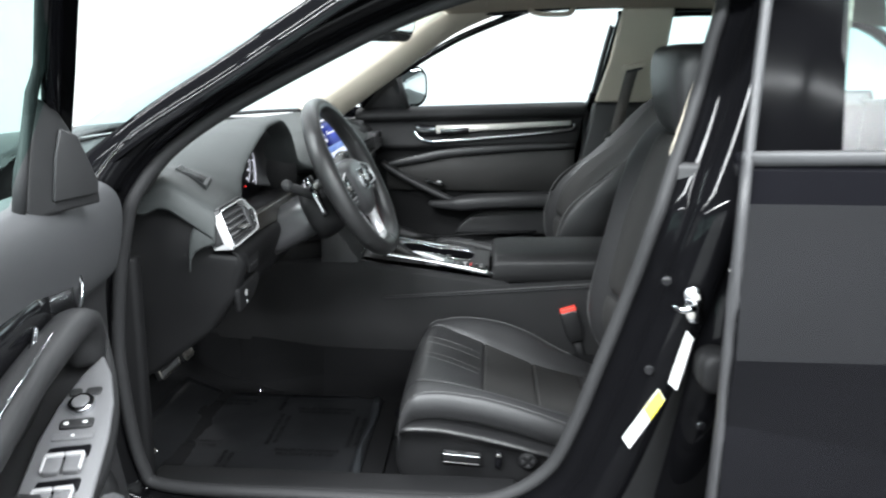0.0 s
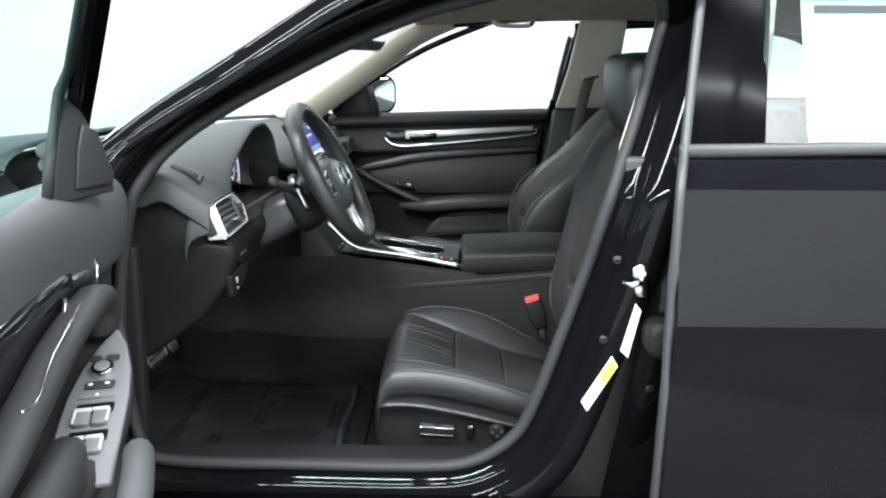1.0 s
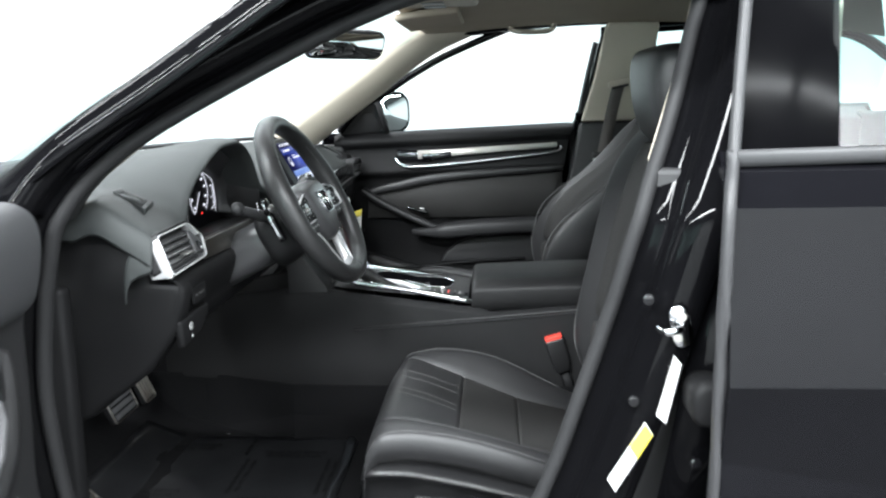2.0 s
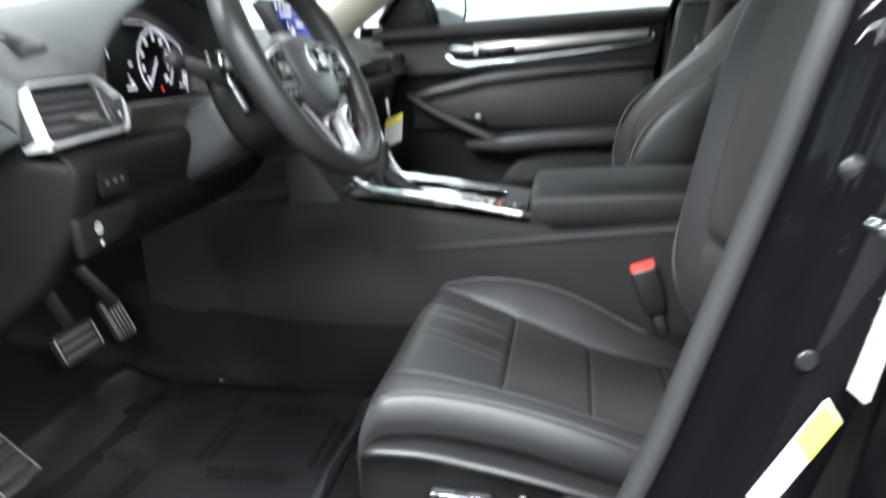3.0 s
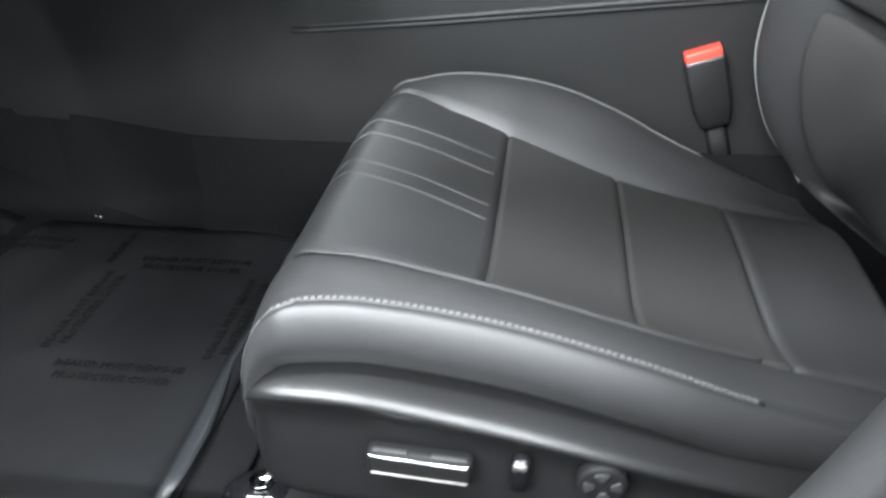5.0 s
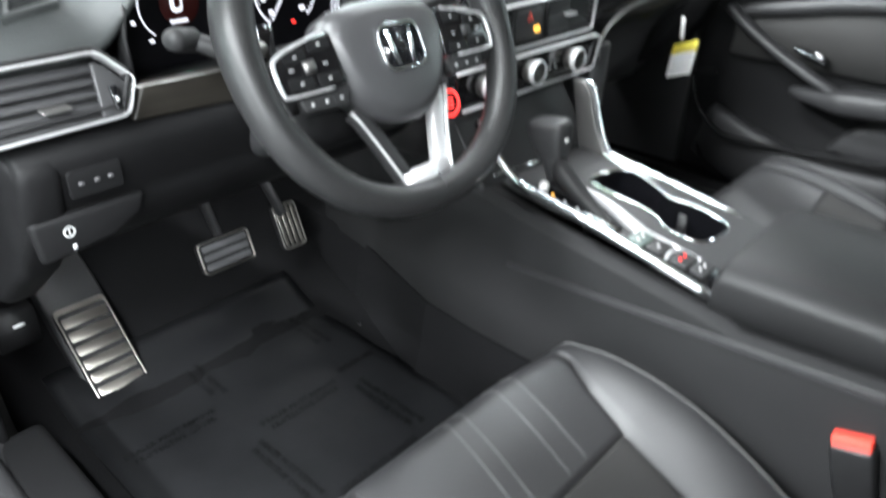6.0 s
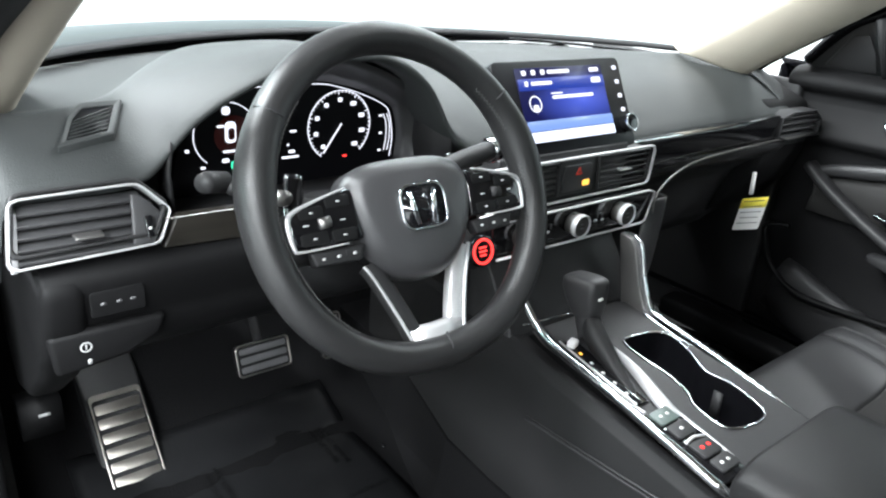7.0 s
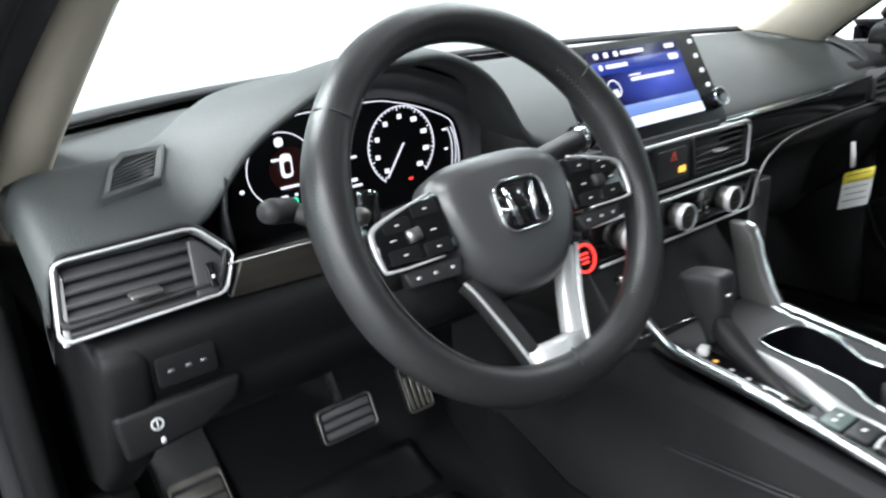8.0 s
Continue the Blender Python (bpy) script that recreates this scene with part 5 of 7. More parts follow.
def louvre_vent(outline, x, n, label, parent, framed=True, tilt=0.0):
    """A vent whose outline lies in y, z; its face stands at x where z is 0.8 and leans forwards by tilt."""
    cy, cz = (sum(p[k] for p in outline) / len(outline) for k in (0, 1))
    ox, across, up = x + tilt * 0.8, (0, 1, 0), (-tilt, 0, 1)
    inner = [(cy + (a - cy) * 0.94, cz + (b - cz) * 0.88) for a, b in outline]
    v = part("air_vent", frame_plate(outline, inner, (ox - 0.03, 0, 0), across, up, 0.034), PLASTIC, parent, label, bevel=0.002)
    bright = [(cy + (a - cy) * 1.025, cz + (b - cz) * 1.08) for a, b in outline]
    if framed:
        part("vent_frame", frame_plate(bright, outline, (ox - 0.01, 0, 0), across, up, 0.016), SATIN, v, "satin silver vent frame", bevel=0.0015)
    part("vent_back", plate(inner, (ox - 0.03, 0, 0), across, up, 0.004), DIAL, v)
    z0, z1 = min(b for _, b in inner), max(b for _, b in inner)
    for k in range(n):
        z = z0 + (z1 - z0) * (k + 0.5) / n
        cross = []
        for (a0, b0), (a1, b1) in zip(inner, inner[1:] + inner[:1]):
            if (b0 - z) * (b1 - z) < 0:
                cross.append(a0 + (a1 - a0) * (z - b0) / (b1 - b0))
        if len(cross) > 1:
            y0, y1 = min(cross), max(cross)
            part("louvre", rbox((ox - tilt * z - 0.006, (y0 + y1) / 2, z), (0.015, (y1 - y0) * 0.99, 0.0042), (0, 16, 0)), LOUVRE, v, bevel=0.001)
    return v


louvre_vent([(-0.6795, 0.810), (-0.671, 0.8535), (-0.668, 0.8570), (-0.662, 0.8585), (-0.568, 0.8600), (-0.560, 0.8590), (-0.554, 0.8555), (-0.534, 0.8360), (-0.533, 0.8320), (-0.545, 0.8105), (-0.549, 0.8070), (-0.555, 0.8055), (-0.673, 0.8030), (-0.678, 0.8055)], -0.133, 5, "side air vent", DASH, True, 0.43)
louvre_vent([(0.058, 0.846), (0.176, 0.846), (0.180, 0.841), (0.178, 0.795), (0.062, 0.795)], -0.084, 5, "centre air vent", DASH, False)
louvre_vent([(-0.15, 0.846), (-0.024, 0.846), (-0.012, 0.795), (-0.15, 0.795)], -0.084, 5, "centre air vent", DASH, False)
part("vent_frame", tube([V(-0.079, -0.165, 0.850), V(-0.079, 0.174, 0.850), V(-0.079, 0.181, 0.848), V(-0.079, 0.185, 0.842), V(-0.079, 0.182, 0.796), V(-0.079, 0.178, 0.7915), V(-0.079, 0.170, 0.790), V(-0.079, -0.165, 0.789)], 0.0045, 0.0045, 8, up=(1, 0, 0)), SATIN, DASH, "long satin silver frame round the centre vents")
for y in (-0.085, 0.118):
    part("vent_tab", rbox((-0.081, y, 0.8205), (0.012, 0.026, 0.003)), SATIN, DASH, "silver vent tab", bevel=0.0012)
louvre_vent([(0.622, 0.852), (0.66, 0.860), (0.755, 0.858), (0.785, 0.838), (0.782, 0.806), (0.66, 0.802), (0.622, 0.812)], -0.108, 4, "side air vent", DASH, False)


def gauges():
    g = part("gauge_panel", plate([(-0.50, 0.80), (-0.165, 0.80), (-0.168, 0.89), (-0.20, 0.925), (-0.28, 0.95), (-0.39, 0.95), (-0.47, 0.925)], (-0.258, 0, 0), (0, 1, 0), (0, 0, 1), 0.006), DIAL, DASH, "black glass instrument panel", bevel=0.001)
    U, W = (0, 1, 0), (0, 0, 1)
    cy, cz = -0.271, 0.877

    def arc(y, z, r, a0, a1, n):
        return [V(-0.2512, y + r * math.cos(radians(a0 + (a1 - a0) * k / n)), z + r * math.sin(radians(a0 + (a1 - a0) * k / n))) for k in range(n + 1)]

    part("speed_ring", tube(arc(cy, cz, 0.0465, 235, -48, 60), 0.0016, 0.001, 4, up=(1, 0, 0)), LED, g, "lit white dial ring")
    for k in range(41):
        a = radians(232 - 277 * k / 40)
        r0 = 0.0415 if k % 5 == 0 else 0.0438
        part("dial_tick", tube([V(-0.2512, cy + r * math.cos(a), cz + r * math.sin(a)) for r in (r0, 0.0462)], 0.0013, 0.001, 4, up=(1, 0, 0)), LED, g)
    part("needle", tube([V(-0.2505, cy + q * -0.024, cz - q * 0.034) for q in (-0.1, 1)], 0.0026, 0.0012, 4, up=(1, 0, 0)), LED, g, "white needle")
    part("info_ring", tube(arc(-0.426, 0.879, 0.0392, 10, 232, 50), 0.0015, 0.001, 4, up=(1, 0, 0)), LED, g, "lit white ring of the left display")
    part("info_glow", plate(disc(0.024, 32, -0.416, 0.878), (-0.2522, 0, 0), U, W, 0.0004), LEDRUST, g, "dim red display picture")
    return g


GAUGES = gauges()


def screen():
    top, bot = V(-0.152, 0.015, 0.970), V(-0.088, 0.015, 0.853)
    v = (top - bot).normalized()
    c = (top + bot) / 2
    u = V(0, 1, 0)
    n = u.cross(v)
    h = (top - bot).length
    s = part("touch_screen", plate(rounded(0.256, h, 0.01), c - n * 0.012, u, v, 0.016), DIAL, DASH, "black glass touch screen", bevel=0.002)
    o = c + n * 0.0045
    part("display", plate(rounded(0.174, 0.100, 0.002, 1, -0.003, 0.006), o, u, v, 0.0006), LEDBLUE, s, "lit blue display")
    o = c + n * 0.0055
    part("display_band", plate(rounded(0.172, 0.016, 0.001, 1, -0.002, 0.033), o, u, v, 0.0005), LEDMID, s, "brighter blue band")
    o = o + n * 0.0006
    part("display_bar", plate(rounded(0.172, 0.014, 0.001, 1, -0.002, -0.024), o, u, v, 0.0006), LEDDIM, s, "pale blue menu bar")
    part("display_bar", plate(rounded(0.172, 0.014, 0.001, 1, -0.002, -0.039), o, u, v, 0.0006), LEDPALE, s, "white menu bar")
    for a, c2, w, h in ((-0.075, 0.049, 0.008, 0.007), (-0.057, 0.049, 0.008, 0.007), (-0.039, 0.049, 0.008, 0.007), (-0.008, 0.049, 0.044, 0.005), (0.066, 0.049, 0.020, 0.006), (0.066, 0.034, 0.020, 0.008), (-0.045, 0.034, 0.040, 0.005), (-0.074, 0.034, 0.006, 0.007), (-0.02, 0.019, 0.022, 0.002), (0.012, 0.0135, 0.084, 0.0045), (-0.065, 0.000, 0.010, 0.010)):
        part("display_text", plate(rounded(w, h, min(w, h) * 0.3, 2, a, c2), o, u, v, 0.0006), LED, s)
    part("display_ring", frame_plate(disc(0.0115, 20, -0.065, 0.006), disc(0.0098, 20, -0.065, 0.006), o, u, v, 0.0005), LED, s)
    for k in range(5):
        part("screen_button", plate(rounded(0.009, 0.006, 0.002, 2, 0.112, 0.05 - 0.021 * k), o, u, v, 0.0004), LED, s)
    kc = c + u * 0.100 + v * -0.037
    knob = part("volume_knob", plate(disc(0.0125, 28, 0.012, 0.002), kc, u, v, 0.018), PIANO, s, "dark volume knob with a chrome rim", bevel=0.002)
    part("knob_rim", frame_plate(disc(0.0132, 28, 0.012, 0.002), disc(0.0108, 28, 0.012, 0.002), kc + n * 0.014, u, v, 0.005), CHROME, knob, "chrome rim", bevel=0.001)
    return s


screen()


def climate():
    c = part("climate_panel", plate([(-0.15, 0.738), (0.150, 0.738), (0.172, 0.786), (-0.16, 0.786)], (-0.078, 0, 0), (0, 1, 0), (0, 0, 1), 0.018), PIANO, DASH, "gloss black climate panel", bevel=0.003)
    for y in (-0.108, -0.008, 0.092):
        k = part("temperature_knob", plate(disc(0.0155), (-0.060, y, 0.764), (0, 1, 0), (0, 0, 1), 0.02), BRUSHED, c, "silver knob with a chrome rim", bevel=0.002)
        part("knob_rim", frame_plate(disc(0.0170), disc(0.0142), (-0.047, y, 0.764), (0, 1, 0), (0, 0, 1), 0.009), SATIN, k, "bright rim", bevel=0.0015)
        part("knob_face", plate(disc(0.0143), (-0.0425, y, 0.764), (0, 1, 0), (0, 0, 1), 0.002), DIAL, k, "dark face")
        for z in (0.767, 0.761):
            part("knob_mark", plate(rounded(0.008, 0.0022, 0.0008, 1, y, z), (-0.0404, 0, 0), (0, 1, 0), (0, 0, 1), 0.0004), GREYTEXT, k)
    for y, w in ((-0.058, 0.010), (0.042, 0.008), (0.058, 0.006), (0.128, 0.006)):
        key = part("climate_button", plate(rounded(0.020, 0.022, 0.003, 2, y, 0.758), (-0.0605, 0, 0), (0, 1, 0), (0, 0, 1), 0.002), PIANO, c, "gloss black climate button", bevel=0.0008)
        part("knob_mark", plate(rounded(w, 0.004, 0.001, 1, y, 0.758), (-0.0583, 0, 0), (0, 1, 0), (0, 0, 1), 0.0004), GREYTEXT, key)
    part("chrome_line", tube([V(-0.058, -0.16, 0.787), V(-0.058, 0.160, 0.787), V(-0.058, 0.176, 0.783), V(-0.056, 0.160, 0.740), V(-0.056, 0.150, 0.7365), V(-0.056, -0.15, 0.7365)], 0.004, 0.004, 6, up=(1, 0, 0)), SATIN, c)
    b = part("hazard_block", plate([(-0.026, 0.797), (0.048, 0.797), (0.048, 0.849), (-0.026, 0.849)], (-0.10, 0, 0), (0, 1, 0), (0, 0, 1), 0.022), PLASTIC, DASH, "block with the hazard switch", bevel=0.003)
    hz = part("hazard_switch", plate(rounded(0.058, 0.038, 0.004, 3, 0.010, 0.822), (-0.079, 0, 0), (0, 1, 0), (0, 0, 1), 0.003), COVER, b, "grey hazard switch", bevel=0.001)
    part("hazard_mark", frame_plate([(0.004, 0.826), (0.018, 0.826), (0.011, 0.838)], [(0.0075, 0.828), (0.0145, 0.828), (0.011, 0.834)], (-0.0758, 0, 0), (0, 1, 0), (0, 0, 1), 0.0004), RED, hz, "red triangle")
    part("airbag_lamp", plate(rounded(0.014, 0.008, 0.002, 2, 0.028, 0.813), (-0.0759, 0, 0), (0, 1, 0), (0, 0, 1), 0.0008), LEDAMBER, b, "lit amber airbag lamp")
    part("stack_face", loft([[V(x, y, z) for x, z in ((-0.12, 0.86), (-0.085, 0.86), (-0.085, 0.715), (-0.03, 0.64), (-0.02, 0.60), (-0.12, 0.60))] for y in (-0.135, 0.125)]), PLASTIC, DASH, "dark centre stack", bevel=0.004)


climate()


# ---- steering wheel ----
WC, WU, WN = V(-0.001, -0.343, 0.887), V(-0.455, 0, 0.89), V(0.89, 0, 0.455)


def WH(u, v, d=0.0):
    return WC + V(0, 1, 0) * u + WU * (v - 0.018) + WN * d


def steering():
    w = empty("steering_wheel", "black leather steering wheel with silver spokes and buttons", "steering wheel", tuple(WC))
    rings = []
    for k in range(64):
        a = 2 * math.pi * k / 64
        r = 0.1635 + (-0.006 * max(0, -math.sin(a)) ** 6)
        c = WH(r * math.cos(a), r * math.sin(a))
        out = (WH(math.cos(a), math.sin(a)) - WH(0, 0)).normalized()
        fat = 1.0 + 0.12 * math.exp(-((math.sin(a) - 0.25) / 0.25) ** 2)
        rings.append([c + out * (0.0168 * fat * math.cos(q)) + WN * (0.0185 * fat * math.sin(q)) for q in np.linspace(0, 2 * math.pi, 14, endpoint=False)])
    part("rim", loft(rings, caps=False, loop=True), RIMLEATHER, w, "stitched black leather rim")
    # airbag cover
    half = [(0.0, 0.043), (0.04, 0.041), (0.066, 0.032), (0.076, 0.014), (0.074, -0.012), (0.062, -0.044), (0.044, -0.066), (0.022, -0.079), (0.0, -0.082)]
    line = half + [(-a, b) for a, b in half[-2:0:-1]]
    line = [(p.x, p.y) for p in curve([(a, b, 0) for a, b in line], 3, closed=True)]
    rings = [[WH(a * k, -0.018 + (b + 0.018) * k, d) for a, b in line] for k, d in ((0.98, -0.03), (1.0, -0.010), (0.985, -0.002), (0.94, 0.003), (0.86, 0.0105), (0.80, 0.0130), (0.72, 0.0148), (0.4, 0.017), (0.1, 0.018))]
    part("airbag_cover", loft(rings), COVER, w, "dark grey airbag cover")
    e = part("emblem", frame_plate(rounded(0.056, 0.046, 0.013), rounded(0.051, 0.041, 0.011), WH(0, -0.010, 0.0165), V(0, 1, 0), WU, 0.004), CHROME, w, "plain silver emblem", bevel=0.001)
    part("emblem_inset", plate(rounded(0.052, 0.042, 0.011), WH(0, -0.010, 0.0168), V(0, 1, 0), WU, 0.0016), PIANO, e, "black emblem inset")
    for x in (-0.011, 0.011):
        part("emblem_bar", tube([WH(x * 1.35, 0.006, 0.0195), WH(x * 0.85, -0.027, 0.0195)], 0.007, 0.004, 6, up=tuple(WN)), CHROME, e, "chrome bar")
    for sgn in (-1, 1):
        o = [(sgn * a, b) for a, b in ((0.070, 0.020), (0.100, 0.014), (0.132, 0.005), (0.141, -0.003), (0.139, -0.027), (0.10, -0.030), (0.066, -0.030))]
        pod = part("button_pod", plate(o, WH(0, 0, -0.012), V(0, 1, 0), WU, 0.02), PIANO, w, "black button pod with a silver edge", bevel=0.004)
        edge = [WH(sgn * a, b, 0.008) for a, b in ((0.078, 0.020), (0.100, 0.015), (0.132, 0.006), (0.141, -0.003), (0.140, -0.026), (0.132, -0.031), (0.085, -0.031))]
        part("pod_edge", tube(curve(edge, 4), lambda s: 0.002 + 0.0035 * math.sin(math.pi * s) ** 2, 0.004, 6, up=tuple(WN)), SATIN, pod, "silver pod edge")
        for a, b, bw in ((0.088, 0.009, 0.026), (0.117, 0.002, 0.025), (0.087, -0.0225, 0.026), (0.118, -0.0215, 0.028)):
            key = part("wheel_button", plate(rounded(bw, 0.0115, 0.0025, 2, sgn * a, b), WH(0, 0, 0.0075), V(0, 1, 0), WU, 0.0016), SHADEPLASTIC, pod, bevel=0.0006)
            part("button_mark", plate(rounded(0.0042, 0.0016, 0.0005, 1, sgn * a, b), WH(0, 0, 0.0092), V(0, 1, 0), WU, 0.0003), GREYTEXT, key)
        part("roller_band", plate(rounded(0.052, 0.013, 0.003, 2, sgn * 0.105, -0.0085), WH(0, 0, 0.0072), V(0, 1, 0), WU, 0.0008), DIAL, pod, "dark band round the thumb roller")
        part("pod_wheel", tube([WH(sgn * 0.099, -0.008, 0.0085), WH(sgn * 0.111, -0.009, 0.0085)], 0.011, 0.006, 12, up=tuple(WN)), BRUSHED if sgn < 0 else PLASTIC, pod, "thumb roller")
        for a in (0.086, 0.124):
            part("button_mark", plate(rounded(0.006, 0.0012, 0.0004, 1, sgn * a, -0.0085), WH(0, 0, 0.0082), V(0, 1, 0), WU, 0.0003), GREYTEXT, pod)
        # a lower row of flat keys on a piece of its own
        flat = [(sgn * a, b) for a, b in ((0.066, -0.034), (0.124, -0.033), (0.120, -0.047), (0.072, -0.049))]
        row = part("lower_keys", plate(flat, WH(0, 0, -0.010), V(0, 1, 0), WU, 0.015), PLASTIC, w, "flat row of small keys", bevel=0.0025)
        for a in (0.079, 0.096, 0.112):
            part("button_mark", plate(rounded(0.0042, 0.0026, 0.0008, 1, sgn * a, -0.041), WH(0, 0, 0.0052), V(0, 1, 0), WU, 0.0004), GREYTEXT, row)
        part("key_joint", plate(rounded(0.0007, 0.012, 0.0002, 1, sgn * 0.0875, -0.041), WH(0, 0, 0.0050), V(0, 1, 0), WU, 0.0004), INK, row)
        part("pod_arm", tube([WH(sgn * 0.12, -0.02, -0.012), WH(sgn * 0.15, -0.02, -0.008)], 0.05, 0.02, 8, up=tuple(WN), square=0.4), PLASTIC, w, "dark wheel arm")
        # lower spokes: the dark side plate and the silver blade
        leg = [WH(sgn * a, b, d) for a, b, d in ((0.057, -0.056, -0.016), (0.051, -0.068, -0.014), (0.040, -0.094, -0.013), (0.029, -0.124, -0.011), (0.024, -0.140, -0.010))]
        part("spoke", tube(curve(leg, 5), 0.020, 0.016, 10, up=tuple(WN), square=0.45), SATIN if sgn > 0 else PLASTIC, w, "satin metal lower spoke" if sgn > 0 else "dark lower spoke")
        part("spoke_edge", tube(curve([p + WN * 0.0085 + V(0, sgn * 0.0085, 0) for p in leg], 5), 0.0045, 0.003, 6), SATIN, w, "bright spoke edge")
        part("rim_stitch", tube([WH(sgn * 0.131 * q, 0.0913 * q, 0.0) + WN * d for q, d in ((1.02 - 0.1, 0.005), (0.985, 0.0185), (1.06, 0.0185), (1.13, 0.006))], 0.0025, 0.002, 5), INK, w, "seam across the rim")
    part("spoke_foot", tube([WH(-0.032, -0.142, -0.010), WH(0, -0.143, -0.008), WH(0.032, -0.142, -0.010)], 0.034, 0.018, 8, up=tuple(WN), square=0.45), SATIN, w, "silver foot of the spokes")
    for sgn in (-1, 1):
        zig = []
        for k in range(110):
            a = math.radians(-52 + 96 * k / 109)
            r = 0.1635 - 0.0160 + (0.0012 if k % 2 else -0.0006)
            zig.append(WH(sgn * r * math.cos(a), r * math.sin(a), 0.0085 + (0.0022 if k % 2 else -0.0008)))
        part("rim_stitch", tube(zig, 0.0011, 0.0011, 4), THREAD, w, "grey cross stitching inside the rim")
    part("rim_stitch", tube([WH(0.0, -0.137, 0.012), WH(0.0, -0.15, 0.0185), WH(0.0, -0.165, 0.014)], 0.0025, 0.002, 5), INK, w, "seam across the rim")
    part("wheel_back", loft([[WH(a * r, b * r - 0.026, d) for a, b in rounded(0.216, 0.112, 0.045, 7)] for d, r in ((-0.030, 0.65), (-0.042, 0.85), (-0.060, 0.95), (-0.084, 1.0), (-0.096, 0.96), (-0.102, 0.8))]), SHADEPLASTIC, w, "dark rounded back of the wheel hub")
    for sgn in (-1, 1):
        part("shift_paddle", tube(curve([WH(sgn * 0.094, 0.046, -0.056), WH(sgn * 0.101, 0.010, -0.057), WH(sgn * 0.101, -0.036, -0.058)], 4), 0.020, 0.012, 8, up=tuple(WN), square=0.4), PIANO, w, "dark shift paddle")
        part("paddle_edge", tube(curve([WH(sgn * 0.1042, 0.041, -0.0575), WH(sgn * 0.1112, 0.008, -0.0585), WH(sgn * 0.1112, -0.031, -0.0595)], 4), 0.0016, 0.006, 6, up=tuple(WN)), CHROME, w, "bright line along the paddle")
    part("column_shroud", loft([[WH(a * k, b * k - 0.024, d) for a, b in rounded(0.148, 0.086, 0.034, 6)] for d, k in ((-0.085, 0.80), (-0.100, 0.94), (-0.125, 1.0), (-0.18, 1.02), (-0.25, 1.02))]), COVER, w, "dark steering column shroud")
    return w


steering()


# ---- console ----
def console():
    c = empty("centre_console", "black centre console with silver rails, shifter and cup holders", "console", (0.2, 0, 0.3))

    def deck(x):
        return 0.634 - 0.105 * x

    rings = []
    for x, top in ((-0.46, 0.60), (-0.30, 0.61), (-0.12, 0.64), (-0.02, 0.636), (0.04, 0.626), (0.15, 0.612), (0.29, 0.594), (0.325, 0.590), (0.342, 0.582), (0.75, 0.614)):
        w = interp(x, [(-0.46, 0.45), (-0.36, 0.5), (-0.12, 0.95), (-0.05, 1.0)])
        low = 0.49 if 0.03 < x < 0.3 else top - 0.006
        rings.append([V(x, y * w, z) for y, z in ((-0.150, 0.40), (-0.150, 0.46), (-0.148, 0.53), (-0.142, top - 0.012), (-0.13, top - 0.002), (-0.11, top - 0.006), (-0.106, low), (0.086, low), (0.09, top - 0.006), (0.108, top - 0.002), (0.12, top - 0.012), (0.13, 0.53), (0.132, 0.46), (0.132, 0.40))])
    part("side_body", loft(rings, closed=True), SIDEPLASTIC, c, "black console body", bevel=0.004)
    crease = curve([V(0.032, -0.1485, 0.549), V(0.18, -0.148, 0.559), V(0.32, -0.1465, 0.570), V(0.52, -0.1445, 0.586), V(0.70, -0.1435, 0.600)], 5)
    part("side_ledge", tube(crease, lambda s: 0.001 + 0.006 * s, lambda s: 0.001 + 0.009 * s, 8), PLASTIC, c, "raised ledge along the console side")
    part("side_groove", tube([p + V(0, -0.0006, -0.0048 - 0.00006 * k) for k, p in enumerate(crease)], 0.0035, 0.003, 6), INK, c, "dark joint under the ledge")
    part("lower_side", loft([[V(x, y * w, z) for y, z in ((-0.185, 0.27), (-0.165, 0.34), (-0.155, 0.41), (0.137, 0.41), (0.147, 0.34), (0.165, 0.27))] for x, w in ((-0.60, 0.4), (-0.36, 0.5), (-0.12, 0.95), (0.0, 1.0), (0.3, 1.0), (0.75, 1.0))]), CARPET, c, "carpeted foot of the console", smooth=False)
    part("armrest_lid", loft([[V(x, y, z + dz) for y, z in ((-0.122, 0.580), (-0.127, 0.600), (-0.124, 0.628), (-0.112, 0.640), (-0.085, 0.646), (0.07, 0.646), (0.095, 0.640), (0.107, 0.628), (0.110, 0.600), (0.106, 0.580))] for x, dz in ((0.297, -0.012), (0.301, -0.003), (0.315, 0.0), (0.40, 0.003), (0.50, 0.006), (0.62, 0.008), (0.64, -0.002))]), LIDLEATHER, c, "padded black leather armrest lid", bevel=0.004)
    n = [V(-0.05, -0.128, 0.72), V(-0.022, -0.126, 0.69), V(0.008, -0.124, 0.662), V(0.045, -0.123, 0.647), V(0.156, -0.123, 0.630), V(0.30, -0.122, 0.602)]
    part("silver_rail", tube(curve(n, 5), lambda s: 0.006 + 0.005 * min(1, s * 2), 0.012, 8, square=0.3), CHROME, c, "bright silver rail")
    f = [V(-0.046, 0.100, 0.736), V(-0.022, 0.099, 0.733), V(-0.010, 0.099, 0.722), V(0.006, 0.099, 0.674), V(0.024, 0.099, 0.639), V(0.041, 0.099, 0.631), V(0.171, 0.096, 0.613), V(0.274, 0.09, 0.597)]
    part("silver_rail", tube(curve(f, 5), lambda s: 0.004 + 0.005 * min(1, s * 2), lambda s: 0.004 + 0.007 * min(1, s * 2), 8, square=0.3), CHROME, c, "bright silver rail")
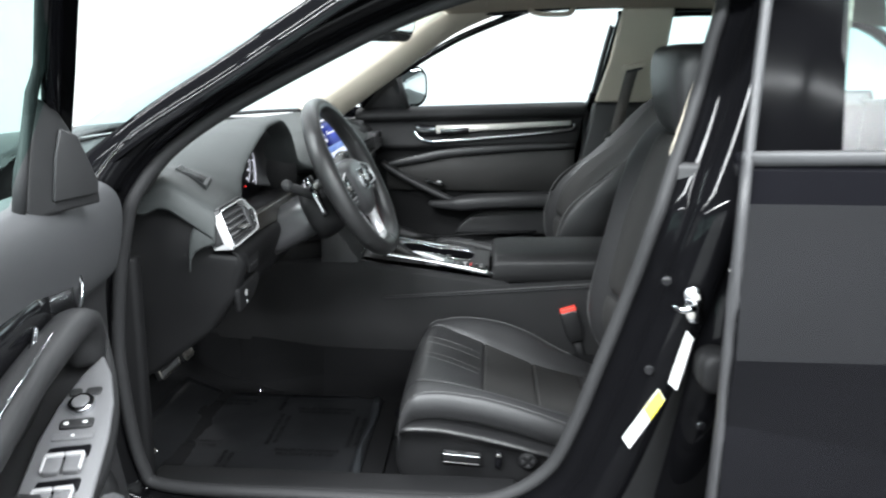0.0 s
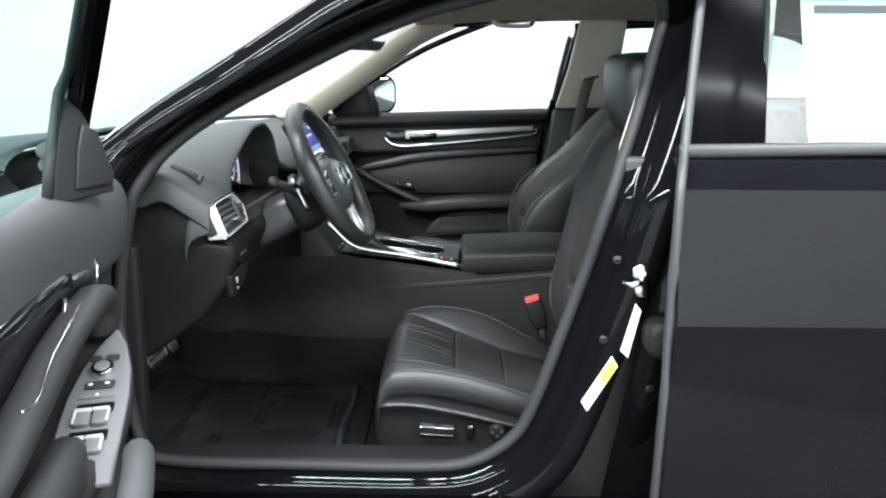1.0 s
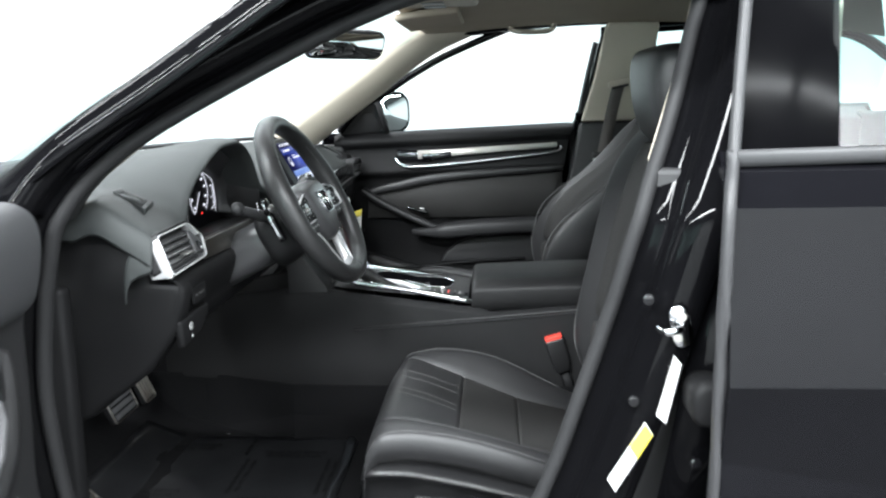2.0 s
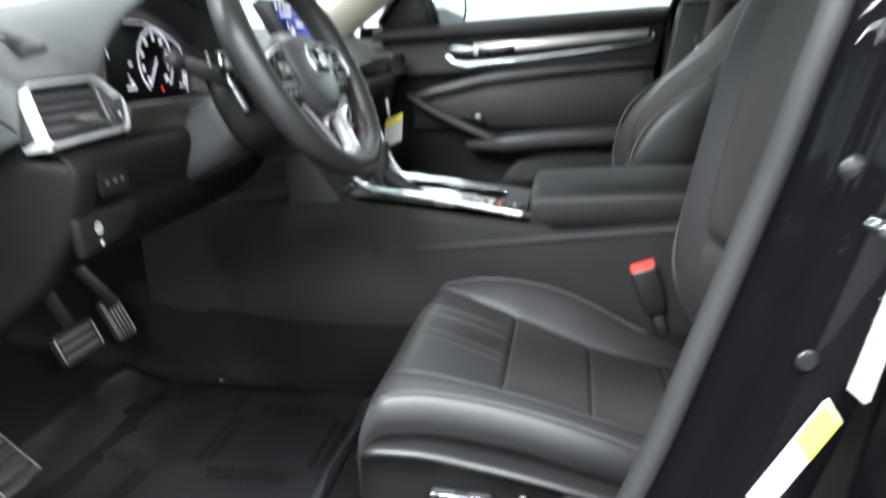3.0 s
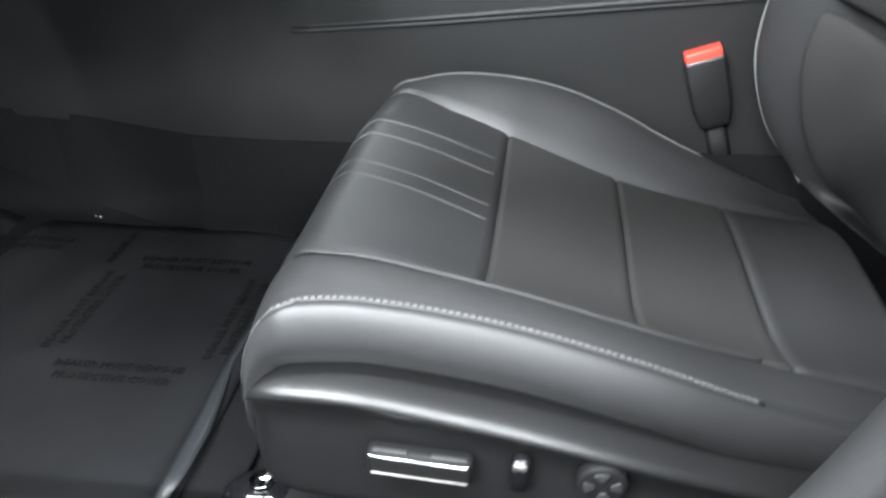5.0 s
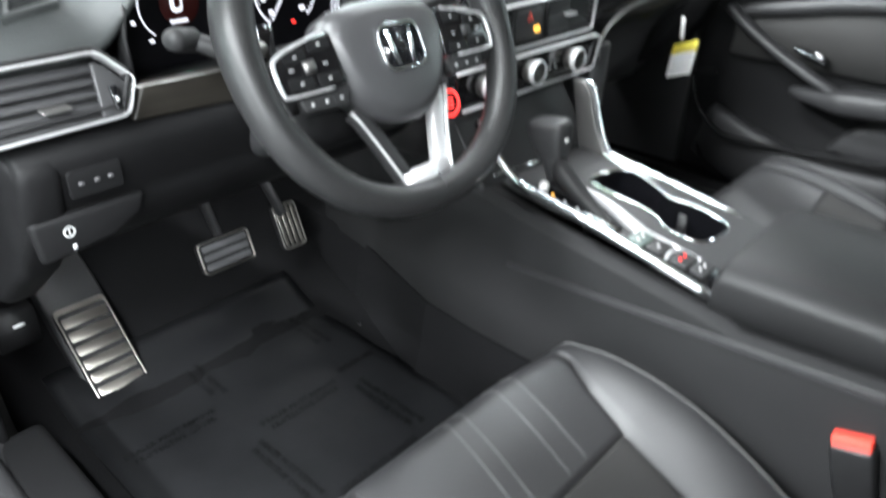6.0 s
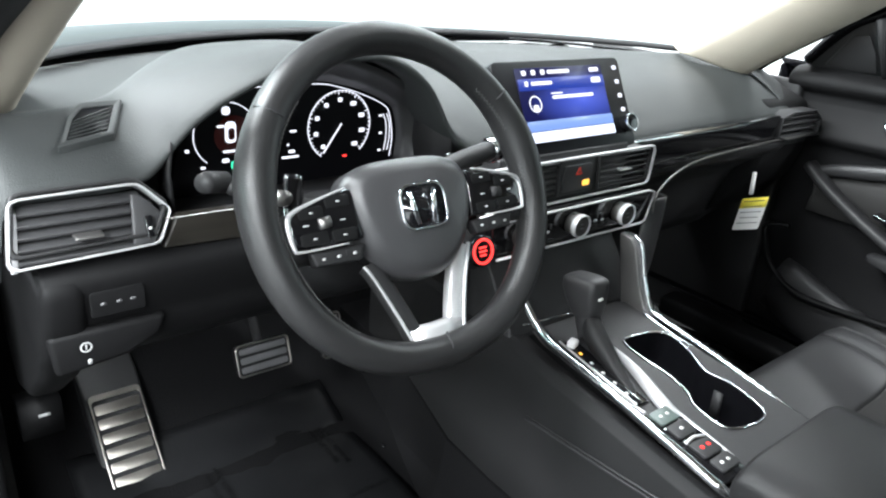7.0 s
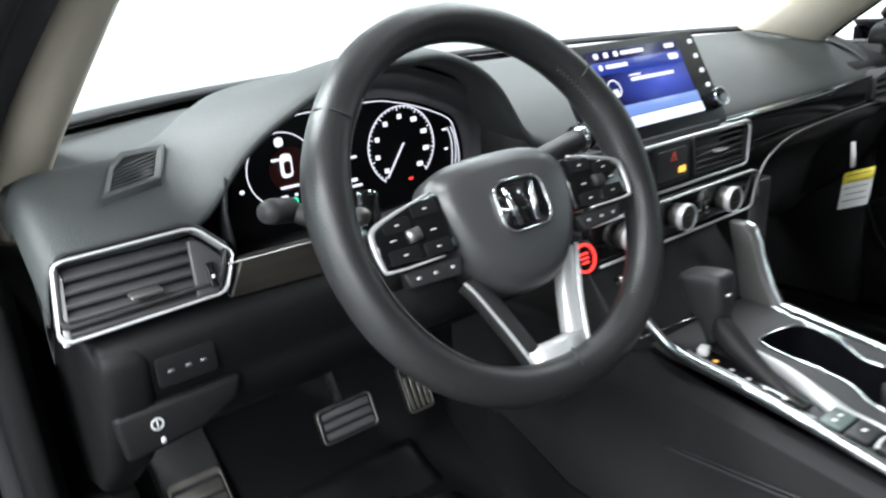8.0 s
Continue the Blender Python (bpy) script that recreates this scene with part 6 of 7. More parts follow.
    part("inner_rail", tube(curve([p + V(0, -0.014, -0.001) for p in f[4:]], 5), 0.004, 0.005, 6), CHROME, c, "thin silver line")
    part("stack_blade", plate([(-0.046, 0.736), (-0.024, 0.735), (-0.012, 0.722), (0.004, 0.672), (0.022, 0.638), (0.034, 0.626), (-0.004, 0.617), (-0.018, 0.617)], (0, 0.108, 0), (1, 0, 0), (0, 0, 1), 0.02), BRUSHED, c, "brushed dark metal blade", bevel=0.003)
    part("cross_line", tube([V(-0.024, -0.118, 0.648), V(-0.024, 0.0, 0.638), V(-0.026, 0.1, 0.634)], 0.004, 0.003, 6), CHROME, c, "thin chrome line at the foot of the stack")

    # deck with the hourglass cup holder cut out of it
    def P(a, b, d=0.0):
        return V(a, b, deck(a) + d)

    ctrl = [(0.057, -0.001), (0.055, 0.032), (0.064, 0.066), (0.084, 0.077), (0.122, 0.066), (0.153, 0.050), (0.183, 0.058), (0.217, 0.056), (0.243, 0.046), (0.249, 0.022), (0.242, -0.018), (0.226, -0.030), (0.190, -0.027), (0.168, -0.012), (0.132, -0.005), (0.097, -0.007)]
    hole = [(q.x, q.y) for q in curve([(a, b, 0) for a, b in ctrl], 4, closed=True)]
    cx, cy = 0.16, 0.02
    outer = []
    for x, y in hole:
        dx, dy = x - cx, y - cy
        kx = (0.13 if dx > 0 else 0.18) / max(abs(dx), 1e-6)
        ky = (0.068 if dy > 0 else 0.132) / max(abs(dy), 1e-6)
        k = min(kx, ky)
        outer.append((cx + dx * k, cy + dy * k))
    rings = [[P(*q) for q in outer], [P(q[0], q[1], 0) * 0.5 + P(r[0], r[1], 0) * 0.5 for q, r in zip(outer, hole)], [P(*q) for q in hole]]
    part("deck_panel", loft(rings, caps=False), PLASTIC, c, "black console top with a cup well")
    part("cup_well", loft([[P(q[0], q[1], d) for q in hole] for d in (-0.0005, -0.03, -0.085)] + [[P(0.152 + (q[0] - 0.152) * 0.9, 0.02 + (q[1] - 0.02) * 0.9, -0.09) for q in hole]], caps=False), DIAL, c, "deep dark cup well")
    part("cup_floor", loft([[P(q[0], q[1], d) for q in hole] for d in (-0.088, -0.094)]), DIAL, c)
    part("cup_rim", tube([P(q[0], q[1], 0.001) for q in hole], 0.0032, 0.003, 6, closed=True), CHROME, c, "thin chrome rim of the cup holder")
    part("cup_divider", tube([P(0.182, 0.047, -0.05), P(0.182, 0.044, -0.012)], 0.014, 0.006, 8), PLASTIC, c, "cup retainer")
    # shifter in its gate
    tilt = (1, 0, -0.105)
    part("gear_slot", plate([(0.024, -0.089), (0.156, -0.101), (0.158, -0.078), (0.024, -0.066)], (0, 0, 0.635), tilt, (0, 1, 0), 0.003), PIANO, c, "gloss black gear indicator strip", bevel=0.0008)
    for k, mat in enumerate((LEDAMBER, PAPER, PAPER, PAPER, PAPER)):
        part("gear_mark", plate(rounded(0.005, 0.004, 0.001, 1, 0.052 + 0.021 * k, -0.084 - 0.002 * k), (0, 0, 0.6382), tilt, (0, 1, 0), 0.0005), mat, c)
    part("gear_edge", tube([P(0.02, -0.0905, 0.005), P(0.150, -0.1025, 0.005)], 0.003, 0.003, 6), SATIN, c, "thin silver edge")
    part("rail_infill", plate([(0.135, -0.117), (0.168, -0.119), (0.172, -0.100), (0.152, -0.103)], (0, 0, 0.636), tilt, (0, 1, 0), 0.004), SATIN, c, "bright corner of the rail", bevel=0.001)
    part("release_cap", rbox((0.036, -0.083, 0.640), (0.012, 0.016, 0.010), (0, 0, 20)), PAPER, c, "white shift release cap", bevel=0.003)
    boot = []
    for x, y, z, a, b in ((0.152, -0.080, -0.002, 0.004, 0.004), (0.13, -0.071, 0.0, 0.011, 0.009), (0.10, -0.061, 0.003, 0.016, 0.014), (0.07, -0.053, 0.012, 0.019, 0.020), (0.048, -0.049, 0.022, 0.021, 0.024), (0.030, -0.047, 0.030, 0.018, 0.022)):
        boot.append([P(x, y - 0.007 + a * 0.8 * math.cos(q), z + b * 0.9 * math.sin(q)) for q in np.linspace(0, 2 * math.pi, 14, endpoint=False)])
    part("shift_boot", loft(boot), LIDLEATHER, c, "black leather boot", subsurf=1)
    part("shift_lever", tube(curve([V(0.036, -0.047, 0.64), V(0.028, -0.047, 0.66), V(0.02, -0.047, 0.68)], 4), 0.030, 0.032, 12, square=0.3), PLASTIC, c, "black lever")
    knob = part("shift_knob", loft([[V(0.012 + lean + x, -0.047 + y, z + 0.14 * x) for x, y in ((-a, -b * 0.65), (-a * 0.75, -b), (a * 0.75, -b), (a, -b * 0.65), (a, b * 0.65), (a * 0.75, b), (-a * 0.75, b), (-a, b * 0.65))] for z, a, b, lean in ((0.662, 0.015, 0.013, 0.012), (0.670, 0.020, 0.016, 0.010), (0.69, 0.027, 0.020, 0.004), (0.708, 0.031, 0.022, 0.0), (0.718, 0.029, 0.020, 0.0), (0.722, 0.018, 0.012, 0.0))]), LEATHER, c, "black leather shift knob", subsurf=2)
    part("knob_badge", rbox((0.0445, -0.052, 0.700), (0.002, 0.008, 0.003), (0, -10, 0)), PAPER, knob, "small pale mark")
    arch = []
    for x, y, w, lift in ((0.052, -0.030, 0.003, 0.004), (0.075, -0.034, 0.008, 0.008), (0.115, -0.046, 0.013, 0.012), (0.145, -0.058, 0.018, 0.012), (0.170, -0.065, 0.022, 0.009), (0.186, -0.066, 0.020, 0.005), (0.192, -0.060, 0.008, 0.004), (0.231, -0.064, 0.006, 0.004), (0.280, -0.066, 0.005, 0.004)):
        arch.append([P(x, y - w / 2, lift - 0.004), P(x, y - w / 4, lift), P(x, y + w / 4, lift + 0.001), P(x, y + w / 2, lift - 0.003), P(x, y + w / 2, -0.004), P(x, y - w / 2, -0.004)])
    part("silver_arch", loft(arch), SATIN, c, "satin silver arch beside the shifter", subsurf=1)
    pan = part("button_panel", plate([(0.176, -0.117), (0.288, -0.116), (0.288, -0.070), (0.195, -0.064)], (0, 0, 0.635), tilt, (0, 1, 0), 0.003), PIANO, c, "gloss black button panel", bevel=0.001)
    for x, w, mat in ((0.187, 0.022, GREENGREY), (0.212, 0.022, PLASTIC), (0.244, 0.026, PLASTIC), (0.270, 0.020, PLASTIC)):
        b = part("console_button", plate(rounded(w, 0.034, 0.003, 2, x, -0.087), (0, 0, 0.638), tilt, (0, 1, 0), 0.0035), mat, pan, "", bevel=0.001)
        for dy in ((-0.006, 0.006) if x != 0.212 else (0.0,)):
            part("button_mark", plate(rounded(0.004, 0.005, 0.001, 1, x, -0.087 + dy), (0, 0, 0.6416), tilt, (0, 1, 0), 0.0004), LEDRED if x == 0.244 else PAPER, b)
    part("brake_lip", tube(curve([P(0.231, -0.106, 0.008), P(0.230, -0.09, 0.010), P(0.234, -0.072, 0.008)], 4), 0.004, 0.003, 6), SATIN, pan, "curved silver lip of the parking brake")
    return c


console()


# ---- small parts of the dashboard ----
def dash_details():
    # defroster slot at the dash end
    slot = [V(-0.196, -0.617, 0.8946), V(-0.240, -0.597, 0.9096), V(-0.266, -0.578, 0.9156), V(-0.275, -0.533, 0.9172), V(-0.207, -0.562, 0.9008)]
    up = V(0.12, 0, 0.99)
    slot = [p + up * d for p, d in zip(slot, (0.001, 0.004, 0.0055, 0.003, 0.0005))]
    c = sum(slot, V(0, 0, 0)) / 5
    inner = [c + (p - c) * 0.74 for p in slot]
    d = part("defroster_vent", loft([[p - up * 0.010 for p in slot], [p + up * 0.0035 for p in slot], [c + (p - c) * 0.93 + up * 0.0045 for p in slot], [p + up * 0.0025 for p in inner], [p + up * 0.0008 for p in inner]], caps=False, loop=True), PAD, DASH, "small defroster vent with a raised rim", bevel=0.0008)
    part("vent_back", loft([[p + up * 0.0010 for p in inner], [p + up * 0.0014 for p in inner]]), DIAL, d)
    for k in range(6):
        q = (k + 0.5) / 6
        a, b = inner[0].lerp(inner[1], q * 0.9).lerp(inner[4].lerp(inner[3], q), 0.04), inner[0].lerp(inner[2], q).lerp(inner[4].lerp(inner[3], q), 0.97)
        part("louvre", tube([a + up * 0.0026, b + up * 0.0026], 0.0026, 0.0018, 4), PAD, d)
    # side vent: tab, thumb wheel and the bright flank seen from outside
    part("vent_tab", rbox((-0.136, -0.612, 0.8285), (0.014, 0.026, 0.0035), (0, 0, 0)), BRUSHED, DASH, "silver vent tab", bevel=0.002)
    tw = part("vent_wheel_block", plate([(-0.572, 0.809), (-0.554, 0.809), (-0.549, 0.812), (-0.538, 0.8325), (-0.556, 0.852), (-0.566, 0.855)], (-0.133 + 0.43 * 0.8 - 0.004, 0, 0), (0, 1, 0), (-0.43, 0, 1), 0.007), LOUVRE, DASH, "block with the vent wheel", bevel=0.002)
    part("vent_wheel", rbox((-0.140, -0.555, 0.826), (0.008, 0.007, 0.022), (0, -23, 0)), PIANO, tw, "dark thumb wheel", bevel=0.001)
    part("wheel_mark", rbox((-0.1355, -0.555, 0.826), (0.001, 0.003, 0.003), (0, -23, 0)), PAPER, tw)
    part("vent_flank", loft([[V(-0.188, -0.6735, 0.856), V(-0.153, -0.6725, 0.853), V(-0.133, -0.6805, 0.803), V(-0.168, -0.6745, 0.799)], [V(-0.188, -0.664, 0.856), V(-0.153, -0.666, 0.853), V(-0.133, -0.674, 0.803), V(-0.168, -0.666, 0.799)]]), SATIN, DASH, "satin silver flank of the vent", bevel=0.002)
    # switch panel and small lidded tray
    u = part("switch_tray", plate(rounded(0.052, 0.028, 0.004, 3, -0.593, 0.757), (-0.134, 0, 0), (0, 1, 0), (0, 0, 1), 0.004), SHADEPLASTIC, DASH, "dark switch strip", bevel=0.001)
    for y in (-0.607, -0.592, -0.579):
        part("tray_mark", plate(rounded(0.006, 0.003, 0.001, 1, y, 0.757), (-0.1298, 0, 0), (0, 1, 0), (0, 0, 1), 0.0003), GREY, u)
    t = part("coin_tray", plate([(-0.66, 0.728), (-0.545, 0.728), (-0.552, 0.706), (-0.585, 0.690), (-0.655, 0.682)], (-0.150, 0, 0), (0, 1, 0), (0, 0, 1), 0.014), SHADEPLASTIC, DASH, "dark lidded tray", bevel=0.006)
    part("tray_mark", frame_plate(disc(0.0058, 20, -0.626, 0.711), disc(0.0042, 20, -0.626, 0.711), (-0.1358, 0, 0), (0, 1, 0), (0, 0, 1), 0.0004), GREYTEXT, t)
    part("tray_mark", plate(rounded(0.0014, 0.006, 0.0005, 1, -0.626, 0.711), (-0.1358, 0, 0), (0, 1, 0), (0, 0, 1), 0.0004), GREYTEXT, t)
    part("tray_mark", plate(rounded(0.004, 0.006, 0.001, 1, -0.624, 0.694), (-0.1358, 0, 0), (0, 1, 0), (0, 0, 1), 0.0004), GREYTEXT, t)
    # start button
    n = V(0.95, -0.1, 0.25).normalized()
    a = V(0, 1, 0)
    b = n.cross(a).normalized()
    s = part("start_button", plate(disc(0.0210, 28), V(-0.067, -0.175, 0.752), a, b, 0.012), PIANO, DASH, "round start button with a lit red ring", bevel=0.003)
    part("start_ring", frame_plate(disc(0.0168, 28), disc(0.0138, 28), V(-0.067, -0.175, 0.752) + n * 0.0125, a, b, 0.0015), LEDRED, s, "lit red ring")
    for k in range(3):
        part("start_mark", plate(rounded(0.013 - 0.002 * (k == 2), 0.0026, 0.001, 1, 0, 0.005 - 0.005 * k), V(-0.067, -0.175, 0.752) + n * 0.0125, a, b, 0.0006), LEDRED, s, "lit red mark")
    part("start_pod", loft([[V(-0.15, -0.172, 0.750) + a * x + b * y for x, y in disc(0.036, 16)], [V(-0.078, -0.174, 0.750) + a * x + b * y for x, y in disc(0.028, 16)]]), PLASTIC, s, "dark pod round the button")
    # stalks behind the wheel
    left = part("light_stalk", tube(curve([V(-0.04, -0.40, 0.845), V(-0.066, -0.46, 0.862), V(-0.088, -0.497, 0.879)], 4), lambda s: 0.026 - 0.010 * s, lambda s: 0.026 - 0.010 * s, 12), PLASTIC, DASH, "black light stalk")
    part("stalk_knob", tube([V(-0.090, -0.495, 0.879), V(-0.0845, -0.515, 0.8835), V(-0.079, -0.521, 0.885)], lambda s: 0.0215 if s < 0.9 else 0.019, lambda s: 0.0215 if s < 0.9 else 0.019, 24), PLASTIC, left, "round stalk end")
    for k, z in enumerate((0.886, 0.880, 0.874)):
        part("stalk_mark", rbox((-0.0615, -0.478 + 0.002 * k, z), (0.002, 0.007, 0.0022), (0, 0, 20)), GREYTEXT, left)
    right = part("wiper_stalk", tube(curve([V(-0.03, -0.30, 0.872), V(-0.045, -0.24, 0.882), V(-0.05, -0.18, 0.891)], 4), 0.026, 0.022, 10), PLASTIC, DASH, "black wiper stalk")
    part("stalk_knob", tube([V(-0.05, -0.182, 0.890), V(-0.051, -0.168, 0.892)], 0.028, 0.028, 16), PIANO, right, "dark stalk end")
    part("stalk_ring", tube([V(-0.05, -0.190, 0.8895), V(-0.05, -0.186, 0.8897)], 0.031, 0.031, 16), CHROME, right, "chrome ring")
    trip = part("trip_knob", tube([WH(-0.112, 0.022, -0.055), WH(-0.118, 0.024, -0.04)], 0.018, 0.014, 16), PIANO, DASH, "small dark stalk end behind the wheel")
    part("knob_ring", tube([WH(-0.117, 0.0238, -0.042), WH(-0.1182, 0.0242, -0.039)], 0.020, 0.016, 16), BRUSHED, trip, "chrome ring")
    # gauges: warning lights and the outline of the display
    g = GAUGES
    X = -0.2512
    part("outline_arc", tube(curve([V(X, -0.408, 0.931), V(X, -0.39, 0.9335), V(X, -0.307, 0.9335), V(X, -0.274, 0.928), V(X, -0.239, 0.917), V(X, -0.204, 0.901), V(X, -0.193, 0.887), V(X, -0.187, 0.855), V(X, -0.190, 0.828)], 6), 0.0016, 0.001, 4, up=(1, 0, 0)), LED, g, "lit white outline")
    for dy in (0.0, 0.0055):
        part("fuel_scale", tube(curve([V(X, -0.203 + dy, 0.888), V(X, -0.198 + dy, 0.875), V(X, -0.197 + dy, 0.855), V(X, -0.200 + dy, 0.837)], 5), 0.0014, 0.001, 4, up=(1, 0, 0)), LED, g, "lit fuel scale")
    for y, z, w, h, m in ((-0.425, 0.908, 0.010, 0.010, LED), (-0.42, 0.882, 0.014, 0.026, LED), (-0.419, 0.880, 0.008, 0.014, LEDRUST), (-0.432, 0.890, 0.009, 0.003, LED), (-0.419, 0.859, 0.022, 0.003, LED), (-0.427, 0.848, 0.009, 0.005, LED), (-0.413, 0.849, 0.004, 0.003, LED), (-0.416, 0.841, 0.009, 0.011, LEDGREEN), (-0.48, 0.885, 0.005, 0.004, LED), (-0.473, 0.864, 0.005, 0.004, LED), (-0.455, 0.842, 0.006, 0.003, LED), (-0.338, 0.876, 0.009, 0.003, LED), (-0.34, 0.850, 0.009, 0.004, LED), (-0.342, 0.843, 0.024, 0.003, LED), (-0.345, 0.859, 0.003, 0.003, LED), (-0.262, 0.836, 0.006, 0.0025, LEDRED), (-0.207, 0.886, 0.006, 0.0025, LED), (-0.206, 0.862, 0.005, 0.003, LED), (-0.207, 0.838, 0.005, 0.003, LED)):
        part("warning_lamp", plate(rounded(w, h, min(w, h) * 0.35, 2, y, z), (X - 0.001, 0, 0), (0, 1, 0), (0, 0, 1), 0.0008 if m is not LEDRUST else 0.0012), m, g)
    for k in range(9):
        ang = radians(228 - 276 * k / 8)
        part("dial_number", plate(rounded(0.0085 if k > 4 else 0.006, 0.0055, 0.0012, 2, -0.271 + 0.0355 * math.cos(ang), 0.877 + 0.0345 * math.sin(ang)), (X - 0.001, 0, 0), (0, 1, 0), (0, 0, 1), 0.0009), LED, g)
    part("gauge_shroud", loft([[V(-0.262, y, z) for y, z in ((-0.505, 0.80), (-0.495, 0.895), (-0.475, 0.92))], [V(-0.168, y, z) for y, z in ((-0.520, 0.815), (-0.523, 0.87), (-0.519, 0.899))]], closed=False), PLASTIC, g, "dark gauge shroud", solid=0.004)
    part("gauge_shroud", loft([[V(-0.262, y, z) for y, z in ((-0.165, 0.80), (-0.17, 0.895), (-0.185, 0.92))], [V(-0.165, y, z) for y, z in ((-0.150, 0.81), (-0.150, 0.86), (-0.155, 0.885))]], closed=False), PLASTIC, g, "dark gauge shroud", solid=0.004)
    part("gauge_shroud", loft([[V(-0.262, y, 0.806), V(-0.14, y, 0.815)] for y in (-0.51, -0.16)], closed=False), PLASTIC, g, "dark shelf below the gauges", solid=0.004)
    rim = curve([V(-0.2505, -0.44, 0.925), V(-0.2505, -0.39, 0.938), V(-0.2505, -0.307, 0.938), V(-0.2505, -0.272, 0.932), V(-0.2505, -0.235, 0.921), V(-0.2505, -0.199, 0.904), V(-0.2505, -0.187, 0.888), V(-0.2505, -0.181, 0.855), V(-0.2505, -0.184, 0.825)], 4)
    mid = V(-0.2505, -0.31, 0.86)
    part("gauge_surround", loft([[p + (p - mid).normalized() * q + V(dx, 0, 0) for p in rim] for q, dx in ((0.0, 0.0), (0.012, 0.010), (0.026, 0.026), (0.034, 0.045))], closed=False), COVER, g, "grey inner surround of the gauges", solid=0.002)
    # yellow tag that hangs from the glovebox
    u, v, o = V(0.88, 0.22, 0.32).normalized(), V(0.10, -0.02, 0.98).normalized(), V(-0.102, 0.583, 0.664)
    tag = tagged(part("paper_tag", plate(rounded(0.050, 0.070, 0.003), o, u, v, 0.0008), PAPER, None, smooth=False), "white and yellow paper tag hanging from the dashboard", "paper tag")
    out = V(0, -0.001, 0)
    part("tag_band", plate(rounded(0.050, 0.022, 0.002, 2, 0, 0.024), o + out, u, v, -0.0008), YELLOW, tag, "yellow band")
    for k in range(5):
        part("print_bar", plate(rounded(0.040 - 0.006 * (k % 2), 0.0014, 0.0005, 1, 0, 0.028 - 0.012 * k), o + out * 2, u, v, -0.0004), GREY if k else BELT, tag)
    part("tag_tie", tube([V(-0.113, 0.588, 0.70), V(-0.118, 0.59, 0.745)], 0.012, 0.002, 6), PAPER, tag, "white tie")


dash_details()


# ---- pedals and floor ----
def pedals():
    a = V(0, 1, 0)

    def pad(name, label, c, w, h, lean, bars, along, metal=True):
        v = V(lean, 0, 1).normalized()
        ob = part(name, plate(rounded(w, h, 0.008), c, a, v, 0.012), RUBBER, None, label, bevel=0.003)
        tagged(ob, label, "pedal")
        n = a.cross(v).normalized()
        part("steel_frame", frame_plate(rounded(w, h, 0.008), rounded(w * 0.93, h * 0.9, 0.006), c + n * 0.012, a, v, 0.0025), PEDAL, ob, "bright steel frame", bevel=0.001)
        for k in range(bars):
            q = (k + 0.5) / bars - 0.5
            o = rounded(w * 0.86, h / bars * 0.6, 0.003, 2, 0, q * h * 0.86) if not along else rounded(w / bars * 0.5, h * 0.86, 0.003, 2, q * w * 0.86, 0)
            part("steel_bar" if metal else "rubber_bar", plate(o, c + n * 0.012, a, v, 0.002), PEDAL if metal else GREY, ob, "", bevel=0.0008)
        return ob

    br = pad("brake_pedal", "dark rubber brake pedal with a steel rim", V(-0.474, -0.283, 0.415), 0.100, 0.056, -0.39, 3, False, False)
    part("pedal_arm", tube([V(-0.47, -0.29, 0.45), V(-0.55, -0.30, 0.62)], 0.012, 0.03, 8), PLASTIC, br, "black pedal arm")
    gas = pad("gas_pedal", "accelerator pedal of brushed steel with upright bars", V(-0.503, -0.131, 0.398), 0.050, 0.086, -0.44, 4, True)
    part("pedal_arm", tube([V(-0.475, -0.155, 0.44), V(-0.58, -0.16, 0.56)], 0.012, 0.03, 8), PLASTIC, gas, "black pedal arm")
    rest = pad("foot_rest", "steel foot rest with rubber bars", V(-0.453, -0.520, 0.327), 0.080, 0.192, -1.04, 7, False)
    part("rest_base", loft([[V(-0.62, y, 0.27), V(-0.388, y, 0.262), V(-0.394, y, 0.272), V(-0.545, y, 0.417), V(-0.62, y, 0.46)] for y in (-0.566, -0.474)]), PLASTIC, rest, "black plastic base", bevel=0.006)
    lev = tagged(part("hood_release", rbox((-0.374, -0.645, 0.494), (0.04, 0.05, 0.05)), SHADEPLASTIC), "black hood release lever on the kick panel", "lever")
    for m in lev.modifiers:
        m.width = 0.008
    part("lever_mark", rbox((-0.3535, -0.642, 0.501), (0.001, 0.014, 0.004)), GREYTEXT, lev)


pedals()


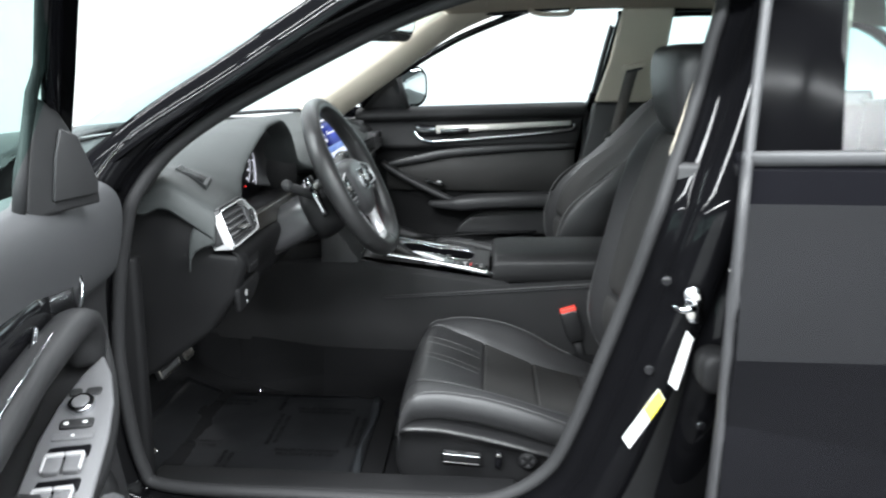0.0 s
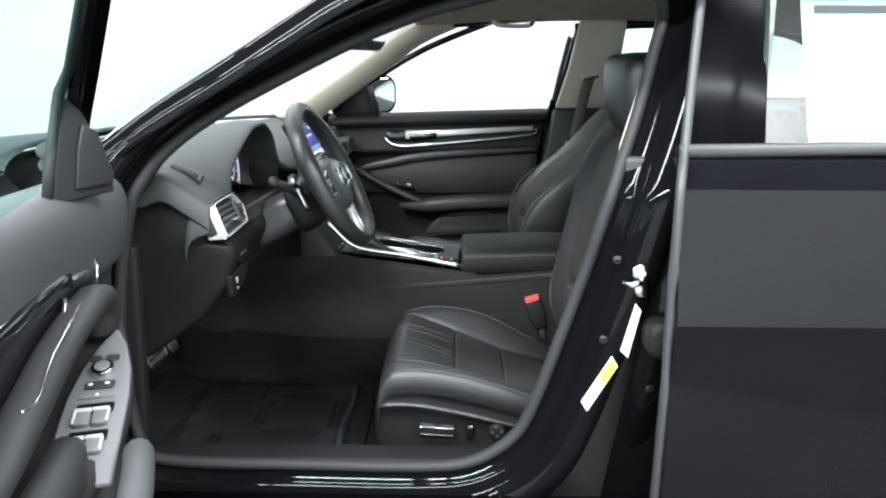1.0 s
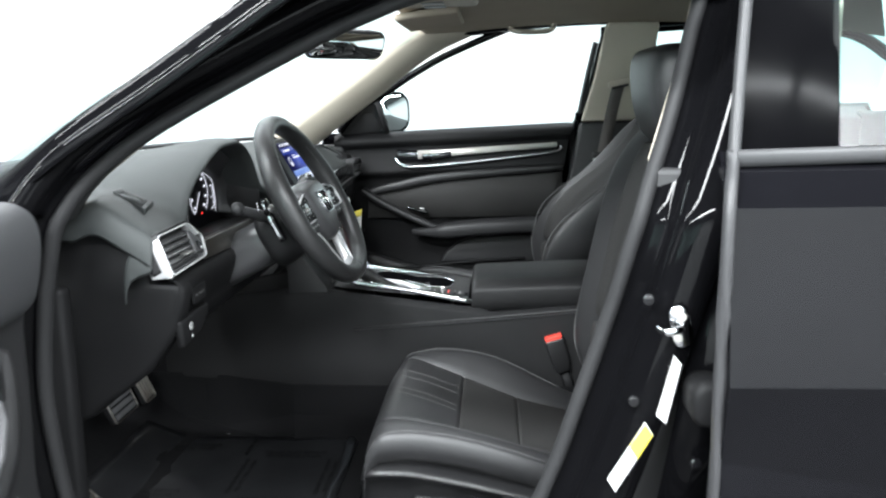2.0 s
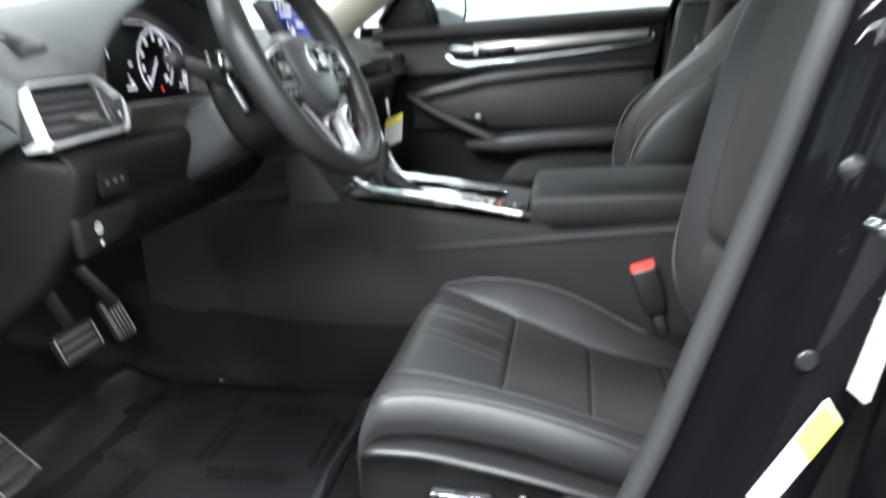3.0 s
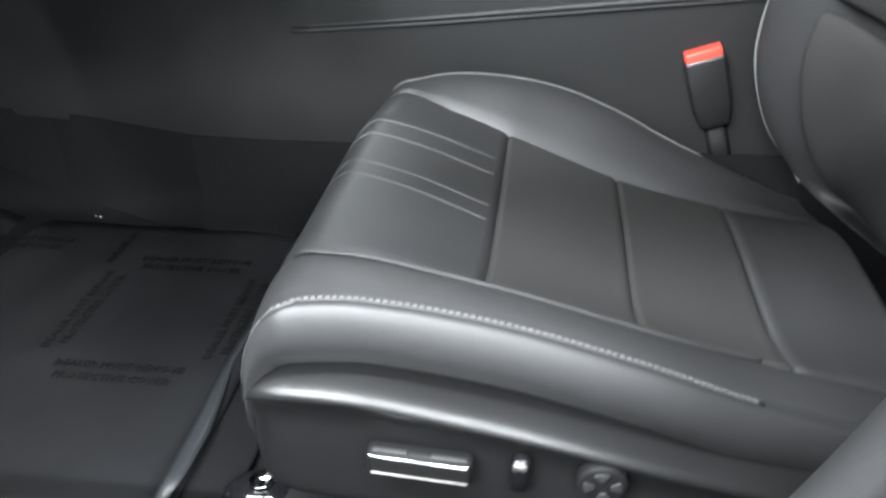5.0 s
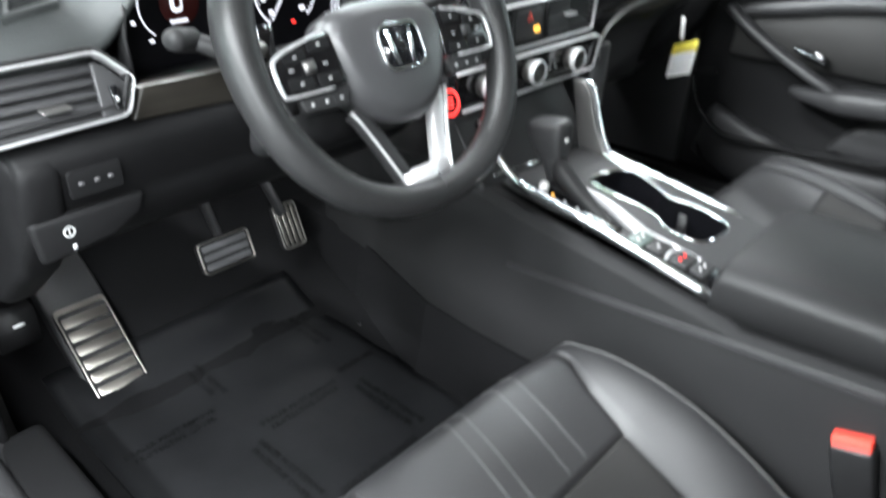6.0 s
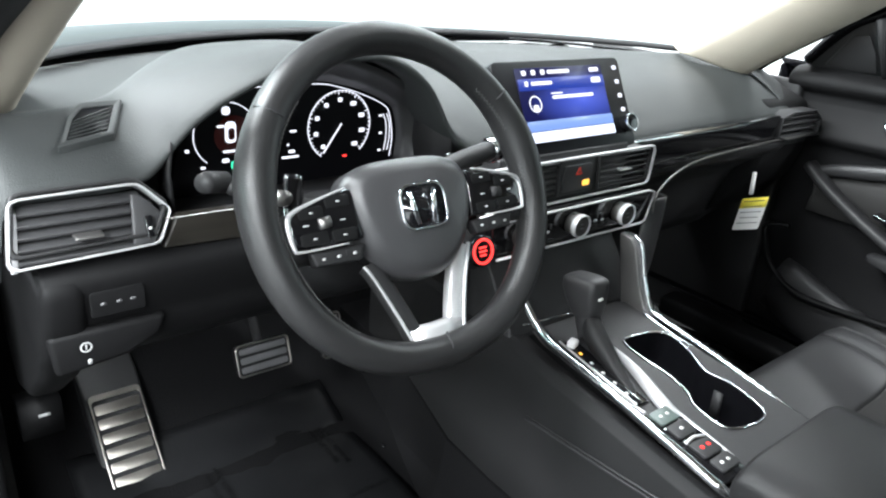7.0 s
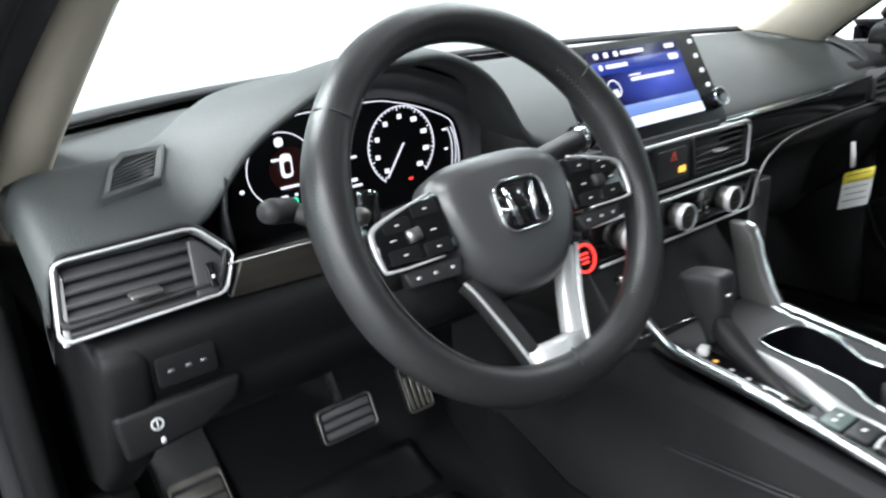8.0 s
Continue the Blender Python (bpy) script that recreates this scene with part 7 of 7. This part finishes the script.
def floor_cover():
    rows = []
    for x in list(np.linspace(-0.47, -0.01, 24)) + [0.0, 0.008, 0.014, 0.019, 0.023, 0.028, 0.034]:
        row = []
        for y in np.linspace(-0.61, -0.168, 22):
            z = 0.2875 + 0.004 * noise.noise(V(x * 11, y * 11, 0)) + 0.0015 * noise.noise(V(x * 40, y * 40, 3)) + max(0, -0.375 - x) * 0.42 + 0.007 * math.exp(-((x - 0.021) / 0.007) ** 2)
            row.append(V(x, y, z))
        rows.append(row)
    film = tagged(part("floor_cover", loft(rows, closed=False), FILM, None, solid=0.0008), "grey protective film with dark print over the floor mat", "floor cover")
    # the print runs round two squares, and along one corner of two more
    for x, y, turn in ((-0.095, -0.445, 0), (-0.095, -0.255, 0), (-0.185, -0.350, 90), (-0.005, -0.350, 90), (-0.345, -0.225, 0), (-0.215, -0.225, 90), (-0.360, -0.420, 0), (-0.262, -0.520, 90)):
        for words, shift in (("DEALER MUST REMOVE", 0.001), ("PROTECTIVE COVER", -0.016)):
            if not (x == -0.215 and shift > 0):
                lettering(words, pose(x, y, 0.2925, 0, 0, turn) @ pose(0, shift, 0), 0.0135, PRINT, film, 1.0 if x != -0.215 else 0.6)
    part("film_fold", tube([V(0.023 + 0.004 * math.sin(k * 1.1), -0.60 + 0.042 * k, 0.2945 + 0.001 * math.sin(k * 1.7)) for k in range(11)], lambda q: 0.014 + 0.006 * math.sin(9 * q), 0.005, 8), FOLD, film, "pale folded edge of the film")
    mat = tagged(part("floor_mat", rbox((-0.17, -0.39, 0.2795), (0.5, 0.44, 0.008)), CARPET, None, bevel=0.003), "black carpet floor mat", "floor mat")
    part("mat_clip", rbox((-0.290, -0.140, 0.281), (0.012, 0.008, 0.006)), CHROME, mat, "bright clip", bevel=0.002)


floor_cover()


# ---- belts, buckle, mirrors, roof fittings ----
def buckle():
    d = V(0.30, 0.0, -0.95).normalized()
    c = V(0.480, -0.152, 0.528)
    x, y = V(0.95, 0, 0.30).normalized(), V(0, 1, 0)
    b = tagged(part("belt_buckle", loft([[c + d * s + x * a + y * e for a, e in ((-0.022 * k, -0.012), (0.022 * k, -0.012), (0.022 * k, 0.012), (-0.022 * k, 0.012))] for s, k in ((0.004, 1.0), (0.06, 0.95), (0.085, 0.7))]), SHIELD, None, bevel=0.005), "black belt buckle with a red release button", "seat belt buckle")
    part("release_button", loft([[c + d * s + x * a + y * e for a, e in ((-0.019, -0.0100), (0.019, -0.0100), (0.019, 0.0100), (-0.019, 0.0100))] for s in (-0.004, 0.014)]), RED, b, "red release button", bevel=0.002)
    part("belt_strap", tube([c + d * 0.08, c + d * 0.16], 0.006, 0.024, 6), SHADEPLASTIC, b, "black buckle stalk")


buckle()


def passenger_belt():
    b = empty("seat_belt", "grey seat belt hanging on the beige door post", "seat belt", (0.69, 0.65, 0.8))
    line = curve([V(0.735, 0.612, 1.075), V(0.72, 0.628, 1.0), V(0.695, 0.655, 0.84), V(0.675, 0.665, 0.70), V(0.66, 0.665, 0.5)], 5)
    part("strap", tube(line, 0.042, 0.003, 6, up=(0, 1, 0)), BELT, b, "grey woven strap")
    part("belt_guide", rbox((0.738, 0.607, 1.082), (0.07, 0.02, 0.022), (0, -12, 0)), BEIGE, b, "beige belt guide", bevel=0.006)
    part("guide_slot", rbox((0.738, 0.604, 1.072), (0.052, 0.02, 0.008), (0, -12, 0)), INK, b, "dark slot", bevel=0.002)
    part("latch_tongue", frame_plate(rounded(0.036, 0.034, 0.006), rounded(0.020, 0.018, 0.004), (0.682, 0.643, 0.836), (1, 0, 0), (0.1, 0, 1), 0.003), SATIN, b, "bright latch tongue", bevel=0.001)
    part("tongue_grip", rbox((0.689, 0.645, 0.860), (0.052, 0.012, 0.02), (0, 6, 0)), PLASTIC, b, "black tongue grip", bevel=0.004)


passenger_belt()


def mirrors():
    n = V(0.72, -0.58, -0.38).normalized()
    u = V(0, 0, 1).cross(n).normalized()
    v = n.cross(u)
    c = V(0.012, 0.02, 1.182)
    m = empty("rear_view_mirror", "black rear view mirror on the windscreen", "mirror", tuple(c))
    part("mirror_shell", loft([[c + n * d + u * a * k + v * b * k for a, b in rounded(0.235, 0.068, 0.024, 6)] for d, k in ((-0.035, 0.6), (-0.02, 0.92), (0.0, 1.0), (0.004, 0.98))]), PLASTIC, m, "black mirror shell")
    part("mirror_pane", plate(rounded(0.222, 0.056, 0.02, 6), c + n * 0.0035, u, v, 0.002), MIRROR, m, "mirror glass")
    part("mirror_foot", tube([c - n * 0.025, c + V(-0.06, 0, 0.05), V(-0.06, 0.02, 1.26)], 0.05, 0.06, 10, square=0.4), INK, m, "black camera housing")
    # outside mirrors
    for c, n, foot, lab in ((V(-0.068, 1.06, 0.998), V(0.66, -0.75, 0.0), V(-0.13, 0.93, 0.945), "black side mirror beyond the passenger window"), (V(-0.46, -1.16, 0.895), V(0.35, -0.93, 0.0), V(-0.36, -1.05, 0.88), "black side mirror on the open door")):
        n = n.normalized()
        u = V(0, 0, 1).cross(n).normalized()
        v = n.cross(u)
        w = empty("side_mirror", lab, "mirror", tuple(c), "side mirrors")
        part("mirror_shell", loft([[c + n * d + u * a * k + v * b * k for a, b in rounded(0.245, 0.155, 0.055, 6)] for d, k in ((-0.10, 0.45), (-0.07, 0.85), (-0.02, 1.0), (0.004, 1.0))]), POST, w, "glossy black mirror shell")
        part("mirror_pane", plate(rounded(0.226, 0.134, 0.048, 6), c + n * 0.0035, u, v, 0.002), MIRROR, w, "mirror glass")
        part("mirror_foot", tube([c - n * 0.03 - v * 0.04, foot], 0.07, 0.04, 10, square=0.3), PAINT, w, "black mirror foot")


mirrors()


def roof_fittings():
    for y, lab in ((-0.30, "beige sun visor folded up"), (0.30, "beige sun visor folded up")):
        tagged(part("sun_visor", loft([[V(x, y + sy, z) for sy, z in ((-0.17, z0 - 0.012), (0.17, z0 - 0.012), (0.17, z0 + 0.006), (-0.17, z0 + 0.006))] for x, z0 in ((0.11, 1.252), (0.16, 1.258), (0.27, 1.268))]), LINER, None, bevel=0.008), lab, "sun visor", "sun visors")
    d = tagged(part("dome_console", loft([[V(x, y, z) for y, z in ((-0.08, 1.285), (0.08, 1.285), (0.065, 1.262), (-0.065, 1.262))] for x in (0.12, 0.32)]), BEIGE, None, bevel=0.01), "beige overhead console with map lights", "overhead console")
    for y in (-0.035, 0.035):
        part("map_light", rbox((0.22, y, 1.262), (0.05, 0.035, 0.006)), GREY, d, "map light lens", bevel=0.002)
    for sign in (1,):
        h = tagged(part("grab_handle", tube(curve([V(0.40, sign * 0.62, 1.268), V(0.42, sign * 0.605, 1.245), V(0.52, sign * 0.603, 1.243), V(0.54, sign * 0.62, 1.268)], 5), 0.016, 0.016, 8), BEIGE, None), "beige grab handle above the window", "grab handle")


roof_fittings()


# ---- rear seats ----
def rear_seat():
    b = empty("rear_bench", "black leather rear bench", "car seat", (1.4, 0, 0.3))
    part("bench_cushion", loft([[V(x, y, z) for y, z in ((-0.66, 0.30), (-0.66, 0.46), (-0.6, 0.50), (0.6, 0.50), (0.66, 0.46), (0.66, 0.30))] for x in (1.12, 1.16, 1.6)]), LEATHER, b, "black leather bench cushion", bevel=0.03)
    part("bench_back", loft([[V(x, y, z) for y, z in ((-0.62, 0.45), (-0.62, 0.9), (-0.5, 0.96), (0.5, 0.96), (0.62, 0.9), (0.62, 0.45))] for x in (1.55, 1.75)]), LEATHER, b, "black leather bench back", bevel=0.04)
    for y in (-0.36, 0.36):
        part("headrest", rbox((1.68, y, 1.02), (0.10, 0.24, 0.13), (0, 12, 0)), LEATHER, b, "black rear headrest", bevel=0.04)
    tagged(part("parcel_shelf", rbox((2.0, 0, 0.93), (0.5, 1.3, 0.03)), CARPET, None), "black parcel shelf below the back window", "shelf")


rear_seat()
